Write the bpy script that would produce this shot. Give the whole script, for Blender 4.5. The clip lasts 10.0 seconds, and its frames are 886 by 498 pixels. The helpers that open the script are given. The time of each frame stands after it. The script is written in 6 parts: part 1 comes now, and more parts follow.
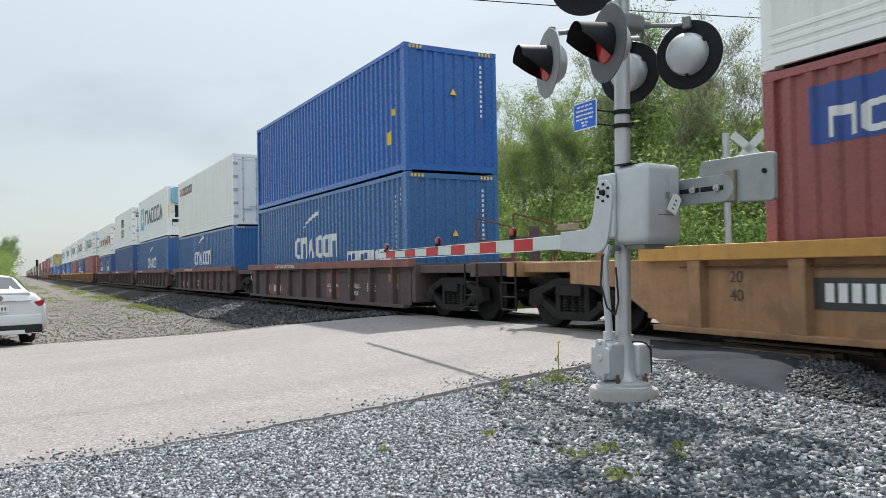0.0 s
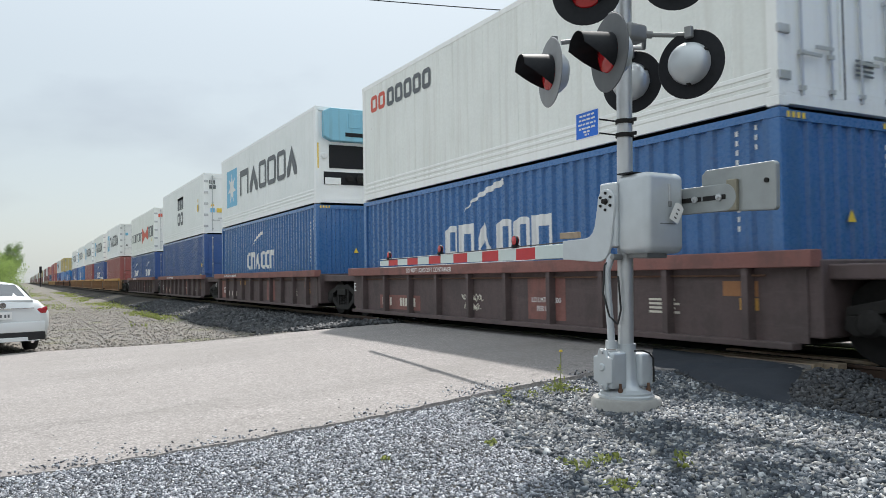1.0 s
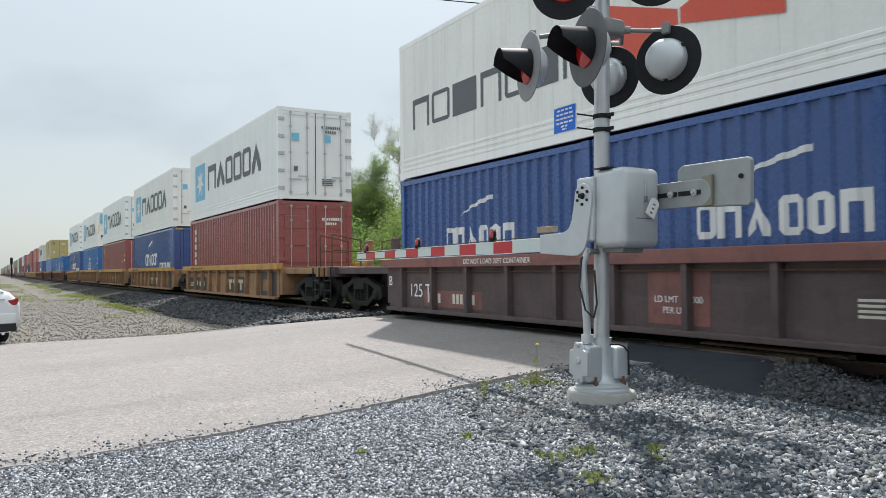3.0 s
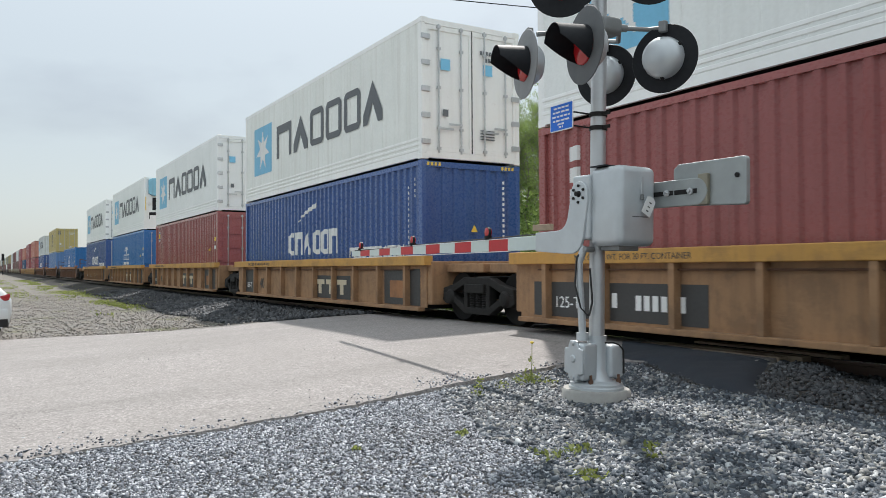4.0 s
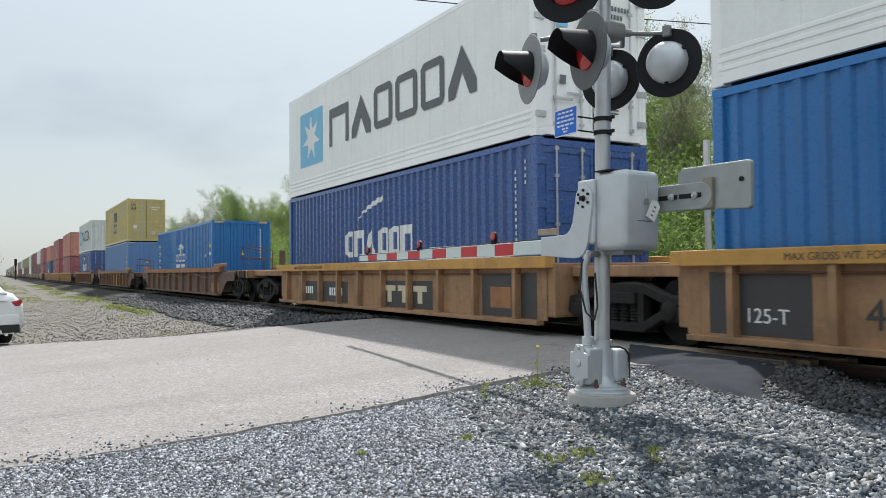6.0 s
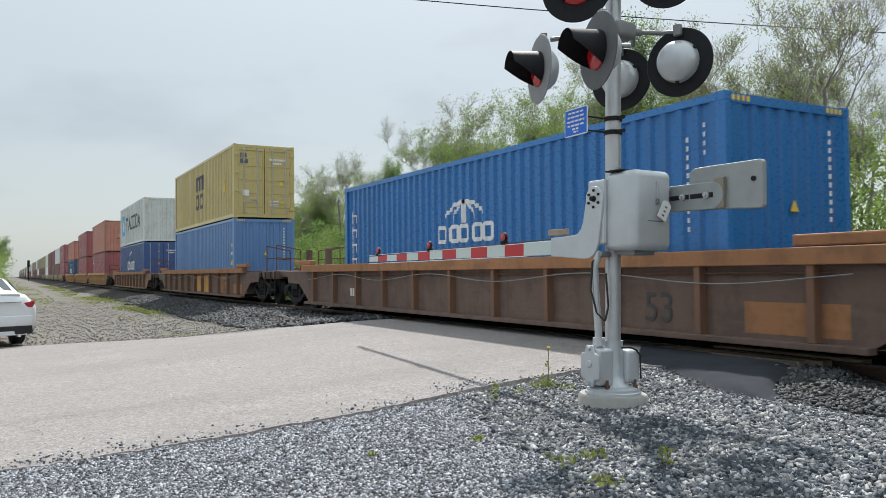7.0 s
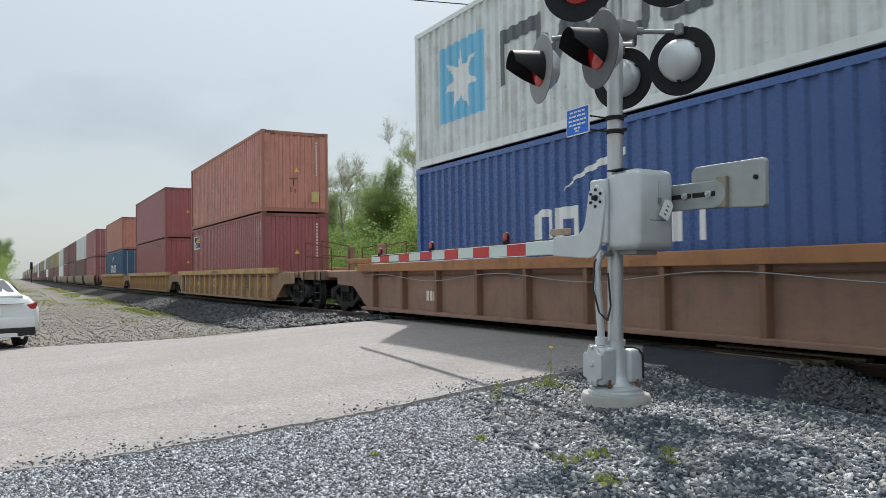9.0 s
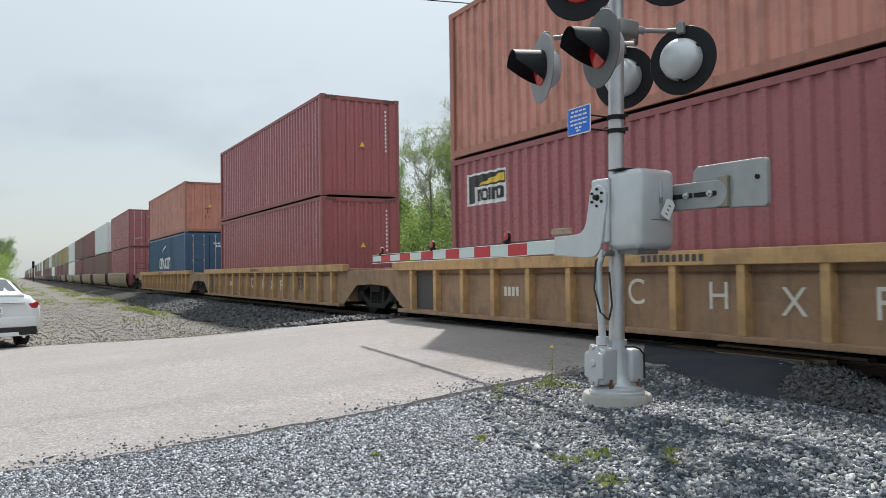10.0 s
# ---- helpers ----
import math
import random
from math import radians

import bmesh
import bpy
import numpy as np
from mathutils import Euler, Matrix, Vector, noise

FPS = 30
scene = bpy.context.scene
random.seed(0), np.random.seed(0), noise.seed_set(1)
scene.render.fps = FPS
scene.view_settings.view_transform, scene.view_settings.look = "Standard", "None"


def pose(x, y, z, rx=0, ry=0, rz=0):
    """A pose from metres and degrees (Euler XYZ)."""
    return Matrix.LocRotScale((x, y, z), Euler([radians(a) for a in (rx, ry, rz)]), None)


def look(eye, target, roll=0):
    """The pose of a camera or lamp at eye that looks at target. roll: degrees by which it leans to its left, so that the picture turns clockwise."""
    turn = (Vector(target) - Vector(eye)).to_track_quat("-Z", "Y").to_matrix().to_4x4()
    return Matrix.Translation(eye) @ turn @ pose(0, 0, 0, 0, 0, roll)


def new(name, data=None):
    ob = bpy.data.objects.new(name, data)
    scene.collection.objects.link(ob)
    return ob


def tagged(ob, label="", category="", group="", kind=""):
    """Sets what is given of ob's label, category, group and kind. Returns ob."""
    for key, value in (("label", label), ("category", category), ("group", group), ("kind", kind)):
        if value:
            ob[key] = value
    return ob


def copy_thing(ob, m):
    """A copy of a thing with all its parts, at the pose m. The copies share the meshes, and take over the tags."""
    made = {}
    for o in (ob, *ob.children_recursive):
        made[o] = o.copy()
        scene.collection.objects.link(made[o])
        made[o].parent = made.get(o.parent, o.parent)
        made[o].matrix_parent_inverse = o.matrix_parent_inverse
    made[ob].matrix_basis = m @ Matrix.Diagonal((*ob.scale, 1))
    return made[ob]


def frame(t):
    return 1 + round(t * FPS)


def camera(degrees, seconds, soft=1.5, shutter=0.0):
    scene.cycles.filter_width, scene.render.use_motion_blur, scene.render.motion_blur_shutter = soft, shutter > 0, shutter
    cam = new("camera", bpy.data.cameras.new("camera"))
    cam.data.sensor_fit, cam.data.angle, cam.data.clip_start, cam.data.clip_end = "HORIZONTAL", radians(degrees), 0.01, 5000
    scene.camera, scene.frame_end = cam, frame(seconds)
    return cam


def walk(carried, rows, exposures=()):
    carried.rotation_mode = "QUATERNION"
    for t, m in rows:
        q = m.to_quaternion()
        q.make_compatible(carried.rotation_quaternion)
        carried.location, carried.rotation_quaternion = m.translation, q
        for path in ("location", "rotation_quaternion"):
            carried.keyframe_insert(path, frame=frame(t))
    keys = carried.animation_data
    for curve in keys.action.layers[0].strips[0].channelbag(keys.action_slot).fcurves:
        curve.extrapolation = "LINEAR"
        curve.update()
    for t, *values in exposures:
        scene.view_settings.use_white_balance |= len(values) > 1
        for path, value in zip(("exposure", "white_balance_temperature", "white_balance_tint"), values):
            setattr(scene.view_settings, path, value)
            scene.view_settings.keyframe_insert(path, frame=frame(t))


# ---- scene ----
FOV = 59.82
cam = camera(FOV, 10.0, soft=0.5, shutter=0.04)
PATH = [
    (0.0, -0.0, -0.0, 1.5, 91.43, 1.02, 61.2),
    (0.5, -0.0, -0.004, 1.503, 91.82, 0.92, 61.53),
    (1.0, 0.006, 0.003, 1.512, 91.98, 0.93, 61.41),
    (1.5, 0.012, -0.004, 1.505, 92.01, 0.86, 60.99),
    (2.0, 0.012, 0.005, 1.511, 91.88, 0.83, 60.54),
    (2.5, 0.013, 0.008, 1.519, 91.63, 0.82, 60.14),
    (4.0, -0.018, -0.004, 1.498, 91.37, 0.32, 59.24),
    (4.5, -0.013, 0.009, 1.509, 91.33, 0.25, 59.38),
    (5.0, 0.014, 0.004, 1.513, 91.51, 0.34, 59.49),
    (6.5, 0.029, 0.02, 1.511, 91.63, 0.61, 60.31),
    (7.0, 0.019, 0.02, 1.512, 91.68, 0.63, 60.71),
    (7.5, 0.015, 0.025, 1.516, 91.77, 0.66, 61.0),
    (8.0, 0.021, 0.021, 1.517, 91.81, 0.76, 61.04),
    (8.5, 0.013, 0.022, 1.511, 91.79, 0.83, 60.94),
    (9.0, 0.015, 0.025, 1.507, 91.72, 0.82, 60.88),
    (9.5, 0.011, 0.033, 1.509, 91.63, 0.87, 60.92),
    (10.0, 0.01, 0.033, 1.512, 91.65, 0.81, 60.99),
]

walk(cam, [(t, pose(*p)) for t, *p in PATH], exposures=[(0.0, 0.0), (2.0, 0.0), (4.0, -0.04), (5.0, 0.0), (6.5, -0.08), (7.5, -0.14), (8.5, -0.15), (9.5, -0.1), (10.0, -0.06)])

# ---- light: hazy bright sky, veiled sun ahead of the camera, high ----
SUN_AZ, SUN_EL = 54.0, 56.0          # degrees from +y towards -x, and above the horizon
world = bpy.data.worlds.new("sky")
scene.world = world
world.use_nodes = True
wn, wl = world.node_tree.nodes, world.node_tree.links
wn.clear()
w_out = wn.new("ShaderNodeOutputWorld")
w_bg = wn.new("ShaderNodeBackground")
w_bg2 = wn.new("ShaderNodeBackground")
w_add = wn.new("ShaderNodeAddShader")
w_sky = wn.new("ShaderNodeTexSky")
w_sky.sky_type = "NISHITA"
w_sky.sun_disc = False
w_sky.sun_elevation = radians(SUN_EL)
w_sky.sun_rotation = radians(-SUN_AZ)
w_sky.dust_density = 2.0
w_sky.air_density = 1.0
w_bg.inputs["Strength"].default_value = 0.04
wl.new(w_sky.outputs[0], w_bg.inputs["Color"])
w_tc = wn.new("ShaderNodeTexCoord")
w_map = wn.new("ShaderNodeMapping")
w_map.inputs["Scale"].default_value = (2.2, 2.2, 5.5)
w_noise = wn.new("ShaderNodeTexNoise")
w_noise.inputs["Scale"].default_value = 1.7
w_noise.inputs["Detail"].default_value = 5
w_noise.inputs["Roughness"].default_value = 0.5
w_ramp = wn.new("ShaderNodeValToRGB")
w_ramp.color_ramp.elements[0].position = 0.33
w_ramp.color_ramp.elements[0].color = (0.40, 0.438, 0.457, 1)
w_ramp.color_ramp.elements[1].position = 0.52
w_ramp.color_ramp.elements[1].color = (0.472, 0.522, 0.534, 1)
wl.new(w_tc.outputs["Generated"], w_map.inputs["Vector"])
wl.new(w_map.outputs[0], w_noise.inputs["Vector"])
wl.new(w_noise.outputs[0], w_ramp.inputs[0])
wl.new(w_ramp.outputs[0], w_bg2.inputs["Color"])
w_sep = wn.new("ShaderNodeSeparateXYZ")
w_rise = wn.new("ShaderNodeMapRange")        # an overcast sky is two to three times as bright overhead as at the horizon
w_rise.interpolation_type = "SMOOTHSTEP"
for k_, v_ in ((1, 0.12), (2, 1.0), (3, 1.0), (4, 2.35)):
    w_rise.inputs[k_].default_value = v_
wl.new(w_tc.outputs["Generated"], w_sep.inputs[0])
wl.new(w_sep.outputs[2], w_rise.inputs[0])
wl.new(w_rise.outputs[0], w_bg2.inputs["Strength"])
wl.new(w_bg.outputs[0], w_add.inputs[0])
wl.new(w_bg2.outputs[0], w_add.inputs[1])
wl.new(w_add.outputs[0], w_out.inputs["Surface"])

sun = new("sun", bpy.data.lights.new("sun", "SUN"))
sun.data.energy = 4.75
sun.data.angle = radians(1.5)
sun.data.color = (1.0, 0.965, 0.925)
_a, _e = radians(SUN_AZ), radians(SUN_EL)
SUN_DIR = Vector((-math.sin(_a) * math.cos(_e), math.cos(_a) * math.cos(_e), math.sin(_e)))
sun.matrix_basis = look(SUN_DIR * 200, (0, 0, 0))

# ---- materials ----
def ramp_node(n, fac, l, stops):
    r = n.new("ShaderNodeValToRGB")
    while len(r.color_ramp.elements) < len(stops):
        r.color_ramp.elements.new(0.5)
    for e, (p, c) in zip(r.color_ramp.elements, stops):
        e.position, e.color = p, (*c, 1)
    l.new(fac, r.inputs[0])
    return r.outputs[0]


def noise_node(n, l, vec, scale, detail=4, rough=0.55, stretch=None):
    if stretch:
        m = n.new("ShaderNodeMapping")
        m.inputs["Scale"].default_value = stretch
        l.new(vec, m.inputs["Vector"])
        vec = m.outputs[0]
    t = n.new("ShaderNodeTexNoise")
    t.inputs["Scale"].default_value, t.inputs["Detail"].default_value, t.inputs["Roughness"].default_value = scale, detail, rough
    l.new(vec, t.inputs["Vector"])
    return t.outputs[0]


def mix_node(n, l, fac, a, b, blend="MIX"):
    m = n.new("ShaderNodeMix")
    m.data_type, m.blend_type = "RGBA", blend
    for sock, v in ((m.inputs[0], fac), (m.inputs[6], a), (m.inputs[7], b)):
        if isinstance(v, (int, float)):
            sock.default_value = v
        elif isinstance(v, tuple):
            sock.default_value = (*v, 1)
        else:
            l.new(v, sock)
    return m.outputs[2]


def start_material(name):
    m = bpy.data.materials.new(name)
    m.use_nodes = True
    n, l = m.node_tree.nodes, m.node_tree.links
    b = n["Principled BSDF"]
    tc = n.new("ShaderNodeTexCoord")
    return m, n, l, b, tc.outputs["Object"]


def bump(n, l, b, height, strength, distance):
    k = n.new("ShaderNodeBump")
    k.inputs["Strength"].default_value, k.inputs["Distance"].default_value = strength, distance
    l.new(height, k.inputs["Height"])
    l.new(k.outputs[0], b.inputs["Normal"])


def span(n, l, value, lo, hi, a=0.0, c=1.0):
    r = n.new("ShaderNodeMapRange")
    r.inputs[1].default_value, r.inputs[2].default_value, r.inputs[3].default_value, r.inputs[4].default_value = lo, hi, a, c
    l.new(value, r.inputs[0])
    return r.outputs[0]


MATS = {}


def paint(name, color, rough=0.5, dirt=(0.12, 0.10, 0.08), amount=0.35, rust=0.12, metal=0.0, grime=0.0):
    """Worn paint: large fading, fine grain, rain streaks downwards, specks of rust."""
    if name in MATS:
        return MATS[name]
    m, n, l, b, v = start_material(name)
    big = noise_node(n, l, v, 0.9, 3)
    fine = noise_node(n, l, v, 22, 5)
    streak = noise_node(n, l, v, 1.0, 4, 0.6, (7.0, 7.0, 0.35))
    speck = noise_node(n, l, v, 6.5, 6, 0.7)
    c = mix_node(n, l, span(n, l, big, 0.3, 0.7, 0, 0.35), color, tuple(min(1, x * 1.22 + 0.015) for x in color))
    c = mix_node(n, l, span(n, l, streak, 0.5, 0.75, 0, amount), c, dirt)
    c = mix_node(n, l, span(n, l, fine, 0.35, 0.75, 0, 0.16), c, tuple(x * 0.6 for x in color))
    if grime:                     # soot and brake dust in uneven smears, scraped paler patches
        smear = noise_node(n, l, v, 2.3, 6, 0.68, (1.0, 1.0, 0.8))
        scrape = noise_node(n, l, v, 1.6, 5, 0.7, (0.5, 1.0, 2.6))
        c = mix_node(n, l, span(n, l, smear, 0.47, 0.60, 0, grime), c, tuple(x * 0.75 for x in dirt))
        c = mix_node(n, l, span(n, l, scrape, 0.54, 0.64, 0, grime * 0.55), c, tuple(min(1, x * 1.35 + 0.03) for x in color))
    c = mix_node(n, l, span(n, l, speck, 0.66, 0.72, 0, rust * 4 if rust < 0.25 else 1.0), c, (0.16, 0.06, 0.025))
    ridge = n.new("ShaderNodeNewGeometry")        # proud edges lightened: light on the ribs is put into the colour
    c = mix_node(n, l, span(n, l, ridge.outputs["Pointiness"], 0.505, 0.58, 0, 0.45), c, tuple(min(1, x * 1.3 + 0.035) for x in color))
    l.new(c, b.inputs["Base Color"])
    l.new(span(n, l, fine, 0.2, 0.8, rough - 0.1, rough + 0.15), b.inputs["Roughness"])
    b.inputs["Metallic"].default_value = metal
    b.inputs["Specular IOR Level"].default_value = 0.5
    dent = noise_node(n, l, v, 1.9, 3)
    both = n.new("ShaderNodeMath")
    both.operation = "MULTIPLY_ADD"
    both.inputs[1].default_value = 0.06
    l.new(fine, both.inputs[0])
    l.new(dent, both.inputs[2])
    bump(n, l, b, both.outputs[0], 0.35, 0.02)
    MATS[name] = m
    return m


def plain(name, color, rough=0.6, metal=0.0, grain=14.0, vary=0.3, bumpy=0.15, spec=0.4):
    if name in MATS:
        return MATS[name]
    m, n, l, b, v = start_material(name)
    big = noise_node(n, l, v, grain / 9, 3)
    fine = noise_node(n, l, v, grain, 5)
    c = mix_node(n, l, span(n, l, big, 0.3, 0.7, 0, vary), color, tuple(x * 0.65 for x in color))
    c = mix_node(n, l, span(n, l, fine, 0.3, 0.7, 0, vary), c, tuple(min(1, x * 1.3 + 0.01) for x in color))
    l.new(c, b.inputs["Base Color"])
    b.inputs["Roughness"].default_value, b.inputs["Metallic"].default_value = rough, metal
    b.inputs["Specular IOR Level"].default_value = spec
    bump(n, l, b, fine, bumpy, 0.006)
    MATS[name] = m
    return m


def stones(name, cols, rough=0.85):
    """Loose stones: every stone takes its own tone."""
    m, n, l, b, v = start_material(name)
    g = n.new("ShaderNodeNewGeometry")
    c = ramp_node(n, g.outputs["Random Per Island"], l, cols)
    fine = noise_node(n, l, v, 60, 4)
    wide = noise_node(n, l, v, 0.8, 3)
    c = mix_node(n, l, span(n, l, fine, 0.3, 0.7, 0, 0.3), c, (0.08, 0.08, 0.085))
    c = mix_node(n, l, span(n, l, wide, 0.52, 0.7, 0, 0.2), c, (0.12, 0.108, 0.095))
    l.new(c, b.inputs["Base Color"])
    b.inputs["Roughness"].default_value = rough - 0.2
    b.inputs["Specular IOR Level"].default_value = 0.45
    bump(n, l, b, fine, 0.4, 0.004)
    return m


def ground_material(name, dark=1.0, green=True):
    """Gravel soil: grey stone grains by voronoi, brown earth and thin grass in wide patches."""
    m, n, l, b, v = start_material(name)
    vo = n.new("ShaderNodeTexVoronoi")
    vo.inputs["Scale"].default_value = 26
    l.new(v, vo.inputs["Vector"])
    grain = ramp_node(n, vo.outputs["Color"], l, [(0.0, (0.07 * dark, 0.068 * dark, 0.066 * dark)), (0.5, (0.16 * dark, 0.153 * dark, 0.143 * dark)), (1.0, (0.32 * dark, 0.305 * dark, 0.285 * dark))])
    wide = noise_node(n, l, v, 0.35, 5)
    mid = noise_node(n, l, v, 2.2, 5)
    c = mix_node(n, l, span(n, l, mid, 0.42, 0.62, 0, 0.55 if green else 0.1), grain, (0.20, 0.168, 0.135))
    c = mix_node(n, l, span(n, l, wide, 0.57, 0.66, 0, 0.7 if green else 0.0), c, (0.12, 0.13, 0.055))
    l.new(c, b.inputs["Base Color"])
    b.inputs["Roughness"].default_value = 0.95
    b.inputs["Specular IOR Level"].default_value = 0.2
    bump(n, l, b, vo.outputs["Distance"], 0.7, 0.02)
    return m


def asphalt_material(name):
    """Pale worn asphalt with aggregate, tar stains and wheel dust."""
    m, n, l, b, v = start_material(name)
    vo = n.new("ShaderNodeTexVoronoi")
    vo.inputs["Scale"].default_value = 70
    l.new(v, vo.inputs["Vector"])
    wide = noise_node(n, l, v, 0.5, 5, 0.6)
    tracks = noise_node(n, l, v, 0.8, 3, 0.5, (1.4, 0.12, 1))
    fine = noise_node(n, l, v, 120, 3)
    mid = noise_node(n, l, v, 9, 5, 0.7)
    grit = noise_node(n, l, v, 38, 4, 0.7)
    c = ramp_node(n, vo.outputs["Color"], l, [(0.0, (0.145, 0.134, 0.130)), (0.6, (0.275, 0.253, 0.244)), (1.0, (0.46, 0.425, 0.41))])
    c = mix_node(n, l, span(n, l, wide, 0.4, 0.7, 0, 0.4), c, (0.20, 0.186, 0.172))
    c = mix_node(n, l, span(n, l, mid, 0.5, 0.72, 0, 0.4), c, (0.15, 0.142, 0.135))
    c = mix_node(n, l, span(n, l, grit, 0.58, 0.68, 0, 0.5), c, (0.34, 0.32, 0.30))
    c = mix_node(n, l, span(n, l, tracks, 0.5, 0.7, 0, 0.28), c, (0.145, 0.138, 0.13))
    crack = n.new("ShaderNodeTexVoronoi")
    crack.feature = "DISTANCE_TO_EDGE"
    crack.inputs["Scale"].default_value = 0.55
    warp = n.new("ShaderNodeVectorMath")
    warp.operation = "ADD"
    wob = n.new("ShaderNodeTexNoise")
    wob.inputs["Scale"].default_value = 1.8
    l.new(v, wob.inputs["Vector"])
    l.new(v, warp.inputs[0])
    l.new(wob.outputs["Color"], warp.inputs[1])
    l.new(warp.outputs[0], crack.inputs["Vector"])
    gate = noise_node(n, l, v, 0.28, 2)
    line = n.new("ShaderNodeMath")
    line.operation = "MULTIPLY"
    l.new(span(n, l, crack.outputs["Distance"], 0.0, 0.010, 0.4, 0.0), line.inputs[0])
    l.new(span(n, l, gate, 0.5, 0.6, 0, 1), line.inputs[1])
    c = mix_node(n, l, line.outputs[0], c, (0.07, 0.065, 0.06))
    l.new(c, b.inputs["Base Color"])
    b.inputs["Roughness"].default_value = 0.8
    b.inputs["Specular IOR Level"].default_value = 0.35
    bump(n, l, b, grit, 0.6, 0.006)
    return m


def leaf_material(name, dark, light):
    m, n, l, b, v = start_material(name)
    g = n.new("ShaderNodeNewGeometry")
    c = ramp_node(n, g.outputs["Random Per Island"], l, [(0.0, dark), (1.0, light)])
    wide = noise_node(n, l, v, 0.5, 2)
    c = mix_node(n, l, span(n, l, wide, 0.4, 0.7, 0, 0.4), c, dark)
    l.new(c, b.inputs["Base Color"])
    b.inputs["Roughness"].default_value = 0.6
    tr = n.new("ShaderNodeBsdfTranslucent")
    l.new(c, tr.inputs["Color"])
    mx = n.new("ShaderNodeMixShader")
    mx.inputs[0].default_value = 0.55
    l.new(b.outputs[0], mx.inputs[1])
    l.new(tr.outputs[0], mx.inputs[2])
    l.new(mx.outputs[0], n["Material Output"].inputs["Surface"])
    return m


def glass_material(name, tint=(0.05, 0.06, 0.07)):
    m, n, l, b, v = start_material(name)
    b.inputs["Base Color"].default_value = (*tint, 1)
    b.inputs["Roughness"].default_value = 0.06
    b.inputs["Specular IOR Level"].default_value = 0.7
    return m


M_GROUND = ground_material("gravel_soil")
M_ASPHALT = asphalt_material("pale_asphalt")
M_APRON = plain("dark_asphalt", (0.024, 0.029, 0.038), 0.9, grain=60, vary=0.5, bumpy=0.5, spec=0.25)
M_STONE = stones("ballast_stone", [(0.0, (0.015, 0.021, 0.030)), (0.42, (0.053, 0.071, 0.093)), (0.66, (0.128, 0.148, 0.172)), (0.84, (0.24, 0.235, 0.215)), (1.0, (0.56, 0.58, 0.60))])
M_FINE = stones("fine_gravel", [(0.0, (0.022, 0.027, 0.036)), (0.5, (0.155, 0.170, 0.202)), (1.0, (0.62, 0.64, 0.68))])
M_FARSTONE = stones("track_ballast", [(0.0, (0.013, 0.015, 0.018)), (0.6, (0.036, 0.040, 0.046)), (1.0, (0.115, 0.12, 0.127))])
M_LOT = stones("lot_gravel", [(0.0, (0.07, 0.064, 0.058)), (0.5, (0.17, 0.152, 0.132)), (1.0, (0.40, 0.37, 0.33))])
# bed stone darkened in colour for train shadow and gaps between stones
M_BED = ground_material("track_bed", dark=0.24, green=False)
M_OLDGALV = plain("dull_galvanised_steel", (0.24, 0.245, 0.245), 0.5, 0.4, grain=9, vary=0.35, bumpy=0.08)
M_RAIL = plain("rail_steel", (0.10, 0.065, 0.05), 0.55, 0.4, grain=20)
M_RAILTOP = plain("rail_running_surface", (0.55, 0.55, 0.55), 0.25, 1.0, grain=30, vary=0.1)
M_TIE = plain("creosoted_timber", (0.085, 0.065, 0.05), 0.9, grain=18, vary=0.5, bumpy=0.5)
M_PLANK = plain("crossing_timber", (0.36, 0.28, 0.20), 0.9, grain=16, vary=0.5, bumpy=0.5)
M_BARK = plain("bark", (0.20, 0.185, 0.165), 0.9, grain=10, vary=0.5, bumpy=0.6)
M_LEAF = leaf_material("spring_leaf", (0.12, 0.19, 0.045), (0.38, 0.50, 0.15))
M_LEAF2 = leaf_material("shrub_leaf", (0.075, 0.145, 0.04), (0.28, 0.42, 0.11))
M_LEAF3 = leaf_material("pale_bud_leaf", (0.22, 0.27, 0.11), (0.46, 0.52, 0.26))
M_GRASS = leaf_material("grass_blade", (0.12, 0.15, 0.04), (0.34, 0.38, 0.11))
M_BLACK = plain("black_paint", (0.014, 0.015, 0.018), 0.5, grain=25, vary=0.3, spec=0.2)
M_DARK = plain("grimy_steel", (0.011, 0.010, 0.0095), 0.75, 0.15, grain=12, vary=0.6)
M_SILVER = plain("aluminium_paint", (0.53, 0.56, 0.58), 0.36, 0.35, grain=7, vary=0.28, bumpy=0.06, spec=0.5)
M_GALV = plain("galvanised_steel", (0.52, 0.53, 0.54), 0.38, 0.55, grain=7, vary=0.35, bumpy=0.05)
M_CONCRETE = plain("concrete", (0.36, 0.35, 0.33), 0.9, grain=16, vary=0.4, bumpy=0.5)
M_WHITE = paint("white_marking", (0.74, 0.75, 0.74), 0.55, amount=0.2, rust=0.02)
M_YELLOW = paint("yellow_marking", (0.75, 0.52, 0.05), 0.5, amount=0.15, rust=0.02)
M_GREYMARK = paint("grey_marking", (0.10, 0.11, 0.12), 0.5, amount=0.15, rust=0.02)
M_SKYMARK = paint("light_blue_marking", (0.17, 0.47, 0.68), 0.5, amount=0.15, rust=0.02)
M_REDMARK = paint("red_marking", (0.62, 0.09, 0.05), 0.5, amount=0.15, rust=0.02)
M_BLUEMARK = paint("deep_blue_marking", (0.03, 0.08, 0.30), 0.5, amount=0.15, rust=0.02)
M_CHALK = paint("chalk_marking", (0.62, 0.58, 0.50), 0.8, amount=0.6, rust=0.02)
M_BLACKMARK = paint("black_marking", (0.03, 0.03, 0.03), 0.5, amount=0.1, rust=0.02)
M_RUSTY = plain("rusted_metal", (0.13, 0.07, 0.045), 0.85, grain=9, vary=0.6)

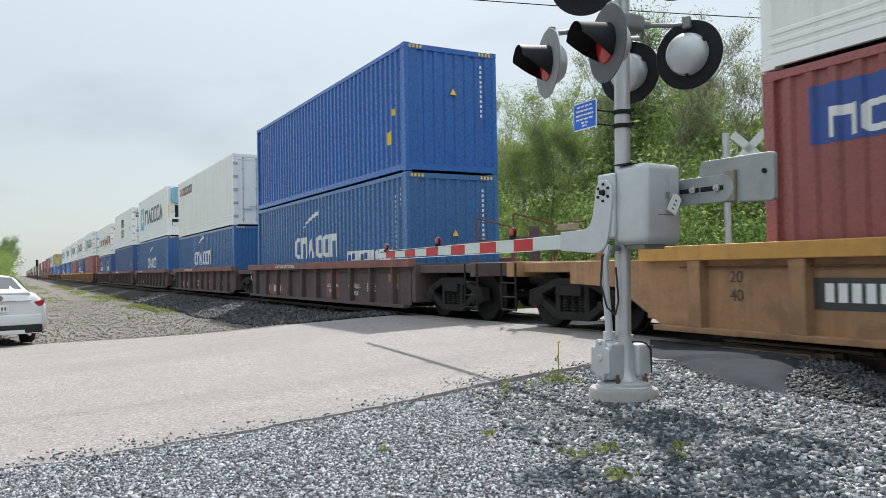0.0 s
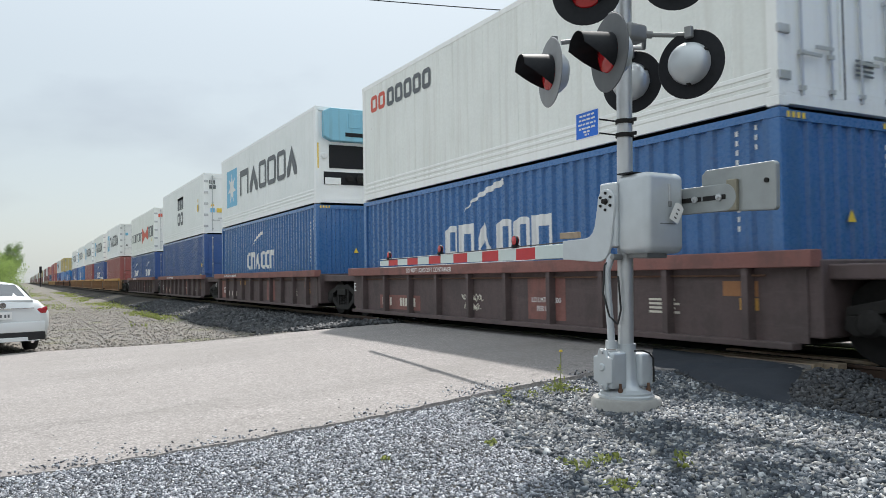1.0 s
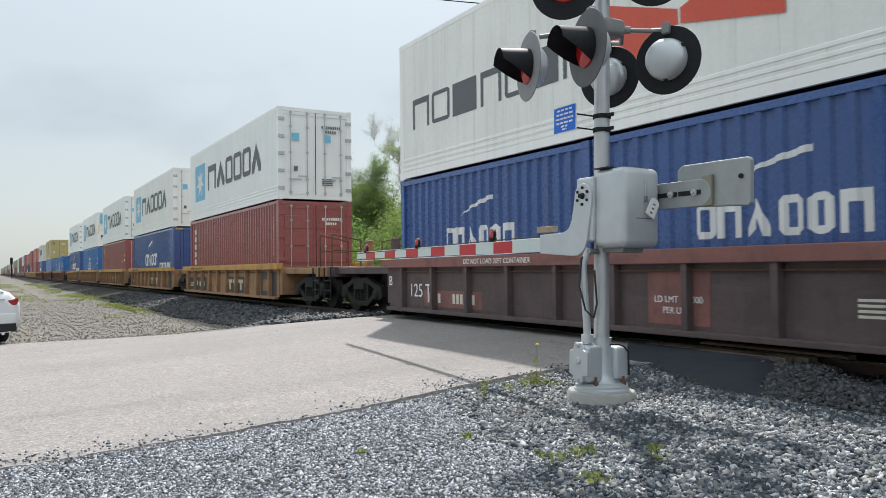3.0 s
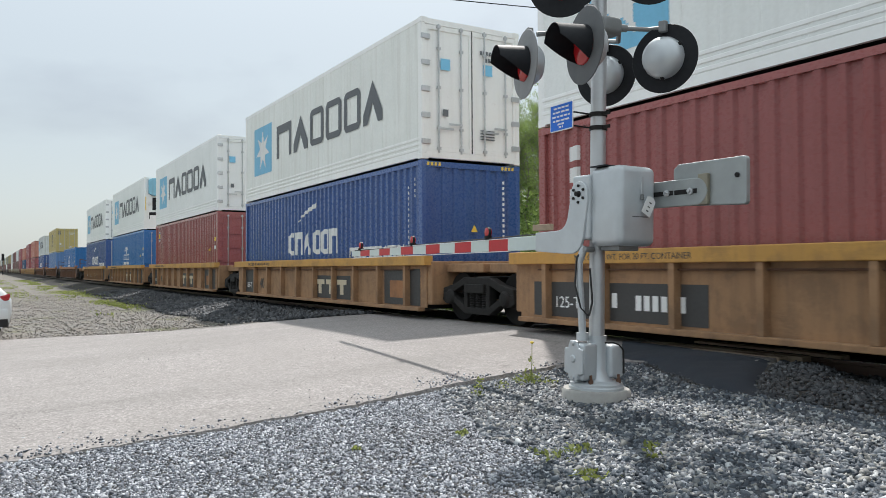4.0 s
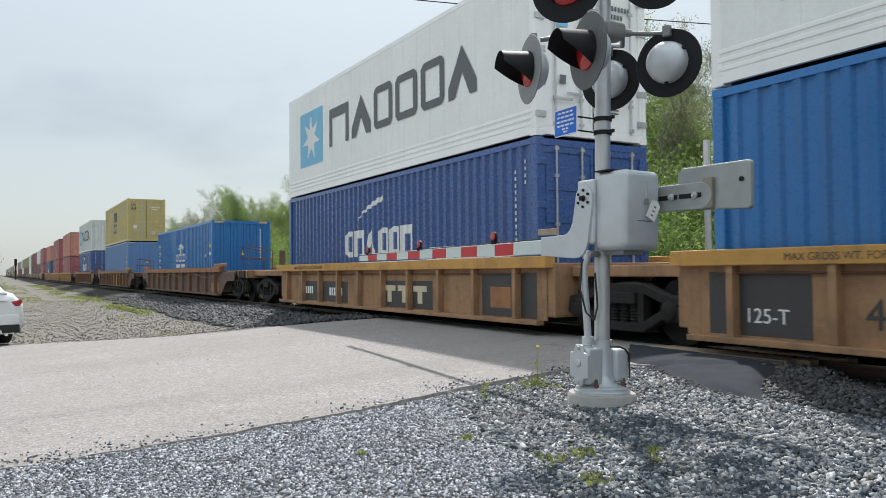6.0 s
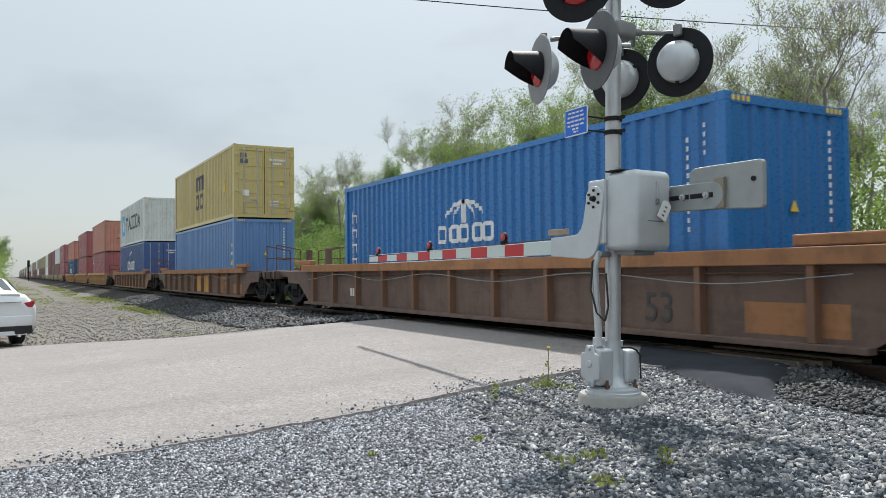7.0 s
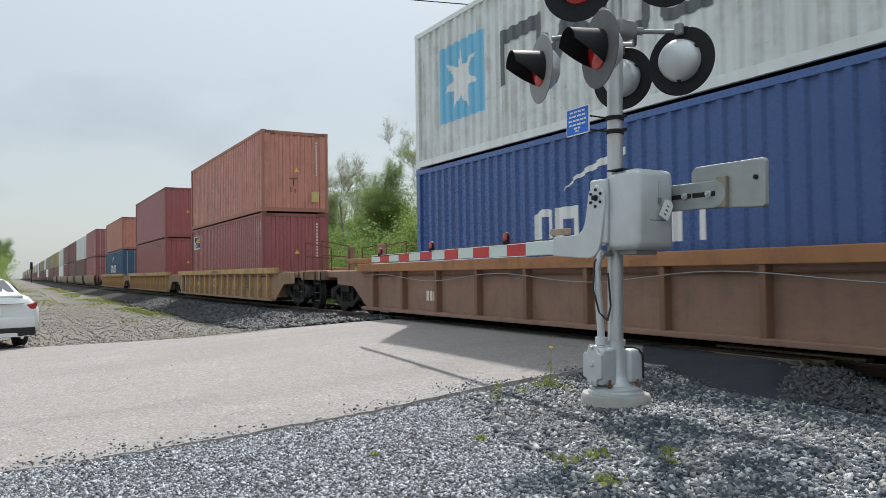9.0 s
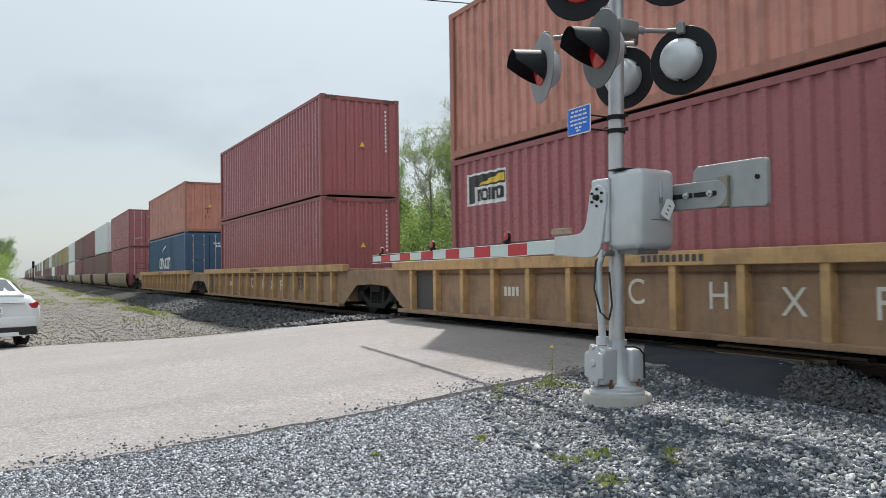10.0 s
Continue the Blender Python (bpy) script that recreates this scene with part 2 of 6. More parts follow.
# ---- mesh helpers ----
class Shape:
    """Collects boxes, prisms, tubes and sheets into one mesh."""
    def __init__(self):
        self.v, self.f = [], []

    def add(self, verts, faces):
        o = len(self.v)
        self.v += [tuple(p) for p in verts]
        self.f += [tuple(i + o for i in q) for q in faces]
        return self

    def box(self, x0, x1, y0, y1, z0, z1):
        return self.add([(x0, y0, z0), (x1, y0, z0), (x1, y1, z0), (x0, y1, z0), (x0, y0, z1), (x1, y0, z1), (x1, y1, z1), (x0, y1, z1)],
                        [(0, 3, 2, 1), (4, 5, 6, 7), (0, 1, 5, 4), (1, 2, 6, 5), (2, 3, 7, 6), (3, 0, 4, 7)])

    def prism_y(self, outline, y0, y1):
        """outline: (x, z) counter-clockwise as seen from -y."""
        k = len(outline)
        self.add([(x, y0, z) for x, z in outline] + [(x, y1, z) for x, z in outline],
                 [tuple(range(k)), tuple(range(2 * k - 1, k - 1, -1))] + [(i, i + k, (i + 1) % k + k, (i + 1) % k) for i in range(k)])
        return self

    def prism_z(self, outline, z0, z1):
        k = len(outline)
        self.add([(x, y, z0) for x, y in outline] + [(x, y, z1) for x, y in outline],
                 [tuple(range(k - 1, -1, -1)), tuple(range(k, 2 * k))] + [(i, (i + 1) % k, (i + 1) % k + k, i + k) for i in range(k)])
        return self

    def prism_x(self, outline, x0, x1):
        """outline: (y, z) counter-clockwise as seen from +x."""
        k = len(outline)
        self.add([(x0, y, z) for y, z in outline] + [(x1, y, z) for y, z in outline],
                 [tuple(range(k - 1, -1, -1)), tuple(range(k, 2 * k))] + [(i, (i + 1) % k, (i + 1) % k + k, i + k) for i in range(k)])
        return self

    def tube(self, p0, p1, r0, r1=None, n=12):
        r1 = r0 if r1 is None else r1
        p0, p1 = Vector(p0), Vector(p1)
        q = (p1 - p0).to_track_quat("Z", "Y")
        ring = [(math.cos(a * 2 * math.pi / n), math.sin(a * 2 * math.pi / n)) for a in range(n)]
        vs = [p0 + q @ Vector((c * r0, s * r0, 0)) for c, s in ring] + [p1 + q @ Vector((c * r1, s * r1, 0)) for c, s in ring]
        return self.add(vs, [tuple(range(n - 1, -1, -1)), tuple(range(n, 2 * n))] + [(i, (i + 1) % n, (i + 1) % n + n, i + n) for i in range(n)])

    def path(self, pts, r, n=8):
        for a, b in zip(pts, pts[1:]):
            self.tube(a, b, r, r, n)
        return self

    def lathe(self, p0, axis, profile, n=24):
        """profile: (radius, distance along the axis)."""
        p0, q = Vector(p0), Vector(axis).to_track_quat("Z", "Y")
        vs = []
        for r, h in profile:
            vs += [p0 + q @ Vector((math.cos(a * 2 * math.pi / n) * r, math.sin(a * 2 * math.pi / n) * r, h)) for a in range(n)]
        fs = [(j * n + i, j * n + (i + 1) % n, (j + 1) * n + (i + 1) % n, (j + 1) * n + i) for j in range(len(profile) - 1) for i in range(n)]
        fs += [tuple(range(n - 1, -1, -1)), tuple(range((len(profile) - 1) * n, len(profile) * n))]
        return self.add(vs, fs)

    def sheet(self, rows):
        """Quads between rows of points."""
        k = len(rows[0])
        return self.add([p for r in rows for p in r], [(j * k + i, j * k + i + 1, (j + 1) * k + i + 1, (j + 1) * k + i) for j in range(len(rows) - 1) for i in range(k - 1)])

    def mesh(self, name, material, bevel=0.0, smooth=False):
        me = bpy.data.meshes.new(name)
        me.from_pydata(self.v, [], self.f)
        if bevel:
            bm = bmesh.new()
            bm.from_mesh(me)
            bmesh.ops.remove_doubles(bm, verts=bm.verts, dist=1e-5)
            sharp = [e for e in bm.edges if len(e.link_faces) == 2 and e.calc_face_angle(0) > 0.5]
            bmesh.ops.bevel(bm, geom=sharp, offset=bevel, segments=5 if bevel > 0.03 else 2, profile=0.5, affect="EDGES", clamp_overlap=True)
            bm.to_mesh(me)
            bm.free()
        me.materials.append(material)
        if smooth:
            me.polygons.foreach_set("use_smooth", [True] * len(me.polygons))
            me.set_sharp_from_angle(angle=radians(40))
        me.update()
        return me


def place(name, mesh, parent=None, label="", m=None):
    ob = new(name, mesh)
    if parent is not None:
        ob.parent = parent
    if m is not None:
        ob.matrix_basis = m
    if label:
        tagged(ob, label)
    return ob


def words(body, size, material, x, y, z, parent, name="lettering", face="y", squeeze=1.0, label=""):
    """Flat letters in the built-in font, standing upright, readable from -y (or from +x)."""
    cu = bpy.data.curves.new(name, "FONT")
    cu.body, cu.size, cu.extrude, cu.align_x = body, size, 0.0015, "CENTER"
    ob = bpy.data.objects.new(name, cu)
    me = bpy.data.meshes.new_from_object(ob)
    bpy.data.objects.remove(ob)
    me.name = name
    me.materials.clear()
    me.materials.append(material)
    me.transform(Matrix.Diagonal((squeeze, 1, 1, 1)))
    return place(name, me, parent, label, pose(x, y, z, 90, 0, 90 if face == "x" else 0))


def smoothstep(a, b, x):
    t = min(1.0, max(0.0, (x - a) / (b - a)))
    return t * t * (3 - 2 * t)


YC, RAIL_Z, SPEED = 8.77, 0.47, 25.367     # track's centre line, rail top, the train's metres a second

# ---- ground ----
def ground_z(x, y):
    """Height of the ground: it climbs from the verge to the track, and lies lower beyond the road."""
    climb = 0.07 + 0.38 * smoothstep(-1.0, 8.2, y)
    bed = RAIL_Z - 0.16
    shift = 1.15 * smoothstep(-4.2, -5.0, x)
    right = climb + (bed - climb) * smoothstep(6.3 + shift, 7.3 + 0.6 * shift, y)
    left = 0.02 + (bed - 0.02) * smoothstep(5.0, 7.1, y)
    k = smoothstep(-16.2, -18.5, x) if x < -16.2 else 0.0
    z = right * (1 - k) + left * k
    if y > YC:
        z = bed - (bed + 0.3) * smoothstep(YC + 1.9, YC + 5.0, y)
    mound = -0.05 * math.exp(-((x + 5.36) ** 2 + (y - 4.79) ** 2) / 0.9)
    return z + mound


def axis_steps(stops):
    out = []
    for (a, da), (b, _) in zip(stops, stops[1:]):
        k = max(1, round((b - a) / da))
        out += [a + (b - a) * i / k for i in range(k)]
    return out + [stops[-1][0]]


gx = axis_steps([(-3000, 400), (-600, 60), (-120, 10), (-40, 2), (-22, 0.35), (2, 1), (20, 10), (100, 100), (1500, 1)])
gy = axis_steps([(-1500, 150), (-60, 10), (-10, 1), (-2, 0.25), (15, 1), (30, 10), (100, 100), (2000, 1)])
s = Shape()
s.sheet([[(x, y, ground_z(x, y) + 0.012 * noise.noise((x * 1.3, y * 1.3, 0))) for x in gx] for y in gy])
tagged(place("ground", s.mesh("ground", M_GROUND, smooth=True)), "grey gravel and earth verge beside the railway", "ground", kind="structure")


def road_edge_near(y):
    return -6.5 - 0.2 * smoothstep(2.5, 4.5, y) + 1.2 * smoothstep(5.95, 6.9, y) - 0.35 * smoothstep(0, -8, y) + 0.07 * noise.noise((0, y * 1.7, 3)) + 0.05 * noise.noise((5, y * 6, 3)) + 0.035 * noise.noise((7, y * 15, 3))


def road_edge_far(y):
    return -15.6 - 2.6 * smoothstep(4.5, -0.5, y) + 0.12 * noise.noise((9, y * 0.9, 3))


def road_z(x, y):
    z = 0.078 + 0.40 * smoothstep(-1.0, 8.0, y)
    if y > YC + 1.6:
        z = 0.48 - 0.5 * smoothstep(YC + 2, YC + 12, y)
    crown = 0.03 * (1 - ((x + 11) / 5.5) ** 2)
    return z + crown * (1 - smoothstep(5, 6.5, y))


def road_strip(name, ys, label):
    s = Shape()
    rows = []
    for y in ys:
        a, b = road_edge_near(y), road_edge_far(y)
        row = [(b - 0.06, y, ground_z(b, y) - 0.06)]
        row += [(b + (a - b) * i / 24, y, road_z(b + (a - b) * i / 24, y)) for i in range(25)]
        row += [(a + 0.05, y, road_z(a, y) - 0.12)]
        rows.append(row)
    s.sheet(rows)
    return tagged(place(name, s.mesh(name, M_ASPHALT, smooth=True)), label, "road", kind="structure")


road_strip("road", axis_steps([(-60, 5), (-8, 0.2), (-1.5, 0.05), (5.5, 0.2), (7.86, 1)]), "pale worn asphalt road climbing to the level crossing")
road_strip("road_beyond", axis_steps([(9.66, 0.4), (14, 2), (70, 1)]), "pale worn asphalt road beyond the level crossing")

# asphalt between and beside the rails
s = Shape()
for y0, y1 in ((8.13, 9.41),):
    s.sheet([[(x, y, 0.462) for x in (-15.6, -12, -9, -5.5)] for y in (y0, y1)])
tagged(place("crossing_surface", s.mesh("crossing_surface", M_APRON)), "dark asphalt between the rails of the level crossing", "road", kind="structure")
# darker asphalt spilt in a low hump past the end of the crossing
def apron_front(x):
    """Near edge of the dark asphalt; the light ballast ends there."""
    return 6.22 - 0.58 * smoothstep(-6.5, -4.6, x) + 1.05 * max(0.0, -6.6 - x) + 0.10 * noise.noise((x * 1.6, 2, 5)) + 0.04 * noise.noise((x * 6, 2, 5))


s = Shape()
rows = []
for i in range(61):
    x = -7.8 + 3.45 * i / 60
    y0 = apron_front(x)
    y1 = 7.5 - 1.6 * smoothstep(-5.6, -4.35, x) + 0.08 * noise.noise((x * 3, 0, 9))
    row = []
    for j in range(25):
        u = j / 24
        y = y0 + (max(y1, y0 + 0.05) - y0) * u
        base = max(ground_z(x, y), road_z(x, y) if x < road_edge_near(y) else 0)
        hump = 0.055 * smoothstep(-7.0, -5.8, x) * smoothstep(0, 0.25, u) * (1 - smoothstep(0.6, 1.0, u)) * (1 - smoothstep(-4.9, -4.35, x))
        edge = min(1.0, 6 * u, 6 * (1 - u)) if x > -6.6 else 1.0
        row.append((x, y, base - 0.012 + 0.024 * edge + hump + 0.012 * noise.noise((x * 4, y * 4, 3)) * edge))
    rows.append(row)
s.sheet([list(r) for r in zip(*rows)])
tagged(place("apron", s.mesh("apron", M_APRON, smooth=True)), "dark patched asphalt at the end of the crossing", "road", kind="structure")

# ---- track ----
for side, name in ((-1, "rail"), (1, "rail")):
    y = YC + side * 0.7525
    s = Shape()
    s.prism_x([(y - 0.07, 0.30), (y + 0.07, 0.30), (y + 0.07, 0.315), (y + 0.012, 0.335), (y + 0.012, 0.425), (y + 0.036, 0.435),
               (y + 0.034, 0.466), (y - 0.034, 0.466), (y - 0.036, 0.435), (y - 0.012, 0.425), (y - 0.012, 0.335), (y - 0.07, 0.315)], -1500, 120)
    r = tagged(place("rail", s.mesh("rail", M_RAIL)), "rusty steel rail with a polished running surface", "rail", "rails of the track", "structure")
    s = Shape().box(-1500, 120, y - 0.03, y + 0.03, 0.4665, 0.47)
    place("running_surface", s.mesh("running_surface", M_RAILTOP), r)
tie = Shape().box(-0.115, 0.115, -1.3, 1.3, 0, 0.17).mesh("tie", M_TIE, 0.012)
for i in range(120):
    x = -5.1 + i * 0.52 if i < 25 else -15.9 - (i - 25) * 0.52
    tagged(place("tie", tie, None, m=pose(x, YC + random.uniform(-0.04, 0.04), 0.145, 0, 0, random.uniform(-1.2, 1.2))),
           "creosoted wooden railway tie in the ballast", "railway tie", "ties of the track")
# timber planks at the end of the crossing
for i in range(3):
    me = Shape().box(-1.05, 1.05, -0.085, 0.085, -0.1, 0.0).mesh("plank", M_PLANK, 0.01)
    tagged(place("crossing_plank", me, None, m=pose(-6.5 + 0.16 * i, (7.60, 7.78, 8.28)[i], 0.487 + 0.003 * i, 0.3, 0, random.uniform(-1.5, 1.5))),
           "weathered timber plank lying along the rail", "plank", "planks of the crossing")

# dark bed of ballast under the track, open at the crossing
def bed_sheet(name, xs, ys, keep, label):
    """A dark sheet just over the ground, on the cells that keep() picks."""
    s = Shape()
    s.v = [(x, y, ground_z(x, y) + 0.008 + 0.012 * noise.noise((x * 1.3, y * 1.3, 0))) for y in ys for x in xs]
    k = len(xs)
    s.f = [(j * k + i, j * k + i + 1, (j + 1) * k + i + 1, (j + 1) * k + i) for j in range(len(ys) - 1) for i in range(k - 1)
           if keep((xs[i] + xs[i + 1]) / 2, (ys[j] + ys[j + 1]) / 2)]
    return tagged(place(name, s.mesh(name, M_BED, smooth=True)), label, "track bed", kind="structure")


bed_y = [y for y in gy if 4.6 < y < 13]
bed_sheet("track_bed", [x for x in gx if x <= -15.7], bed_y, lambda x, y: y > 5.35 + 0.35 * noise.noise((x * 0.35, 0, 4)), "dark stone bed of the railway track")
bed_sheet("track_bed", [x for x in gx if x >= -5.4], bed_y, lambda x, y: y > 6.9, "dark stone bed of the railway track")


def coarse_line(x, y):
    return y - (3.75 - 0.36 * (x + 5.9)) + 0.35 * noise.noise((x * 1.1, y * 1.1, 7))


# this sheet and the next paint shade into the gaps between stones
bed_sheet("ballast_gap_shade", axis_steps([(-6.6, 0.12), (0.4, 1)]), axis_steps([(2.2, 0.12), (7.0, 1)]),
          lambda x, y: x > road_edge_near(y) + 0.02 and coarse_line(x, y) > 0.05 and math.hypot(x + 4.5, (y - 5.0) * 1.2) < 3.6 + 0.5 * noise.noise((x, y, 2)), "dark sheet under the coarse ballast for the shade between stones")

bed_sheet("gravel_gap_shade", axis_steps([(-7.4, 0.12), (-1.9, 1)]), axis_steps([(-1.0, 0.12), (4.7, 1)]),
          lambda x, y: x > road_edge_near(y) + 0.03 and coarse_line(x, y) <= 0.05 and x < -2.9 + 0.5 * noise.noise((x * 1.4, y * 1.4, 6)) and y > -0.45 + 0.4 * noise.noise((x * 1.4, y * 1.4, 9)), "dark sheet under the fine gravel for the shade between stones")

# ---- loose stones ----
def scatter(name, material, spots, size, label, category, flat=0.6, seed=1):
    """Many small angular stones in one mesh. spots: (x, y) array."""
    rng = np.random.default_rng(seed)
    base = np.array([(-1, -1, -1), (1, -1, -1), (1, 1, -1), (-1, 1, -1), (-1, -1, 1), (1, -1, 1), (1, 1, 1), (-1, 1, 1)], float) * 0.5
    quads = np.array([(0, 3, 2, 1), (4, 5, 6, 7), (0, 1, 5, 4), (1, 2, 6, 5), (2, 3, 7, 6), (3, 0, 4, 7)])
    n = len(spots)
    pts = np.repeat(base[None], n, 0) + rng.uniform(-0.24, 0.24, (n, 8, 3))
    pts *= (size * (rng.uniform(0.5, 1.05, (n, 1, 1)) + rng.exponential(0.2, (n, 1, 1)).clip(0, 0.65))) * np.stack([rng.uniform(0.7, 1.3, n), rng.uniform(0.6, 1.0, n), rng.uniform(flat * 0.7, flat * 1.3, n)], 1)[:, None]
    q = rng.normal(size=(n, 4)) * [1.0, 0.35, 0.35, 1.0]
    q /= np.linalg.norm(q, axis=1, keepdims=True)
    w, x, y, z = q.T
    R = np.stack([1 - 2 * (y * y + z * z), 2 * (x * y - z * w), 2 * (x * z + y * w), 2 * (x * y + z * w), 1 - 2 * (x * x + z * z), 2 * (y * z - x * w),
                  2 * (x * z - y * w), 2 * (y * z + x * w), 1 - 2 * (x * x + y * y)], 1).reshape(n, 3, 3)
    pts = np.einsum("nij,nkj->nki", R, pts)
    zs = np.array([ground_z(a, b) + 0.012 * noise.noise((a * 1.3, b * 1.3, 0)) for a, b in spots])
    pts += np.column_stack([spots, zs + size * rng.uniform(0.05, 0.7, n)])[:, None]
    me = bpy.data.meshes.new(name)
    me.vertices.add(n * 8)
    me.vertices.foreach_set("co", pts.reshape(-1))
    f = (quads[None] + np.arange(n)[:, None, None] * 8).reshape(-1)
    me.loops.add(len(f))
    me.loops.foreach_set("vertex_index", f)
    me.polygons.add(n * 6)
    me.polygons.foreach_set("loop_start", np.arange(n * 6) * 4)
    me.update(calc_edges=True)
    me.materials.append(material)
    return tagged(place(name, me), label, category, kind="stuff")


rng = np.random.default_rng(7)


def spots_in(count, x0, x1, y0, y1, keep):
    p = rng.uniform((x0, y0), (x1, y1), (count, 2))
    return p[[bool(keep(a, b)) for a, b in p]]


def off_road(x, y, d=0.03):
    return x > road_edge_near(y) + d


scatter("fine_gravel", M_FINE, spots_in(150000, -7.2, -2.2, -1.0, 4.6, lambda x, y: off_road(x, y) and coarse_line(x, y) < 0.15 and rng.random() < min(1.0, (-2.1 - x) / 1.2, (y + 1.0) / 0.9)),
        0.0165, "fine grey crushed gravel at the road's edge", "gravel", seed=2)
scatter("ballast", M_STONE, spots_in(84000, -6.6, -0.3, 2.4, 6.5, lambda x, y: off_road(x, y) and coarse_line(x, y) > -0.1 and y < apron_front(x) - 0.02 and rng.random() < min(1.0, 4.6 - math.hypot(x + 4.5, (y - 5.0) * 1.2))),
        0.032, "coarse grey and white ballast round the signal mast", "ballast", flat=0.5, seed=3)
scatter("grit", M_FINE, spots_in(26000, -5.6, -2.2, 2.4, 4.9, lambda x, y: off_road(x, y) and coarse_line(x, y) > 0 and noise.noise((x * 1.3, y * 1.3, 4)) > 0.12), 0.024, "blue grey grit filling hollows of the ballast", "grit", seed=15)
# dark stones put the shade beside and under the train into their colour
scatter("ballast", M_FARSTONE, spots_in(26000, -5.3, 4, 5.7, 10.4, lambda x, y: rng.random() < min(1.0, (4 - x) / 4) and y > apron_front(x) - 0.1 and (x > -4.4 or y > 7.45 - 1.6 * smoothstep(-5.6, -4.35, x))), 0.034, "dark ballast between the ties, toned for shade under the train", "ballast", seed=4)
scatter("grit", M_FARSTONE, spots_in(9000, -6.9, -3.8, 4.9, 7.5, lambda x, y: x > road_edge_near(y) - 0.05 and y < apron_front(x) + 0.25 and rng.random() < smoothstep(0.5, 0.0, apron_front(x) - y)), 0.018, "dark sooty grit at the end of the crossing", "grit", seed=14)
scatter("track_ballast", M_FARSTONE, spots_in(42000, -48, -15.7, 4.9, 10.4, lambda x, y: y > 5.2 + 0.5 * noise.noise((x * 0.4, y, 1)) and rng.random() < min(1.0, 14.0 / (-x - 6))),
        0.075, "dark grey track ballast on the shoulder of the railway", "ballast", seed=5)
scatter("gravel", M_LOT, spots_in(24000, -50, -16.5, -3, 5.4, lambda x, y: x < road_edge_far(y) - 0.1 and rng.random() < min(1.0, 9.0 / (-x - 10))),
        0.026, "loose gravel on the open lot beside the track", "gravel", seed=6)

def on_road(x, y):
    return road_edge_far(y) + 0.3 < x < road_edge_near(y) - 0.02


def strew(material, spots, size, label, seed):
    """Loose stones lying on the asphalt."""
    ob = scatter("road_pebbles", material, spots, size, label, "pebbles", seed=seed)
    zs = np.array([road_z(a, b) - ground_z(a, b) for a, b in spots])
    co = np.empty(len(ob.data.vertices) * 3)
    ob.data.vertices.foreach_get("co", co)
    co[2::3] += np.repeat(zs, 8)
    ob.data.vertices.foreach_set("co", co)


strew(M_FARSTONE, spots_in(4500, -16, -6.3, -2, 5.5, lambda x, y: on_road(x, y) and rng.random() < 0.02 + 0.2 * math.exp((x - road_edge_near(y)) / 0.4)), 0.008, "loose dark pebbles strewn on the asphalt", 9)
strew(M_FINE, spots_in(11000, -7.3, -6.0, -1.5, 5.6, lambda x, y: on_road(x, y) and rng.random() < math.exp((x - road_edge_near(y)) / (0.03 + 0.22 * max(0.0, noise.noise((3, y * 1.1, 6)) + 0.25)))), 0.0145, "fine grey gravel spilt over the asphalt's edge", 19)

# ---- train ----
LEN, WID, HC, STD = 12.192, 2.438, 2.896, 2.591
LOW_Z = 0.785
HALF = WID / 2
BREAKS = []


def corr(x, length, pitch=0.278):
    """Depth of a corrugated wall behind its outer face, at x metres from the front end."""
    if x < 0.16 or x > length - 0.16:
        return 0.010
    u = ((x - 0.16) % pitch) / pitch
    if u < 0.32:
        return 0.010
    if u < 0.43:
        return 0.010 + 0.048 * (u - 0.32) / 0.11
    if u < 0.87:
        return 0.058
    return 0.058 - 0.048 * (u - 0.87) / 0.13


def corr_stops(length, pitch=0.278):
    out = [0.0, 0.16]
    x = 0.16
    while x + pitch < length - 0.15:
        out += [x + pitch * u for u in (0.32, 0.43, 0.87, 1.0)]
        x += pitch
    out += [length - 0.16, length]
    return sorted(set(round(a, 4) for a in out))


CACHE = {}


def cached(key, make):
    if key not in CACHE:
        CACHE[key] = make()
    return CACHE[key]


def wall_mesh(length, height, side, material, flat=False):
    """Side wall: corrugated, or flat with faint seams. Front end at x = 0, running to -length."""
    s = Shape()
    z0, z1 = 0.16, height - 0.10
    if flat:
        xs, ys = [0.08], [0.006]
        for x in axis_steps([(0.08, 0.575), (length - 0.08, 1)])[1:-1]:
            xs += [x - 0.012, x - 0.004, x + 0.004, x + 0.012]
            ys += [0.006, 0.014, 0.014, 0.006]
        xs.append(length - 0.08)
        ys.append(0.006)
        s.sheet([[(-x, side * (HALF - d), z) for x, d in zip(xs, ys)] for z in (z0, z1)])
    else:
        xs = corr_stops(length)
        for zz, flip in ((0, 0),):
            s.sheet([[(-x, side * (HALF - corr(x, length)), z) for x in xs] for z in (z0, z1)])
            s.sheet([[(-x, side * (HALF - 0.068), z) for x in xs[::8] + [xs[-1]]] for z in (z0, z1)])
    return s.mesh("side_panel", material)


def end_mesh(height, material):
    s = Shape()
    ys = corr_stops(WID - 0.16, 0.27)
    z0, z1 = 0.16, height - 0.12
    s.sheet([[(-corr(y, WID - 0.16, 0.27) - 0.005, -HALF + 0.08 + y, z) for y in ys] for z in (z0, z1)])
    s.box(-0.09, -0.06, -HALF + 0.08, HALF - 0.08, z0, z1)
    return s.mesh("end_panel", material)


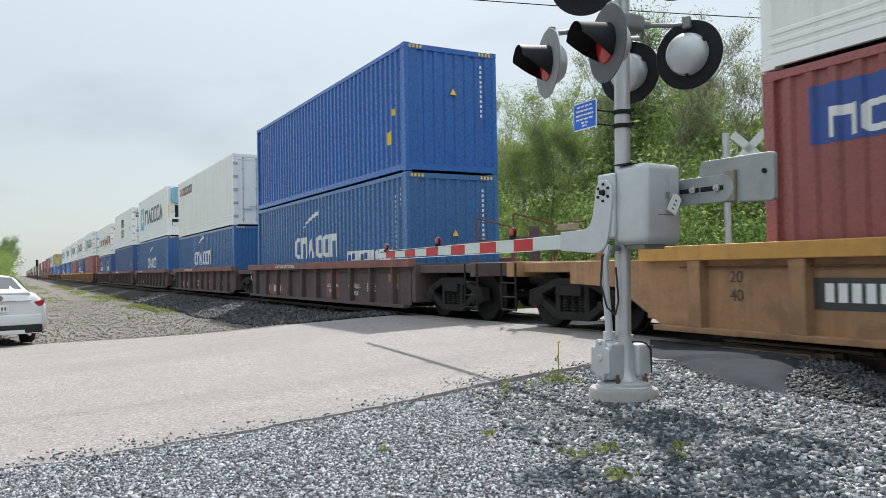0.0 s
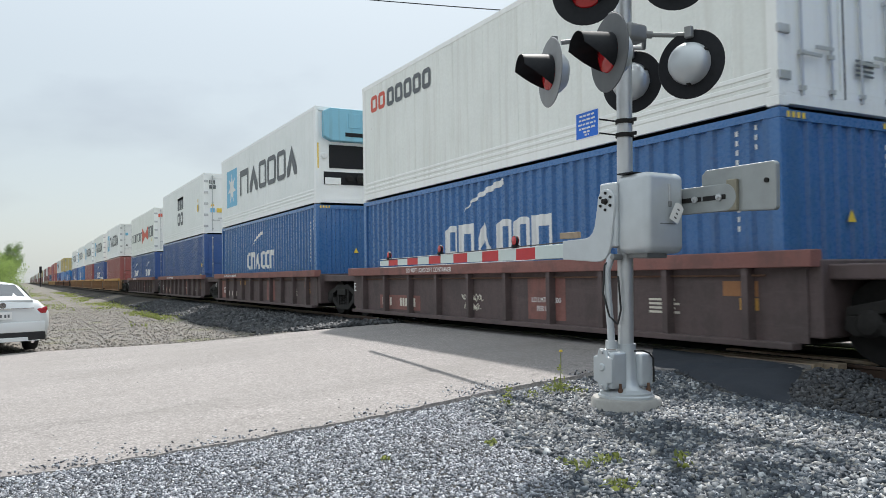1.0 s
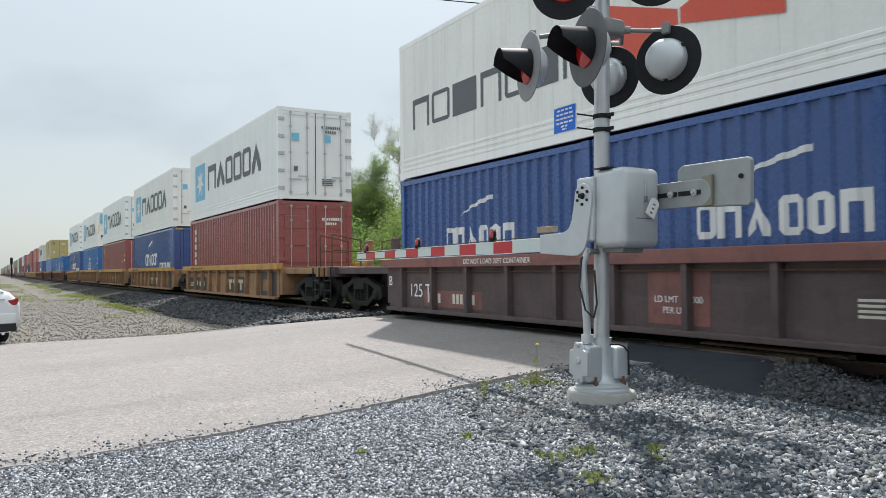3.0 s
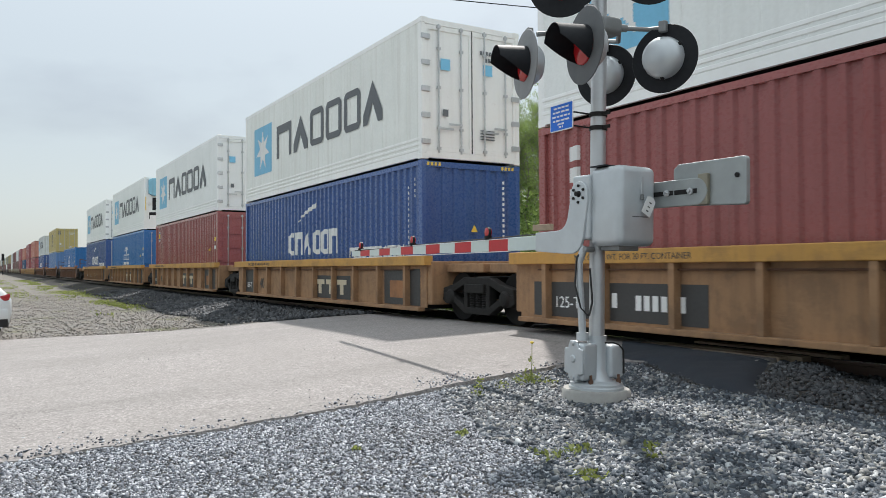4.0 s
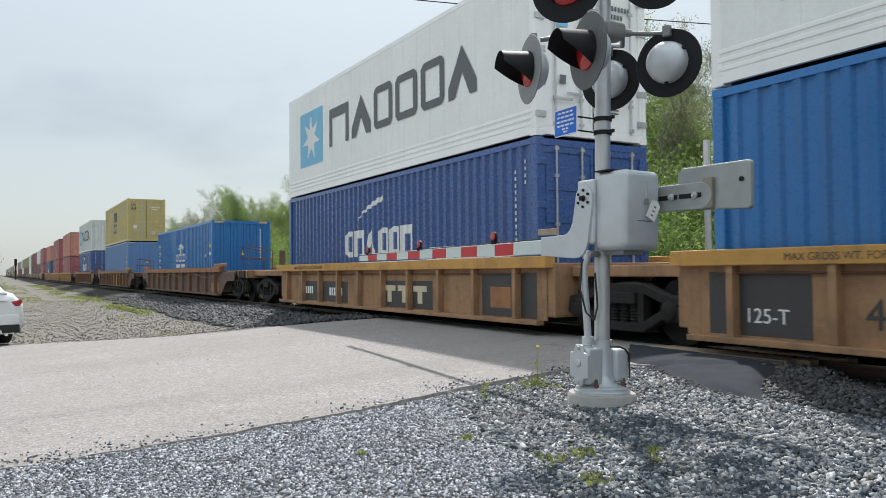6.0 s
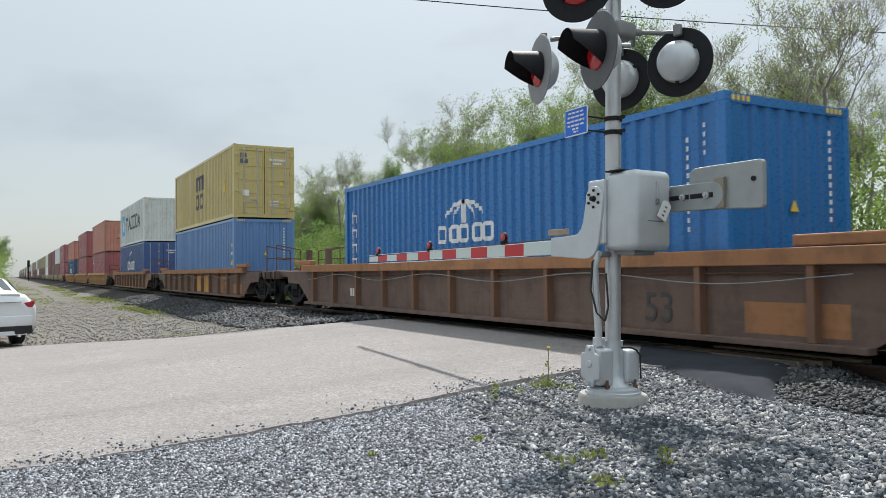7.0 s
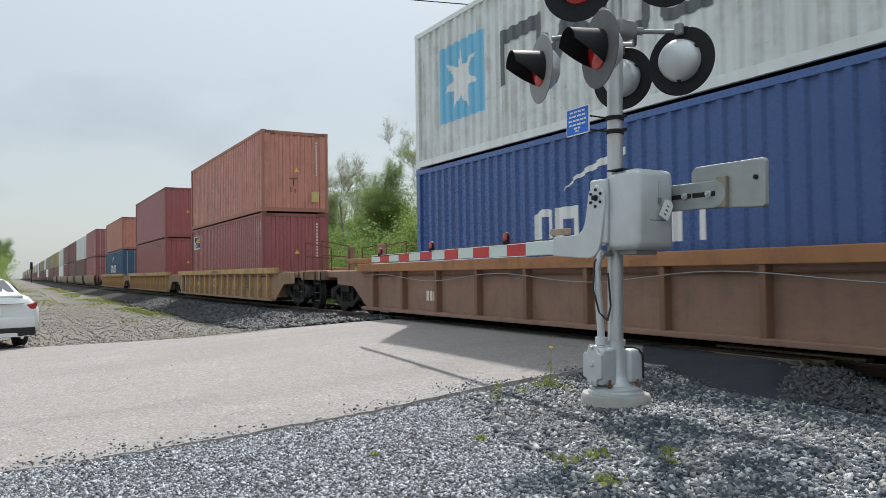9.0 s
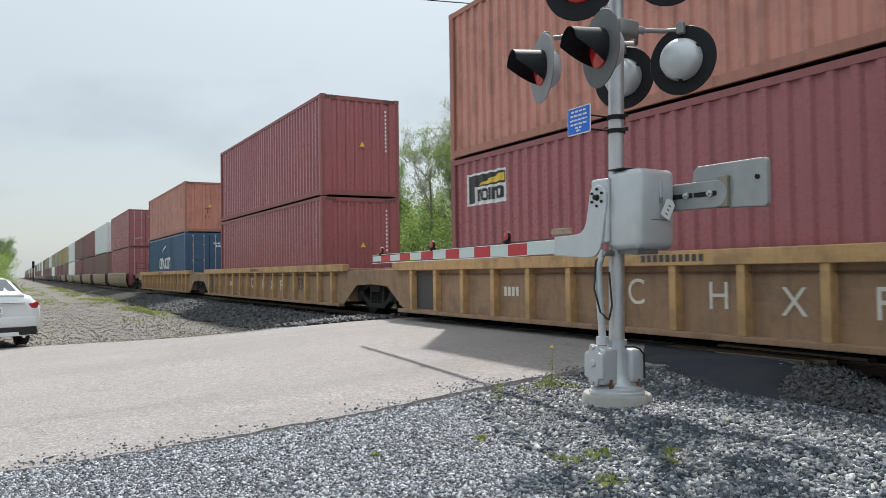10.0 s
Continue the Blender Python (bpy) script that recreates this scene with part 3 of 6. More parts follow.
def decal(cells, length, corrugated, material, layer=0, name="marking"):
    """Painted shapes that follow the wall. cells: (x0, x1, lower(x), upper(x)), x from the front end, seen from the near side."""
    s = Shape()
    stops = corr_stops(length) if corrugated else [length * i / 170 for i in range(171)]
    for x0, x1, lo, hi in cells:
        xs = [x0] + [x for x in stops if x0 + 1e-4 < x < x1 - 1e-4] + [x1]
        y = [-(HALF - (corr(x, length) if corrugated else 0.005)) - 0.004 - 0.004 * layer for x in xs]
        s.sheet([[(-x, a, lo(x)) for x, a in zip(xs, y)], [(-x, a, hi(x)) for x, a in zip(xs, y)]])
    return s.mesh(name, material)


def separate(cells):
    """Groups of cells that touch: each painted shape by itself."""
    boxes = []
    for x0, x1, lo, hi in cells:
        xs = [x0 + (x1 - x0) * k / 4 for k in range(5)]
        boxes.append((x0 - 0.004, x1 + 0.004, min(lo(x) for x in xs) - 0.004, max(hi(x) for x in xs) + 0.004))
    root = list(range(len(cells)))

    def find(i):
        while root[i] != i:
            i = root[i]
        return i
    for i, p in enumerate(boxes):
        for j in range(i):
            q = boxes[j]
            if p[0] < q[1] and q[0] < p[1] and p[2] < q[3] and q[2] < p[3]:
                root[find(i)] = find(j)
    groups = {}
    for i, cell in enumerate(cells):
        groups.setdefault(find(i), []).append(cell)
    return list(groups.values())


def bars(x0, x1, z0, z1):
    return (x0, x1, lambda x: z0, lambda x: z1)


def block_row(x_left, x_right, z0, z1, widths, thick=0.22, forms="nol"):
    """A row of plain emblem shapes: o closed ring, n arch, a wedge, l post. x from the front end, so left is the larger."""
    total = sum(widths)
    scale = (x_left - x_right) / total
    cells, x, glyph = [], x_left, 0
    h = z1 - z0
    for w in widths:
        a, b = x, x - w * scale
        x = b
        b += 0.14 * w * scale
        if w < 0.3:
            continue
        form = forms[glyph % len(forms)] if w >= 0.7 else "l"
        glyph += 1
        t, wd = h * thick, a - b
        q = min(wd * 0.32, t * 1.1)
        mid = (a + b) / 2
        if form == "l":
            cells.append(bars(b, a, z0, z1))
        elif form == "o":                     # closed ring with cut corners
            cut = min(t * 0.7, q * 0.9)
            up = lambda x, a=a, b=b, cut=cut: z1 - max(0.0, cut - (a - x), cut - (x - b))
            dn = lambda x, a=a, b=b, cut=cut: z0 + max(0.0, cut - (a - x), cut - (x - b))
            cells += [(b, b + q * 0.5, dn, up), (b + q * 0.5, b + q, dn, up), (a - q, a - q * 0.5, dn, up), (a - q * 0.5, a, dn, up),
                      bars(b + q, a - q, z1 - t, z1), bars(b + q, a - q, z0, z0 + t)]
        elif form == "n":                     # two posts under a lintel
            cells += [bars(b, b + q, z0, z1), bars(a - q, a, z0, z1), bars(b + q, a - q, z1 - t * 1.5, z1)]
        else:                                 # tapering wedge, cut away beneath
            cells += [(b, mid, lambda x, b=b, mid=mid: z0 + max(0.0, h * 0.9 * (x - b) / (mid - b) - h * 0.42), lambda x, b=b, mid=mid: z0 + h * (0.25 + 0.75 * (x - b) / (mid - b))),
                      (mid, a, lambda x, a=a, mid=mid: z0 + max(0.0, h * 0.9 * (a - x) / (a - mid) - h * 0.42), lambda x, a=a, mid=mid: z0 + h * (0.25 + 0.75 * (a - x) / (a - mid)))]
    return cells


def star_cells(xc, zc, r, points=7):
    """A star of that radius by its columns."""
    poly = []
    for i in range(points * 2):
        rr = r if i % 2 == 0 else r * 0.42
        a = math.pi / 2 + math.pi * i / points
        poly.append((xc + rr * math.cos(a), zc + rr * math.sin(a)))

    def extent(x):
        zs = []
        for (xa, za), (xb, zb) in zip(poly, poly[1:] + poly[:1]):
            if (xa - x) * (xb - x) <= 0 and abs(xa - xb) > 1e-6:
                zs.append(za + (zb - za) * (x - xa) / (xb - xa))
        return sorted(zs) or [zc, zc]
    out = []
    for i in range(28):
        a, b = xc - r + 2 * r * i / 28, xc - r + 2 * r * (i + 1) / 28
        m = extent((a + b) / 2)
        for lo, hi in zip(m[::2], m[1::2]):
            out.append(bars(a, b, lo, hi))
    return out


def swoosh(x_left, x_right, z0, z1):
    """A bird-wing stroke, thin at the lower left and broad at the upper right."""
    def low(x):
        u = (x_left - x) / (x_left - x_right)
        return z0 + (z1 - z0) * (0.9 * u ** 0.55) * (0.93 if u < 0.75 else 0.93 + 0.0 * u) - 0.0

    def high(x):
        u = (x_left - x) / (x_left - x_right)
        return low(x) + (z1 - z0) * (0.05 + 0.20 * math.sin(min(1.0, u * 1.1) * math.pi * 0.55))
    return [(x_left - (x_left - x_right) * (i + 1) / 14, x_left - (x_left - x_right) * i / 14, low, high) for i in range(14)]


M_FADEMARK = paint("faded_blue_marking", (0.10, 0.20, 0.45), 0.55)


def markings_of(style, H):
    """(cells, material) layers for the near side of a container. x from the front end."""
    out = []
    if style in ("wing", "wing_wide"):   # white wing above a row of white blocks
        out.append((block_row(7.95, 4.25, 1.08, 1.72, [1, 1.2, 1, 0.28, 1, 1, 1.2], 0.2, "onaoon"), M_WHITE))
        out.append((swoosh(7.15, 5.75, 1.95, 2.42), M_WHITE))
    if style == "short_wing":
        out.append((block_row(4.2, 1.9, 1.05, 1.5, [1, 1.2, 1, 0.28, 1, 1, 1.2], 0.2, "onaoon"), M_WHITE))
        out.append((swoosh(3.6, 2.6, 1.68, 2.0), M_WHITE))
    if style == "wing_wide":      # and a second row of small blocks
        out.append((block_row(3.6, 0.75, 0.92, 1.2, [1, 0.9, 0.9, 0.25, 0.8, 0.9, 0.9, 0.6, 0.9, 0.4, 0.9, 0.9, 0.6]), M_WHITE))
    if style in ("star", "star_grey"):   # light blue square with a white star, then six dark blocks
        out.append(([bars(9.45, 11.2, 0.78, 2.3)], M_SKYMARK))
        out.append((star_cells(10.32, 1.54, 0.66), M_WHITE))
        out.append((block_row(8.95, 1.6, 1.08, 2.06, [1.25, 1.1, 0.95, 1.0, 0.95, 1.0], 0.17, "naoooa"), M_GREYMARK))
    if style == "seaco":
        out.append((block_row(11.65, 10.75, 2.15, 2.55, [1, 1], 0.24, "o"), M_REDMARK))
        out.append((block_row(10.7, 8.4, 2.12, 2.55, [0.9, 0.9, 0.9, 0.9, 0.9], 0.24, "o"), M_GREYMARK))
    if style == "stack":          # two rows of dark blocks one above the other
        out.append((block_row(7.1, 5.35, 1.62, 2.3, [0.6, 0.6, 0.6]) + [bars(5.45, 7.1, 2.14, 2.3)], M_GREYMARK))
        out.append((block_row(7.1, 5.35, 0.78, 1.48, [1, 1], 0.26, "oo"), M_GREYMARK))
        out.append(([bars(1.35, 1.5, 1.6, 1.75)], M_YELLOW))
        out.append(([bars(1.3, 1.62, 1.15, 1.5)], M_YELLOW))
    if style == "flag":           # thin dark blocks either side of a red and white pennant
        out.append((block_row(11.6, 5.9, 1.0, 1.62, [0.9, 0.9, 1.1, 0.85, 0.85, 0.9, 0.9], 0.13), M_GREYMARK))
        out.append((block_row(2.8, 0.6, 1.05, 1.78, [0.9, 1, 1], 0.13), M_GREYMARK))
        out.append(([(4.4, 5.9, lambda x: 0.72 + 0.45 * (5.9 - x) / 1.5, lambda x: 1.9 - 0.5 * (5.9 - x) / 1.5)], M_REDMARK))
        out.append(([(2.85, 4.35, lambda x: 1.2 - 0.3 * (4.35 - x) / 1.5, lambda x: 1.4 + 0.5 * (4.35 - x) / 1.5)], M_REDMARK))
        out.append(([(1.2, 1.5, lambda x: 0.75, lambda x: 0.75 + 0.3 * (1 - abs(x - 1.35) / 0.15))], M_YELLOW))
    if style == "globe":          # white arcs over a row of white blocks
        arcs = []
        for i in range(18):
            a0, a1 = math.pi * i / 18, math.pi * (i + 1) / 18
            for r in (0.72, 0.36):
                xa, xb = 6.25 + r * math.cos(a0), 6.25 + r * math.cos(a1)
                za = 1.66 + 0.42 * math.sin((a0 + a1) / 2)
                arcs.append(bars(min(xa, xb), max(xa, xb), za - 0.05, za + 0.03))
        out.append((arcs + [bars(6.2, 6.3, 1.66, 2.08)], M_WHITE))
        out.append((block_row(7.25, 5.1, 1.28, 1.64, [1, 1, 0.95, 1, 1], 0.22, "o"), M_WHITE))
        out.append((block_row(7.2, 5.3, 1.0, 1.16, [0.6] * 8), M_WHITE))
    if style == "beacon":
        out.append(([bars(10.3, 11.58, 1.95, 2.55)], M_WHITE))
        out.append(([bars(10.34, 11.54, 2.29, 2.51), bars(11.30, 11.54, 1.99, 2.29)], M_BLACKMARK))
        out.append(([(10.36, 11.2, lambda x: 2.31 + 0.02 * (11.2 - x), lambda x: 2.33 + 0.18 * (11.2 - x))], M_YELLOW))
        out.append((block_row(11.25, 10.36, 2.02, 2.24, [0.9, 0.8, 0.8, 0.8, 0.9]), M_BLACKMARK))
    if style == "beacon_blue":
        out.append(([bars(8.9, 11.6, 1.98, 2.62)], M_BLUEMARK))
        out.append((block_row(11.4, 9.0, 2.03, 2.36, [0.9, 1, 0.9, 0.9, 0.9, 0.9]), M_WHITE))
        out.append(([(9.0, 10.6, lambda x: 2.42 + 0.01 * (10.6 - x), lambda x: 2.43 + 0.1 * (10.6 - x))], M_YELLOW))
    if style == "tall":           # upright column of white blocks at the rear
        out.append(([bars(11.25, 11.5, 2.3 - 0.32 * k, 2.52 - 0.32 * k) for k in range(6)], M_WHITE))
    if style == "crest":          # small dark badge with a yellow sign
        out.append(([bars(11.07, 11.5, 2.08, 2.58)], M_WHITE))
        out.append(([bars(11.1, 11.47, 2.16, 2.55)], M_BLUEMARK))
        out.append(([bars(11.2, 11.38, 2.22, 2.48)], M_YELLOW))
    if style == "blue":
        out.append(([bars(0.55, 0.72, 1.35, 1.5), bars(0.75, 1.0, 0.7, 1.0)], M_YELLOW))
        out.append(([bars(10.9, 11.3, 2.25, 2.4)], M_FADEMARK))
    if style in ("wing", "tall", "crest", "beacon", "globe", "red", "wing_wide", "side"):
        # upright lines of small blocks near the front end, and a warning triangle
        out.append(([bars(0.63, 0.67, 2.35 - 0.115 * k, 2.415 - 0.115 * k) for k in range(11)], M_WHITE))
        out.append(([bars(0.35, 0.385, 2.5 - 0.115 * k, 2.56 - 0.115 * k) for k in range(4)], M_WHITE))
    if style in ("crest", "globe", "side"):
        x0, z0 = (0.38, 1.08) if style == "side" else (1.16, 1.42)
        out.append(([(x0 - 0.13, x0 + 0.13, lambda x: z0, lambda x: z0 + 0.24 * (1 - abs(x - x0) / 0.13))], M_YELLOW))
        out.append(([bars(0.33, 0.43, 1.78, 1.92)], M_YELLOW))
        out.append(([bars(0.33, 0.43, 1.46, 1.60)], M_WHITE))
    if style == "globe_tall":     # globe emblem and an upright column of four large white blocks
        out += markings_of("globe", H)
        out.append(([bars(11.44, 11.64, 2.12 - 0.36 * k, 2.17 - 0.36 * k) for k in range(4)] + [bars(11.46, 11.50, 1.95 - 0.36 * k, 2.12 - 0.36 * k) for k in range(4)] + [bars(11.57, 11.61, 1.92 - 0.36 * k, 2.24 - 0.36 * k) for k in range(4)], M_WHITE))
    return out


def end_mark(cells, material, parent):
    """Small painted shapes on the front end: (y0, y1, z0, z1), y from the near side."""
    for y0, y1, z0, z1 in cells:
        w, h = round(y1 - y0, 4), round(z1 - z0, 4)
        me = cached(("endmark", w, h, material.name), lambda: Shape().box(0.001, 0.004, 0, w, 0, h).mesh("marking", material))
        place("marking", me, parent, m=pose(0, -HALF + y0, z0))


def triangle_mark(y, z, size, parent):
    s = Shape()
    s.prism_x([(-HALF + y - size / 2, z), (-HALF + y + size / 2, z), (-HALF + y, z + size * 0.9)], 0.001, 0.004)
    place("warning_triangle", s.mesh("warning_triangle", M_YELLOW), parent)


def container(paint_mat, H, kind, front, style, label, category="container", length=LEN):
    """A freight container, origin at the middle of its front end's foot, running to -x."""
    ob = tagged(new("shipping_container"), label, category, "containers on the train")
    reefer = kind == "reefer"
    edge = SHADED_GRIMY.get(paint_mat.name, paint_mat)
    key = (paint_mat.name, H, kind, length)
    for side in (-1, 1):
        place("side_panel", cached(("wall", side) + key, lambda: wall_mesh(length, H, side, paint_mat, reefer)), ob)
        if reefer:
            rail_rib = cached(("railrib", side) + key, lambda: Shape().box(-length + 0.1, -0.1, min(side * HALF, side * (HALF - 0.05)) - 0.004, max(side * HALF, side * (HALF - 0.05)) + 0.004, 0, 0.06).mesh("rail_rib", paint_mat, 0.01))
            for k in range(3):
                place("rail_rib", rail_rib, ob, m=pose(0, 0, 0.175 + 0.105 * k))
        for x in (-0.075, -length + 0.075):
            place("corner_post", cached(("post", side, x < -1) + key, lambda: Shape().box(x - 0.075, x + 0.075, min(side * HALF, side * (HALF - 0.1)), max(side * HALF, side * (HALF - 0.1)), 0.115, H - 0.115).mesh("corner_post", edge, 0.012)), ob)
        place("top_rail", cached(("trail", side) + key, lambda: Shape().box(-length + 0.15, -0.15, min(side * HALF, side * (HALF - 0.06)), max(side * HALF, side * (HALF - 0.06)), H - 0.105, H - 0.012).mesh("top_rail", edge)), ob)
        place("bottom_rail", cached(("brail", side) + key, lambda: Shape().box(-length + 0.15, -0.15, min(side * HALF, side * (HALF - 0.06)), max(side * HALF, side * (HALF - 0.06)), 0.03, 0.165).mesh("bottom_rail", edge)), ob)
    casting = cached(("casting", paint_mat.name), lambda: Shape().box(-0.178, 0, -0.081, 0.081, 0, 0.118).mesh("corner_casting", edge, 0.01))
    for x in (0.003, -length + 0.175):
        for y in (-HALF + 0.078, HALF - 0.078):
            for z in (0, H - 0.118):
                place("corner_casting", casting, ob, m=pose(x, y, z))
    place("roof_panel", cached(("roof",) + key, lambda: Shape().box(-length + 0.1, -0.1, -HALF + 0.06, HALF - 0.06, H - 0.05, H - 0.02).mesh("roof_panel", paint_mat)), ob)
    place("floor_frame", cached(("floor", length), lambda: Shape().box(-length + 0.05, -0.05, -HALF + 0.06, HALF - 0.06, 0.05, 0.16).mesh("floor_frame", M_DARK)), ob)
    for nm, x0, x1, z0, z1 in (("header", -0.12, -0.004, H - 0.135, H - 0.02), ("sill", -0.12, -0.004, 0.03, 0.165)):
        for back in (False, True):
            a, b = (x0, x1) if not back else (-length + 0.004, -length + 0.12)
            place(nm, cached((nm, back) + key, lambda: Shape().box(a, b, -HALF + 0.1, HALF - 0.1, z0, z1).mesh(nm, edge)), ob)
    place("rear_panel", cached(("rear",) + key, lambda: Shape().box(-length + 0.02, -length + 0.06, -HALF + 0.09, HALF - 0.09, 0.165, H - 0.13).mesh("rear_panel", paint_mat)), ob)
    if front == "plain":
        place("end_panel", cached(("end",) + key, lambda: end_mesh(H, paint_mat)), ob)
        triangle_mark(1.25, H * 0.62 if style == "blue" else H * 0.5, 0.17, ob)
        end_mark([(1.97, 2.02, H * 0.88 - 0.115 * k - 0.066, H * 0.88 - 0.115 * k) for k in range(11)], M_WHITE, ob)
        end_mark([(0.12 + 0.09 * k, 0.17 + 0.09 * k, H - 0.11, H - 0.04) for k in range(4)] + [(1.95 + 0.09 * k, 2.0 + 0.09 * k, H - 0.11, H - 0.04) for k in range(4)], M_BLACKMARK if edge is not paint_mat else M_YELLOW, ob)
        if paint_mat is P_ORANGE:          # rust scars and a yellow notice on the old end wall
            end_mark([(1.0, 1.28, 1.18, 1.22), (1.12, 1.16, 0.95, 1.18), (1.02, 1.06, 0.72, 0.9), (1.18, 1.22, 0.7, 0.82)], M_RUSTY, ob)
            end_mark([(1.8, 2.08, 0.38, 0.76)], P_TAN, ob)
    elif front == "doors":
        for k in (0, 1):
            y0, y1 = (-HALF + 0.1, -0.008) if k == 0 else (0.008, HALF - 0.1)

            def door_mesh():
                s = Shape().box(-0.06, -0.035, y0, y1, 0.17, H - 0.14)
                return s.mesh("door", paint_mat)
            d = place("door", cached(("door", k) + key, door_mesh), ob)

            def ring_mesh():
                outer = [(y0, 0.17), (y1, 0.17), (y1, H - 0.14), (y0, H - 0.14)]
                inner = [(y0 + 0.06, 0.27), (y1 - 0.06, 0.27), (y1 - 0.06, H - 0.24), (y0 + 0.06, H - 0.24)]
                loop = lambda pts, x: [(x, y, z) for y, z in pts + pts[:1]]
                return Shape().sheet([loop(outer, -0.034), loop(outer, -0.012), loop(inner, -0.012), loop(inner, -0.034)]).mesh("door_frame", paint_mat)
            place("door_frame", cached(("dframe", k) + key, ring_mesh), d)

            if kind == "dry":
                panel = cached(("dpanel", k) + key, lambda: Shape().box(-0.035, -0.015, y0 + 0.1, y1 - 0.1, 0, (H - 0.75) / 4 - 0.14).mesh("door_panel", paint_mat, 0.008))
                for j in range(4):
                    place("door_panel", panel, d, m=pose(0, 0, 0.42 + j * (H - 0.75) / 4))

            def rod_mesh(y):
                s = Shape().tube((0.012, y, 0.14), (0.012, y, H - 0.12), 0.018, n=8)
                for zz in (0.2, 0.62, H * 0.5, H - 0.65, H - 0.2):
                    s.box(-0.012, 0.035, y - 0.04, y + 0.04, zz, zz + 0.055)
                return s.mesh("lock_rod", M_GALV)
            for y in (y0 + 0.3, y1 - 0.27):
                place("lock_rod", cached(("rod", round(y, 2), H), lambda: rod_mesh(y)), d)
            hy = y0 if k == 0 else y1

            hinge = cached(("hinge", k) + key, lambda: Shape().box(-0.03, 0.022, hy - 0.1, hy + 0.1, 0, 0.11).mesh("hinge", M_GALV if reefer else paint_mat, 0.01))
            count = 4 if kind == "dry" else 5
            for j in range(count):
                place("hinge", hinge, d, m=pose(0, 0, 0.3 + j * (H - 0.75) / (count - 1)))

            def handle_mesh():
                s = Shape()
                for y in (y0 + 0.3, y1 - 0.27):
                    s.box(0.02, 0.04, y - 0.02, y + 0.34 * (1 if y < (y0 + y1) / 2 else -0.8), 0.62, 0.66) if y < (y0 + y1) / 2 else s.box(0.02, 0.04, y - 0.3, y + 0.02, 0.72, 0.76)
                return s.mesh("handle", M_GALV)
            place("handle", cached(("handle", k, H), handle_mesh), d)
        place("gasket", cached(("gasket", H), lambda: Shape().box(-0.05, -0.006, -0.012, 0.012, 0.17, H - 0.14).mesh("gasket", M_BLACK)), ob)
        mark = M_GREYMARK if reefer or style in ("stack_tan",) else M_WHITE
        end_mark([(1.42 + 0.075 * j, 1.47 + 0.075 * j, H * 0.79, H * 0.82) for j in range(9)] + [(1.55 + 0.075 * j, 1.60 + 0.075 * j, H * 0.74, H * 0.77) for j in range(5)], mark, ob)
        if reefer and style == "star":
            end_mark([(0.45, 0.68, H * 0.64, H * 0.72), (1.50, 1.73, H * 0.64, H * 0.72)], M_SKYMARK, ob)
            end_mark([(0.50, 0.63, H * 0.31, H * 0.36)], M_GREYMARK, ob)
        if style == "stack":
            end_mark([(0.25 + 0.1 * j, 0.31 + 0.1 * j, H * 0.82, H * 0.88) for j in range(3)] + [(0.25, 0.38, H * 0.74, H * 0.8), (0.43, 0.56, H * 0.74, H * 0.8)], M_GREYMARK, ob)
            end_mark([(0.6, 0.85, H * 0.35, H * 0.42), (1.55, 1.8, H * 0.35, H * 0.40)] if reefer else [(1.7, 2.1, H * 0.2, H * 0.26)], M_YELLOW, ob)
            end_mark([(0.3, 0.5, H * 0.35, H * 0.42)] if reefer else [(0.35, 0.6, H * 0.3, H * 0.38)], M_SKYMARK if reefer else M_WHITE, ob)
            triangle_mark(0.4 if reefer else 1.9, H * 0.45, 0.2, ob)
        if style == "flag":
            end_mark([(0.25, 0.5, H * 0.78, H * 0.86), (0.58, 0.75, H * 0.76, H * 0.82)], M_REDMARK, ob)
            triangle_mark(1.7, H * 0.38, 0.22, ob)
        end_mark([(1.42, 1.78, 0.48 + 0.06 * j, 0.51 + 0.06 * j) for j in range(4)], mark, ob)
    else:                          # cooling machinery in the end wall
        place("machinery_wall", Shape().box(-0.14, -0.05, -HALF + 0.1, HALF - 0.1, 0.165, H - 0.13).mesh("machinery_wall", paint_mat), ob)
        cool = paint("cooling_unit_blue", (0.20, 0.45, 0.58), 0.5, amount=0.4)
        s = Shape().prism_x([(-1.0, H * 0.68), (-0.75, H * 0.64), (0.75, H * 0.64), (1.0, H * 0.68), (1.0, H - 0.16), (0.8, H - 0.06), (-0.8, H - 0.06), (-1.0, H - 0.16)], -0.05, 0.20)
        u = place("cooling_unit", s.mesh("cooling_unit", cool, 0.03), ob, "light blue casing of the cooling unit")
        place("grille", Shape().box(0.2, 0.215, -0.35, 0.55, H * 0.69, H * 0.73).mesh("grille", M_BLACK), u)
        place("hatch", Shape().box(0.2, 0.225, -0.25, 0.1, H * 0.78, H * 0.93).mesh("hatch", cool, 0.008), u)
        place("hatch", Shape().box(0.2, 0.225, 0.2, 0.72, H * 0.76, H * 0.93).mesh("hatch", cool, 0.008), u)
        place("fan_opening", Shape().box(-0.05, -0.03, -0.78, 0.86, H * 0.37, H * 0.61).mesh("fan_opening", M_BLACK), ob)
        place("display", Shape().box(-0.03, 0.0, 0.5, 0.78, H * 0.45, H * 0.55).mesh("display", M_GREYMARK), ob)
        place("dial", Shape().lathe((-0.05, -0.93, H * 0.49), (1, 0, 0), [(0.10, 0), (0.10, 0.03), (0.07, 0.05)], 20).mesh("dial", M_WHITE), ob)
        place("machine_bay", Shape().box(-0.05, -0.03, -0.95, 0.95, H * 0.20, H * 0.33).mesh("machine_bay", M_BLACK), ob)
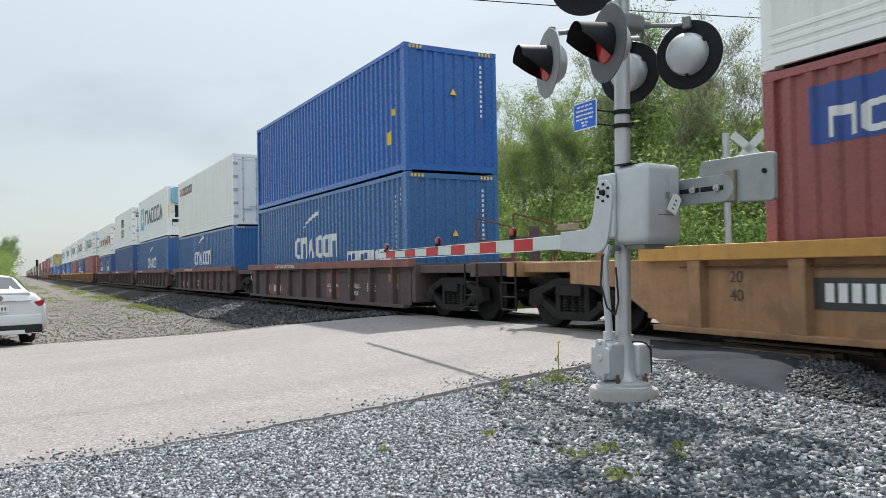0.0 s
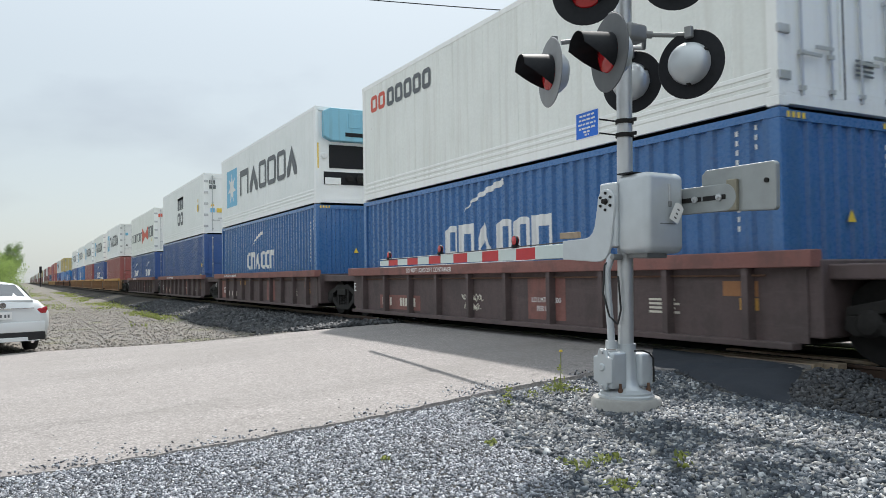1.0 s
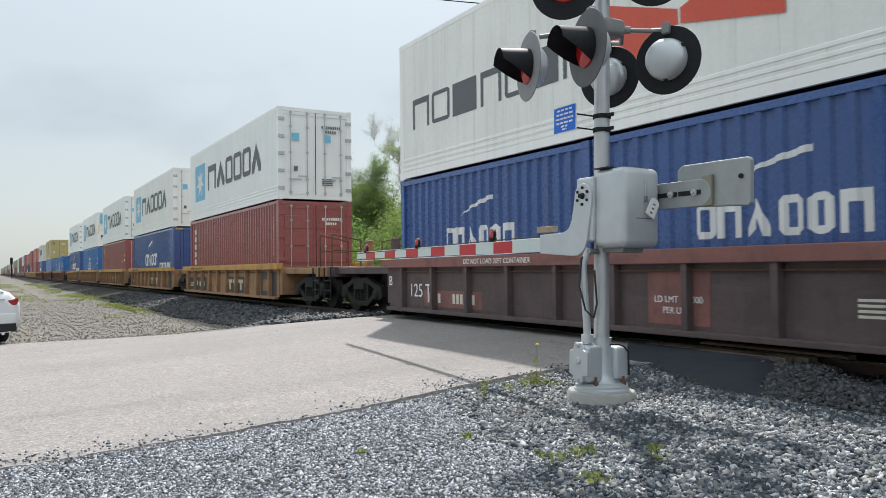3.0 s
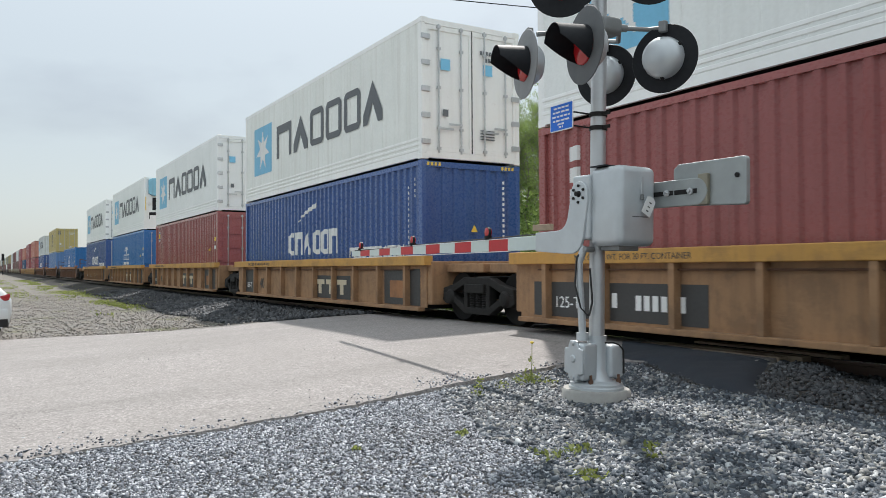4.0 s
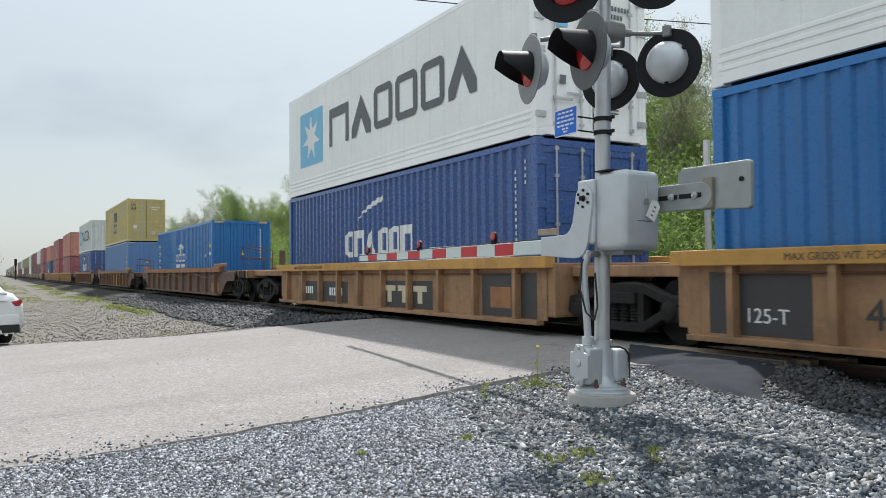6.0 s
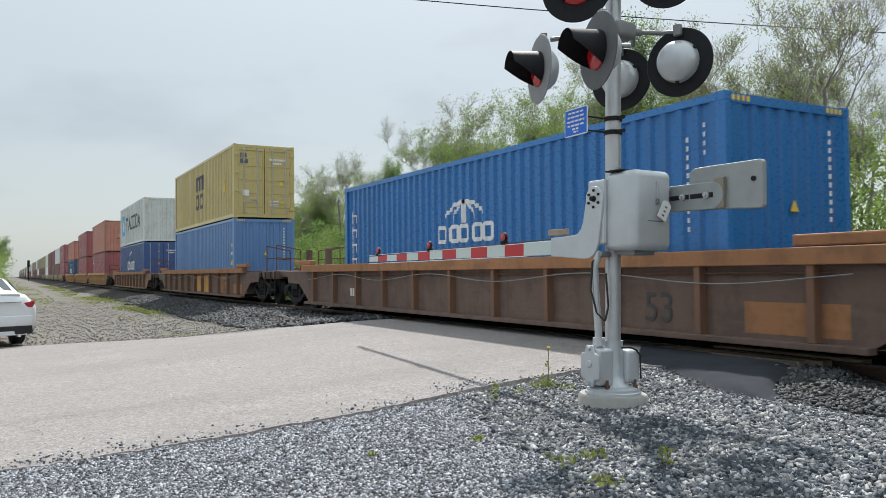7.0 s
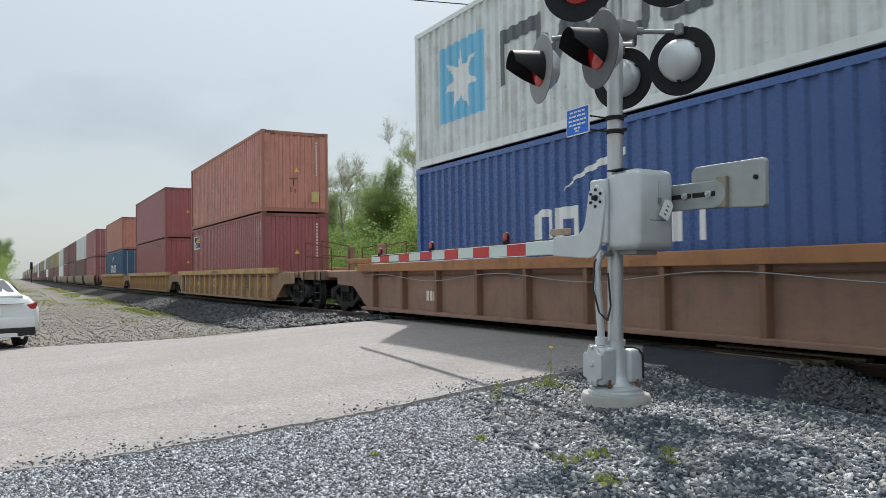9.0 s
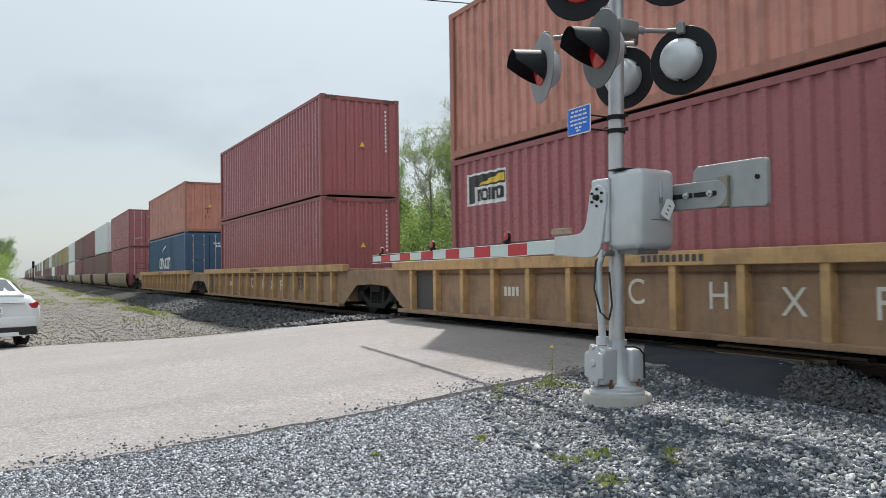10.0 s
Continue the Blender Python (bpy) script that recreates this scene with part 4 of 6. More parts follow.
        for y, r in ((-0.15, 0.11), (0.2, 0.14), (0.6, 0.1)):
            place("compressor", Shape().lathe((-0.03, y, H * 0.26), (1, 0, 0), [(r * 0.7, 0), (r, 0.02), (r, 0.08), (r * 0.6, 0.1)], 16).mesh("compressor", M_DARK), ob)
        place("panel", Shape().box(-0.05, -0.015, -0.92, -0.42, H * 0.2, H * 0.27).mesh("panel", paint_mat, 0.01), ob)
        end_mark([(0.06, 0.1, H * 0.36, H * 0.62)], M_YELLOW, ob)
    if style != "none":
        for i, (cells, mat) in enumerate(markings_of(style, H)):
            for k, shape in enumerate(separate(cells)):
                place("marking", cached(("mark", i, k, style, H, reefer, length), lambda: decal(shape, length, not reefer, mat, i)), ob)
    return ob


def wheelset_mesh():
    s = Shape()
    for side in (-1, 1):
        y = side * 0.7525
        s.lathe((0, y + side * 0.075, 0.47), (0, -side, 0), [(0.10, -0.02), (0.12, 0.0), (0.34, 0.012), (0.40, -0.005), (0.455, 0.0), (0.47, 0.11), (0.495, 0.125), (0.495, 0.15), (0.3, 0.13), (0.12, 0.15)], 32)
    s.tube((0, -1.05, 0.47), (0, 1.05, 0.47), 0.08, n=14)
    return s.mesh("wheelset", M_DARK, smooth=True)


def sideframe_mesh():
    s = Shape()
    # frame as two chords and two columns so that the spring window stays open
    s.prism_y([(-1.18, 0.40), (-1.05, 0.33), (-0.76, 0.36), (-0.40, 0.17), (0.40, 0.17), (0.76, 0.36), (1.05, 0.33), (1.18, 0.40), (1.15, 0.56), (0.80, 0.52), (0.36, 0.29), (-0.36, 0.29), (-0.80, 0.52), (-1.15, 0.56)], -0.09, 0.09)
    s.prism_y([(-1.16, 0.54), (-0.75, 0.58), (-0.42, 0.70), (0.42, 0.70), (0.75, 0.58), (1.16, 0.54), (1.14, 0.64), (0.74, 0.72), (0.42, 0.84), (-0.42, 0.84), (-0.74, 0.72), (-1.14, 0.64)], -0.09, 0.09)
    for a in (-1, 1):
        s.prism_y([(a * 0.36 - 0.06, 0.27), (a * 0.36 + 0.06, 0.27), (a * 0.36 + 0.06, 0.72), (a * 0.36 - 0.06, 0.72)], -0.085, 0.085)
    return s.mesh("sideframe", M_TRUCK, 0.015)


M_TRUCK = plain("truck_casting", (0.014, 0.0125, 0.0115), 0.8, 0.1, grain=10, vary=0.6, bumpy=0.3)


def spring_mesh():
    return Shape().lathe((0, 0, 0.29), (0, 0, 1), [(0.07 if k % 2 else 0.092, 0.022 * k) for k in range(13)], 10).mesh("spring", M_TRUCK)


def truck(parent, x):
    """A two-axle truck under a car, its parts in the car's space; z from the rail top."""
    ob = place("truck", cached("bolster", lambda: Shape().box(-0.2, 0.2, -0.95, 0.95, 0.55, 0.86).mesh("bolster", M_TRUCK, 0.02)), parent, m=pose(x, 0, 0))
    for dx in (-0.89, 0.89):
        place("wheelset", cached("wheelset", wheelset_mesh), ob, m=pose(dx, 0, 0))
        for side in (-1, 1):
            place("bearing", cached("bearing", lambda: Shape().lathe((0, 0, 0), (0, -1, 0), [(0.14, -0.05), (0.15, 0.05), (0.11, 0.09), (0.05, 0.1)], 16).mesh("bearing", M_TRUCK)), ob, m=pose(dx, side * 1.06, 0.47, 0, 0, 0 if side < 0 else 180))
    for side in (-1, 1):
        place("sideframe", cached("sideframe", sideframe_mesh), ob, m=pose(0, side * 1.02, 0))
        for dx in (-0.2, 0.0, 0.2):
            place("spring", cached("spring", spring_mesh), ob, m=pose(dx, side * 1.02, 0))
        place("spring_seat", cached("seat", lambda: Shape().box(-0.3, 0.3, -0.14, 0.14, 0.56, 0.72).mesh("spring_seat", M_TRUCK, 0.01)), ob, m=pose(0, side * 1.02, 0))
    return ob


def well_car(web_mat, rail_mat, rib_step, front_truck, rear_truck, well_front, well_rear, label, deep_end, coupled_front, coupled_rear, rib_w=0.09, smooth_side=False, rib_mat=None):
    """One unit of a container well car. Origin at the front end of its containers, on the rail top.
    deep_end: the side keeps its full depth to the end; otherwise it rises in a slope to pass over the truck."""
    ob = tagged(new("well_car"), label, "rail car", "cars of the train")
    key = (web_mat.name, rail_mat.name, well_front, well_rear, front_truck, rear_truck)
    Y = 1.46
    for side in (-1, 1):
        def yy(a, b):
            return (min(side * a, side * b), max(side * a, side * b))
        a0, a1 = yy(Y, Y - 0.2)
        # the top rail thickens in a step towards the middle of the car
        place("top_rail", cached(("toprail", side) + key, lambda: Shape().box(well_rear - 0.35, well_front + 0.35, a0, a1, 1.07, 1.26).mesh("top_rail", rail_mat, 0.012)), ob)
        b0, b1 = yy(Y - 0.14, Y - 0.165)

        def web():
            s = Shape()
            if smooth_side:
                prof = [(Y - 0.03, 1.07), (Y + 0.02, 0.8), (Y - 0.02, 0.5), (Y - 0.14, 0.24), (Y - 0.22, 0.2)]
                s.sheet([[(x, side * y, z) for y, z in prof] for x in (well_rear, well_front)])
            elif deep_end:
                s.box(well_rear - 0.2, well_front + 0.2, b0, b1, 0.24, 1.08)
            else:
                s.prism_y([(well_rear - 0.1, 0.24), (well_front + 0.1, 0.24), (well_front + 0.95, 0.72), (well_front + 2.0, 0.76), (well_front + 2.0, 1.09), (well_rear - 2.0, 1.09), (well_rear - 2.0, 0.76), (well_rear - 0.95, 0.72)], b0, b1)
            return s.mesh("side_web", web_mat)
        place("side_web", cached(("web", side) + key, web), ob)
        c0, c1 = yy(Y, Y - 0.16)
        place("bottom_flange", cached(("flange", side) + key, lambda: Shape().box(well_rear - 0.1, well_front + 0.1, c0, c1, 0.17, 0.245).mesh("bottom_flange", web_mat, 0.01)), ob)
        d0, d1 = sorted((side * (Y - 0.02), side * (Y - 0.14)))
        outer, inner = (d0, d1) if side < 0 else (d1, d0)
        place("conduit", cached(("conduit", side) + key, lambda: Shape().tube((well_rear + 0.3, side * (Y - 0.10), 0.985), (well_front - 0.3, side * (Y - 0.10), 0.985), 0.014, n=6).mesh("conduit", M_RUSTY)), ob)
        if not smooth_side:
            rib = cached(("rib", side, web_mat.name, rib_w, rib_mat), lambda: Shape().prism_z([(-rib_w / 2, outer), (rib_w / 2, outer), (rib_w * 0.6, inner), (-rib_w * 0.6, inner)][::-side], 0.25, 1.07).mesh("rib", rib_mat or web_mat))
            k = int((well_front - well_rear - 0.3) / rib_step)
            for i in range(k + 1):
                place("rib", rib, ob, m=pose((well_front + well_rear) / 2 + (i - k / 2) * rib_step, 0, 0))
    place("well_floor", cached(("floor",) + key, lambda: Shape().box(well_rear, well_front, -1.3, 1.3, 0.20, 0.305).mesh("well_floor", M_DARK)), ob)
    for sgn, end, trk, coupled in ((1, well_front, front_truck, coupled_front), (-1, well_rear, rear_truck, coupled_rear)):
        a, b = sorted((end, trk + (sgn * 1.25 if coupled else 0)))
        place("end_platform", cached(("plat", sgn) + key, lambda: Shape().box(a, b, -1.18 if coupled else -0.95, 1.18 if coupled else 0.95, 0.93, 1.1).mesh("end_platform", web_mat, 0.02)), ob)
        e = end + sgn * 0.25
        place("end_bulkhead", cached(("bulk", sgn) + key, lambda: Shape().box(e - 0.12, e + 0.12, -1.3, 1.3, 0.3, 1.15).mesh("end_bulkhead", web_mat, 0.02)), ob)
        if coupled:
            x = trk + sgn * 1.3
            place("end_beam", cached(("beam", sgn) + key, lambda: Shape().box(x - 0.1, x + 0.1, -1.4, 1.4, 0.86, 1.12).mesh("end_beam", web_mat, 0.015)), ob)
            place("coupler", cached(("coupler", sgn) + key, lambda: Shape().box(min(x, x + sgn * 0.62), max(x, x + sgn * 0.62), -0.13, 0.13, 0.70, 0.98).mesh("coupler", M_TRUCK, 0.03)), ob)

            def ladder():
                s = Shape()
                for dx in (-0.22, 0.22):
                    s.tube((x + dx, -1.43, 0.28), (x + dx, -1.43, 1.1), 0.018, n=6)
                for zz in (0.30, 0.52, 0.76):
                    s.tube((x - 0.22, -1.43, zz), (x + 0.22, -1.43, zz), 0.016, n=6)
                return s.mesh("ladder", M_DARK)
            place("ladder", cached(("ladder", sgn) + key, ladder), ob)

            def rail(w):
                s = Shape()
                s.path([(x, w * 1.3, 1.1), (x, w * 1.3, 1.95), (x, w * 0.5, 1.8), (x, w * 0.5, 1.1)], 0.018, 6)
                s.tube((x, w * 1.3, 1.55), (x, w * 0.5, 1.5), 0.018, n=6)
                return s.mesh("handrail", M_RUSTY)
            for w in (-1, 1):
                place("handrail", cached(("hand", sgn, w) + key, lambda: rail(w)), ob)
            # brake wheel stand
            place("brake_stand", cached(("brake", sgn) + key, lambda: Shape().box(x - sgn * 0.4 - 0.05, x - sgn * 0.4 + 0.05, 0.2, 0.42, 1.1, 1.85).mesh("brake_stand", web_mat, 0.02)), ob)
    if front_truck is not None:
        truck(ob, front_truck)
    if coupled_rear:
        truck(ob, rear_truck)
    return ob


# paints of the containers and cars
P_BLUE = paint("bright_blue_paint", (0.018, 0.115, 0.40), 0.26, amount=0.25)
P_NAVY = paint("navy_blue_paint", (0.040, 0.135, 0.33), 0.26, amount=0.22)
P_NAVY2 = paint("dark_navy_paint", (0.038, 0.092, 0.265), 0.26, amount=0.2)
P_SKYBLUE = paint("clear_blue_paint", (0.016, 0.15, 0.41), 0.28, amount=0.2)
P_FADED = paint("faded_blue_paint", (0.115, 0.235, 0.47), 0.32, dirt=(0.09, 0.14, 0.24), amount=0.35)
P_TEAL = paint("teal_blue_paint", (0.025, 0.085, 0.17), 0.4, amount=0.25)
P_WHITE = paint("white_reefer_paint", (0.80, 0.83, 0.81), 0.38, dirt=(0.42, 0.40, 0.36), amount=0.1, rust=0.04)
P_CREAM = paint("aged_white_paint", (0.79, 0.81, 0.77), 0.4, dirt=(0.36, 0.31, 0.24), amount=0.22, rust=0.08)
P_GREY = paint("light_grey_paint", (0.62, 0.66, 0.66), 0.34, dirt=(0.25, 0.19, 0.13), amount=0.45, rust=0.12, grime=0.25)
P_RED = paint("oxide_red_paint", (0.285, 0.080, 0.075), 0.27, dirt=(0.11, 0.05, 0.045), amount=0.4)
P_MAROON = paint("maroon_paint", (0.325, 0.102, 0.113), 0.28, dirt=(0.13, 0.055, 0.055), amount=0.35)
P_ORANGE = paint("faded_rust_red_paint", (0.52, 0.232, 0.178), 0.36, dirt=(0.19, 0.085, 0.06), amount=0.45, rust=0.16, grime=0.3)
P_TAN = paint("mustard_paint", (0.51, 0.415, 0.165), 0.32, dirt=(0.22, 0.15, 0.07), amount=0.3, grime=0.15)
P_CARBROWN = paint("grimy_brown_car_paint", (0.085, 0.056, 0.055), 0.7, dirt=(0.035, 0.03, 0.027), amount=0.7, rust=0.12, grime=0.7)
P_CARMAROON = paint("maroon_car_paint", (0.21, 0.08, 0.066), 0.65, dirt=(0.06, 0.045, 0.04), amount=0.5, rust=0.1, grime=0.7)
P_CARYELLOW = paint("yellow_car_paint", (0.48, 0.25, 0.05), 0.6, dirt=(0.22, 0.12, 0.05), amount=0.5, rust=0.12, grime=0.7)
P_CAROCHRE = paint("grimy_ochre_car_paint", (0.31, 0.17, 0.08), 0.7, dirt=(0.07, 0.045, 0.03), amount=0.8, rust=0.2, grime=0.7)
P_CARDUST = paint("dusty_ochre_car_paint", (0.265, 0.160, 0.09), 0.7, dirt=(0.07, 0.05, 0.035), amount=0.8, rust=0.2, grime=0.7)
P_CARDUST2 = paint("faded_yellow_car_paint", (0.46, 0.275, 0.115), 0.65, dirt=(0.10, 0.065, 0.04), amount=0.75, rust=0.2, grime=0.7)
P_CARRUST = paint("rusty_orange_car_paint", (0.31, 0.135, 0.05), 0.7, dirt=(0.10, 0.048, 0.026), amount=0.6, rust=0.2, grime=0.7)
P_CARRUST2 = paint("rust_brown_car_paint", (0.13, 0.08, 0.06), 0.75, dirt=(0.04, 0.028, 0.023), amount=0.8, rust=0.2, grime=0.7)
P_CARRUST3 = paint("worn_brown_car_paint", (0.22, 0.125, 0.085), 0.65, dirt=(0.08, 0.05, 0.04), amount=0.5, rust=0.2, grime=0.5)
P_CARNEW = paint("clean_yellow_car_paint", (0.22, 0.165, 0.08), 0.5, dirt=(0.13, 0.095, 0.05), amount=0.45, rust=0.05, grime=0.7)

# rails and posts: shaded copies of the red paints, with extra rust and dirt
SHADED_GRIMY = {P_ORANGE.name: paint("shaded_rusty_red_edge", (0.33, 0.14, 0.10), 0.65, dirt=(0.07, 0.05, 0.04), amount=0.8, rust=0.3),
         P_MAROON.name: paint("shaded_rusty_maroon_edge", (0.225, 0.07, 0.07), 0.6, dirt=(0.07, 0.045, 0.04), amount=0.7, rust=0.24)}
MOVERS = []                                   # (thing, its front at 0 s, height)


def load(x0, lower, upper):
    """Put the two containers of one well on the train. Each: paint, height, kind, front end, style, label."""
    z = LOW_Z
    for spec in (lower, upper):
        if spec is None:
            continue
        if isinstance(spec[0], tuple):        # two short containers end to end
            for i, sp in enumerate(spec):
                ob = container(*sp, length=6.058)
                MOVERS.append((ob, x0 - i * 6.134, z))
            z += spec[0][1] + 0.02
        else:
            ob = container(*spec)
            MOVERS.append((ob, x0, z))
            z += spec[1] + 0.02


def navy(front, style="wing", mat=None):
    return (mat or P_NAVY, HC, "dry", front, style, "dark blue corrugated container with white wing emblem")


def reefer(front="doors", style="star", mat=None):
    tail = {"star": "with light blue star panel and dark blocks", "seaco": "with red and grey emblem", "stack": "with stacked dark emblem", "flag": "with red and white pennant emblem"}[style]
    return (mat or P_WHITE, HC, "reefer", front, style, "white refrigerated container " + tail)


def dry(mat, colour, front="plain", style="red", H=HC):
    return (mat, H, "dry", front, style, colour + " corrugated steel freight container")


LOADS = [
    (6.21, dry(P_RED, "oxide red", style="beacon_blue"), reefer("doors", "seaco", P_CREAM)),
    (-15.37, navy("plain", "wing_wide"), dry(P_BLUE, "bright blue", style="blue")),
    (-31.15, (P_NAVY, STD, "dry", "plain", "wing", "dark blue corrugated container with white wing emblem"), reefer("doors", "seaco", P_CREAM)),
    (-46.94, navy("plain", "wing"), reefer("machine", "star")),
    (-62.85, navy("doors", "blue", P_NAVY2), reefer("doors", "stack")),
    (-78.6, ((P_NAVY2, STD, "dry", "doors", "short_wing", "short navy container with door bars"), (P_NAVY2, STD, "dry", "plain", "short_wing", "short navy corrugated container")), reefer("doors", "flag", P_CREAM)),
    (-99.0, dry(P_RED, "oxide red", "doors", "tall"), reefer("doors", "star")),
    (-114.99, navy("plain", "wing_wide", P_NAVY2), reefer("doors", "star", P_CREAM)),
    (-130.83, dry(P_RED, "oxide red", "doors", "crest"), reefer("doors", "star")),
    (-146.42, dry(P_SKYBLUE, "clear blue", "doors", "globe"), reefer("machine", "star")),
    (-162.15, navy("doors", "wing_wide", P_NAVY2), reefer("doors", "star")),
    (-183.95, dry(P_SKYBLUE, "clear blue", "plain", "globe_tall"), None),
    (-207.52, dry(P_FADED, "faded blue", "plain", "side"), dry(P_TAN, "mustard yellow", "doors", "stack")),
    (-230.72, navy("doors", "wing", P_NAVY2), dry(P_GREY, "light grey", "plain", "star_grey")),
    (-254.65, dry(P_MAROON, "maroon", "plain", "beacon"), dry(P_ORANGE, "faded rust red", "plain", "red")),
    (-274.19, dry(P_MAROON, "maroon", "plain", "red"), dry(P_MAROON, "maroon", "plain", "red")),
    (-294.2, (P_TEAL, HC, "dry", "doors", "wing", "teal blue corrugated container with white wing emblem"), dry(P_ORANGE, "faded rust red", "plain", "red", STD)),
    (-316.5, dry(P_MAROON, "maroon", "doors", "red"), dry(P_MAROON, "maroon", "doors", "red")),
]
for x0, lower, upper in LOADS:
    load(x0, lower, upper)

# cars under them: brown five-unit set, yellow five-unit set, rusty long wells, ochre three-unit set
FRONTS = [row[0] for row in LOADS]


def car_words(car, items):
    for body, size, mat, x, z in items:
        words(body, size, mat, x, -1.462 if z > 1.05 else -1.327, z, car)


def number_bars(car, x, z, k, mat, h=0.2):
    """A painted number as plain bars."""
    me = cached(("number", mat.name, h), lambda: Shape().box(0, h * 0.5, -1.329, -1.326, 0, h).mesh("number_bar", mat))
    for i in range(k):
        place("number_bar", me, car, m=pose(x + i * h * 0.75, 0, z))


def patch(car, x0, x1, z0, z1, mat, name="painted_panel", y=-1.3245):
    place(name, Shape().box(x0, x1, y, y + 0.002, z0, z1).mesh(name, mat), car)


def scrawl(car, x, z, length, seed):
    """A sprayed scribble that cannot be read: one looping pale stroke."""
    rg = np.random.default_rng(seed)
    pts = []
    for k in range(34):
        u = k / 33
        pts.append((x + length * u + 0.05 * math.sin(k * 2.1 + seed), -1.328, z + 0.075 * math.sin(k * 1.7) * rg.uniform(0.5, 1.1)))
    place("scribble", Shape().path(pts, 0.008, 5).mesh("scribble", M_CHALK), car)


def add_car(i, **kw):
    car = well_car(**kw)
    MOVERS.append((car, FRONTS[i], RAIL_Z))
    return car


W40F, W40R = 0.15, -LEN - 0.15
c = add_car(0, web_mat=P_CAROCHRE, rail_mat=P_CARYELLOW, rib_step=1.45, front_truck=3.4, rear_truck=-LEN - 3.75, well_front=2.0, well_rear=-LEN - 1.5,
            label="yellow container well car with black number panels", deep_end=False, coupled_front=True, coupled_rear=True, rib_w=0.2)
car_words(c, [("20", 0.2, M_BLACKMARK, -LEN - 0.35, 0.8), ("40", 0.2, M_BLACKMARK, -LEN - 0.35, 0.58)])
patch(c, -LEN + 0.6, -LEN + 3.0, 0.52, 0.86, M_BLACKMARK)
number_bars(c, -LEN + 0.8, 0.6, 7, M_WHITE)
for i in range(1, 6):
    first, last = i == 1, i == 5
    rear = -LEN - 1.79 if not last else -LEN - 2.4
    c = add_car(i, web_mat=P_CARBROWN, rail_mat=P_CARMAROON, rib_step=1.27, front_truck=1.79, rear_truck=rear, well_front=W40F, well_rear=W40R,
                label="grimy dark brown container well car unit", deep_end=True, coupled_front=first, coupled_rear=last)
    patch(c, -4.9, -3.88, 0.30, 0.98, P_CARMAROON)
    if i == 3:
        patch(c, -11.7, -10.65, 0.28, 0.98, P_CARMAROON)
        patch(c, -8.6, -7.8, 0.82, 0.98, P_CARYELLOW)
        car_words(c, [("DO NOT LOAD 20FT CONTAINER", 0.13, M_WHITE, -9.73, 1.12), ("125 T", 0.34, M_WHITE, -10.95, 0.48)])
        number_bars(c, -9.85, 0.30, 8, M_CHALK, 0.10)
    else:
        patch(c, -11.0, -8.9, 0.30, 0.62, P_CARMAROON)
        car_words(c, [("DO NOT LOAD 20FT CONTAINER", 0.13, M_WHITE, -LEN * 0.68, 1.12), ("LD LMT 122000", 0.12, M_WHITE, -4.39, 0.58), ("PER UNIT", 0.12, M_WHITE, -4.39, 0.44)])
    if i in (4, 5):
        car_words(c, [("125 T", 0.38, M_WHITE, -11.17, 0.48)])
    words("EDCBA"[i - 2 if i > 1 else 4], 0.28, M_WHITE, -LEN - 0.02, -1.465, 0.7, c)
    patch(c, -0.79, -0.28, 0.74, 0.92, P_CARRUST)
    patch(c, -0.55, -0.28, 0.58, 0.72, P_CARYELLOW)
    number_bars(c, -10.85, 0.38, 4, M_CHALK, 0.18)
    number_bars(c, -9.9, 0.38, 6, M_CHALK, 0.18)
    for k in range(4):                        # faded small print
        patch(c, -2.05, -1.50 - 0.08 * (k % 2), 0.50 + 0.055 * k, 0.53 + 0.055 * k, M_CHALK, "small_print")
    if i in (1, 2):
        scrawl(c, -3.25 if i == 1 else -7.1, 0.62, 0.75, i)
        scrawl(c, -3.15 if i == 1 else -7.0, 0.44, 0.55, i + 5)
for i in range(6, 11):
    first, last = i == 6, i == 10
    rear = -LEN - 1.79 if not last else -LEN - 2.6
    c = add_car(i, web_mat=P_CAROCHRE, rail_mat=P_CARYELLOW, rib_step=1.27, front_truck=1.79 if not first else 2.4, rear_truck=rear, well_front=W40F, well_rear=W40R,
                label="yellow container well car unit with grimy ochre sides", deep_end=True, coupled_front=first, coupled_rear=last)
    off = 1.25 if i == 10 else 0.0
    patch(c, -LEN + off, -LEN + off + 3.4, 0.28, 0.80, M_BLACKMARK) if i in (6, 10) else patch(c, -LEN, -LEN + 1.35, 0.27, 1.0, M_BLACKMARK)
    if i in (6, 10):
        number_bars(c, -LEN + off + (1.3 if i == 6 else 0.45), 0.46, 4, M_WHITE, 0.2)
        number_bars(c, -LEN + off + 2.2, 0.44, 6, M_WHITE, 0.2)
    car_words(c, ([("125-T", 0.24, M_WHITE, -11.4, 0.42)] if i != 10 else []) + ([("40", 0.44, M_BLACKMARK, -10.05, 0.42)] if i in (7, 8, 9) else []) + [("MAX GROSS WT. FOR 20 FT. CONTAINER", 0.115, M_BLACKMARK, -LEN * 0.82, 1.12)])
    patch(c, -5.65, -3.3, 0.27, 0.84, M_BLACKMARK)
    patch(c, -1.5, 0.1, 0.26, 1.0, M_BLACKMARK)
    patch(c, -1.23, -0.62, 0.40, 0.76, P_CARRUST, y=-1.327)
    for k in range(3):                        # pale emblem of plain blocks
        s = Shape().prism_y([(x - 5.5 + k * 0.7, z) for x, z in ((0.19, 0.38), (0.39, 0.38), (0.39, 0.62), (0.58, 0.62), (0.58, 0.74), (0.0, 0.74), (0.0, 0.62), (0.19, 0.62))], -1.331, -1.328)
        place("emblem", s.mesh("emblem", paint("faded_cream_marking", (0.55, 0.47, 0.33), 0.6)), c)
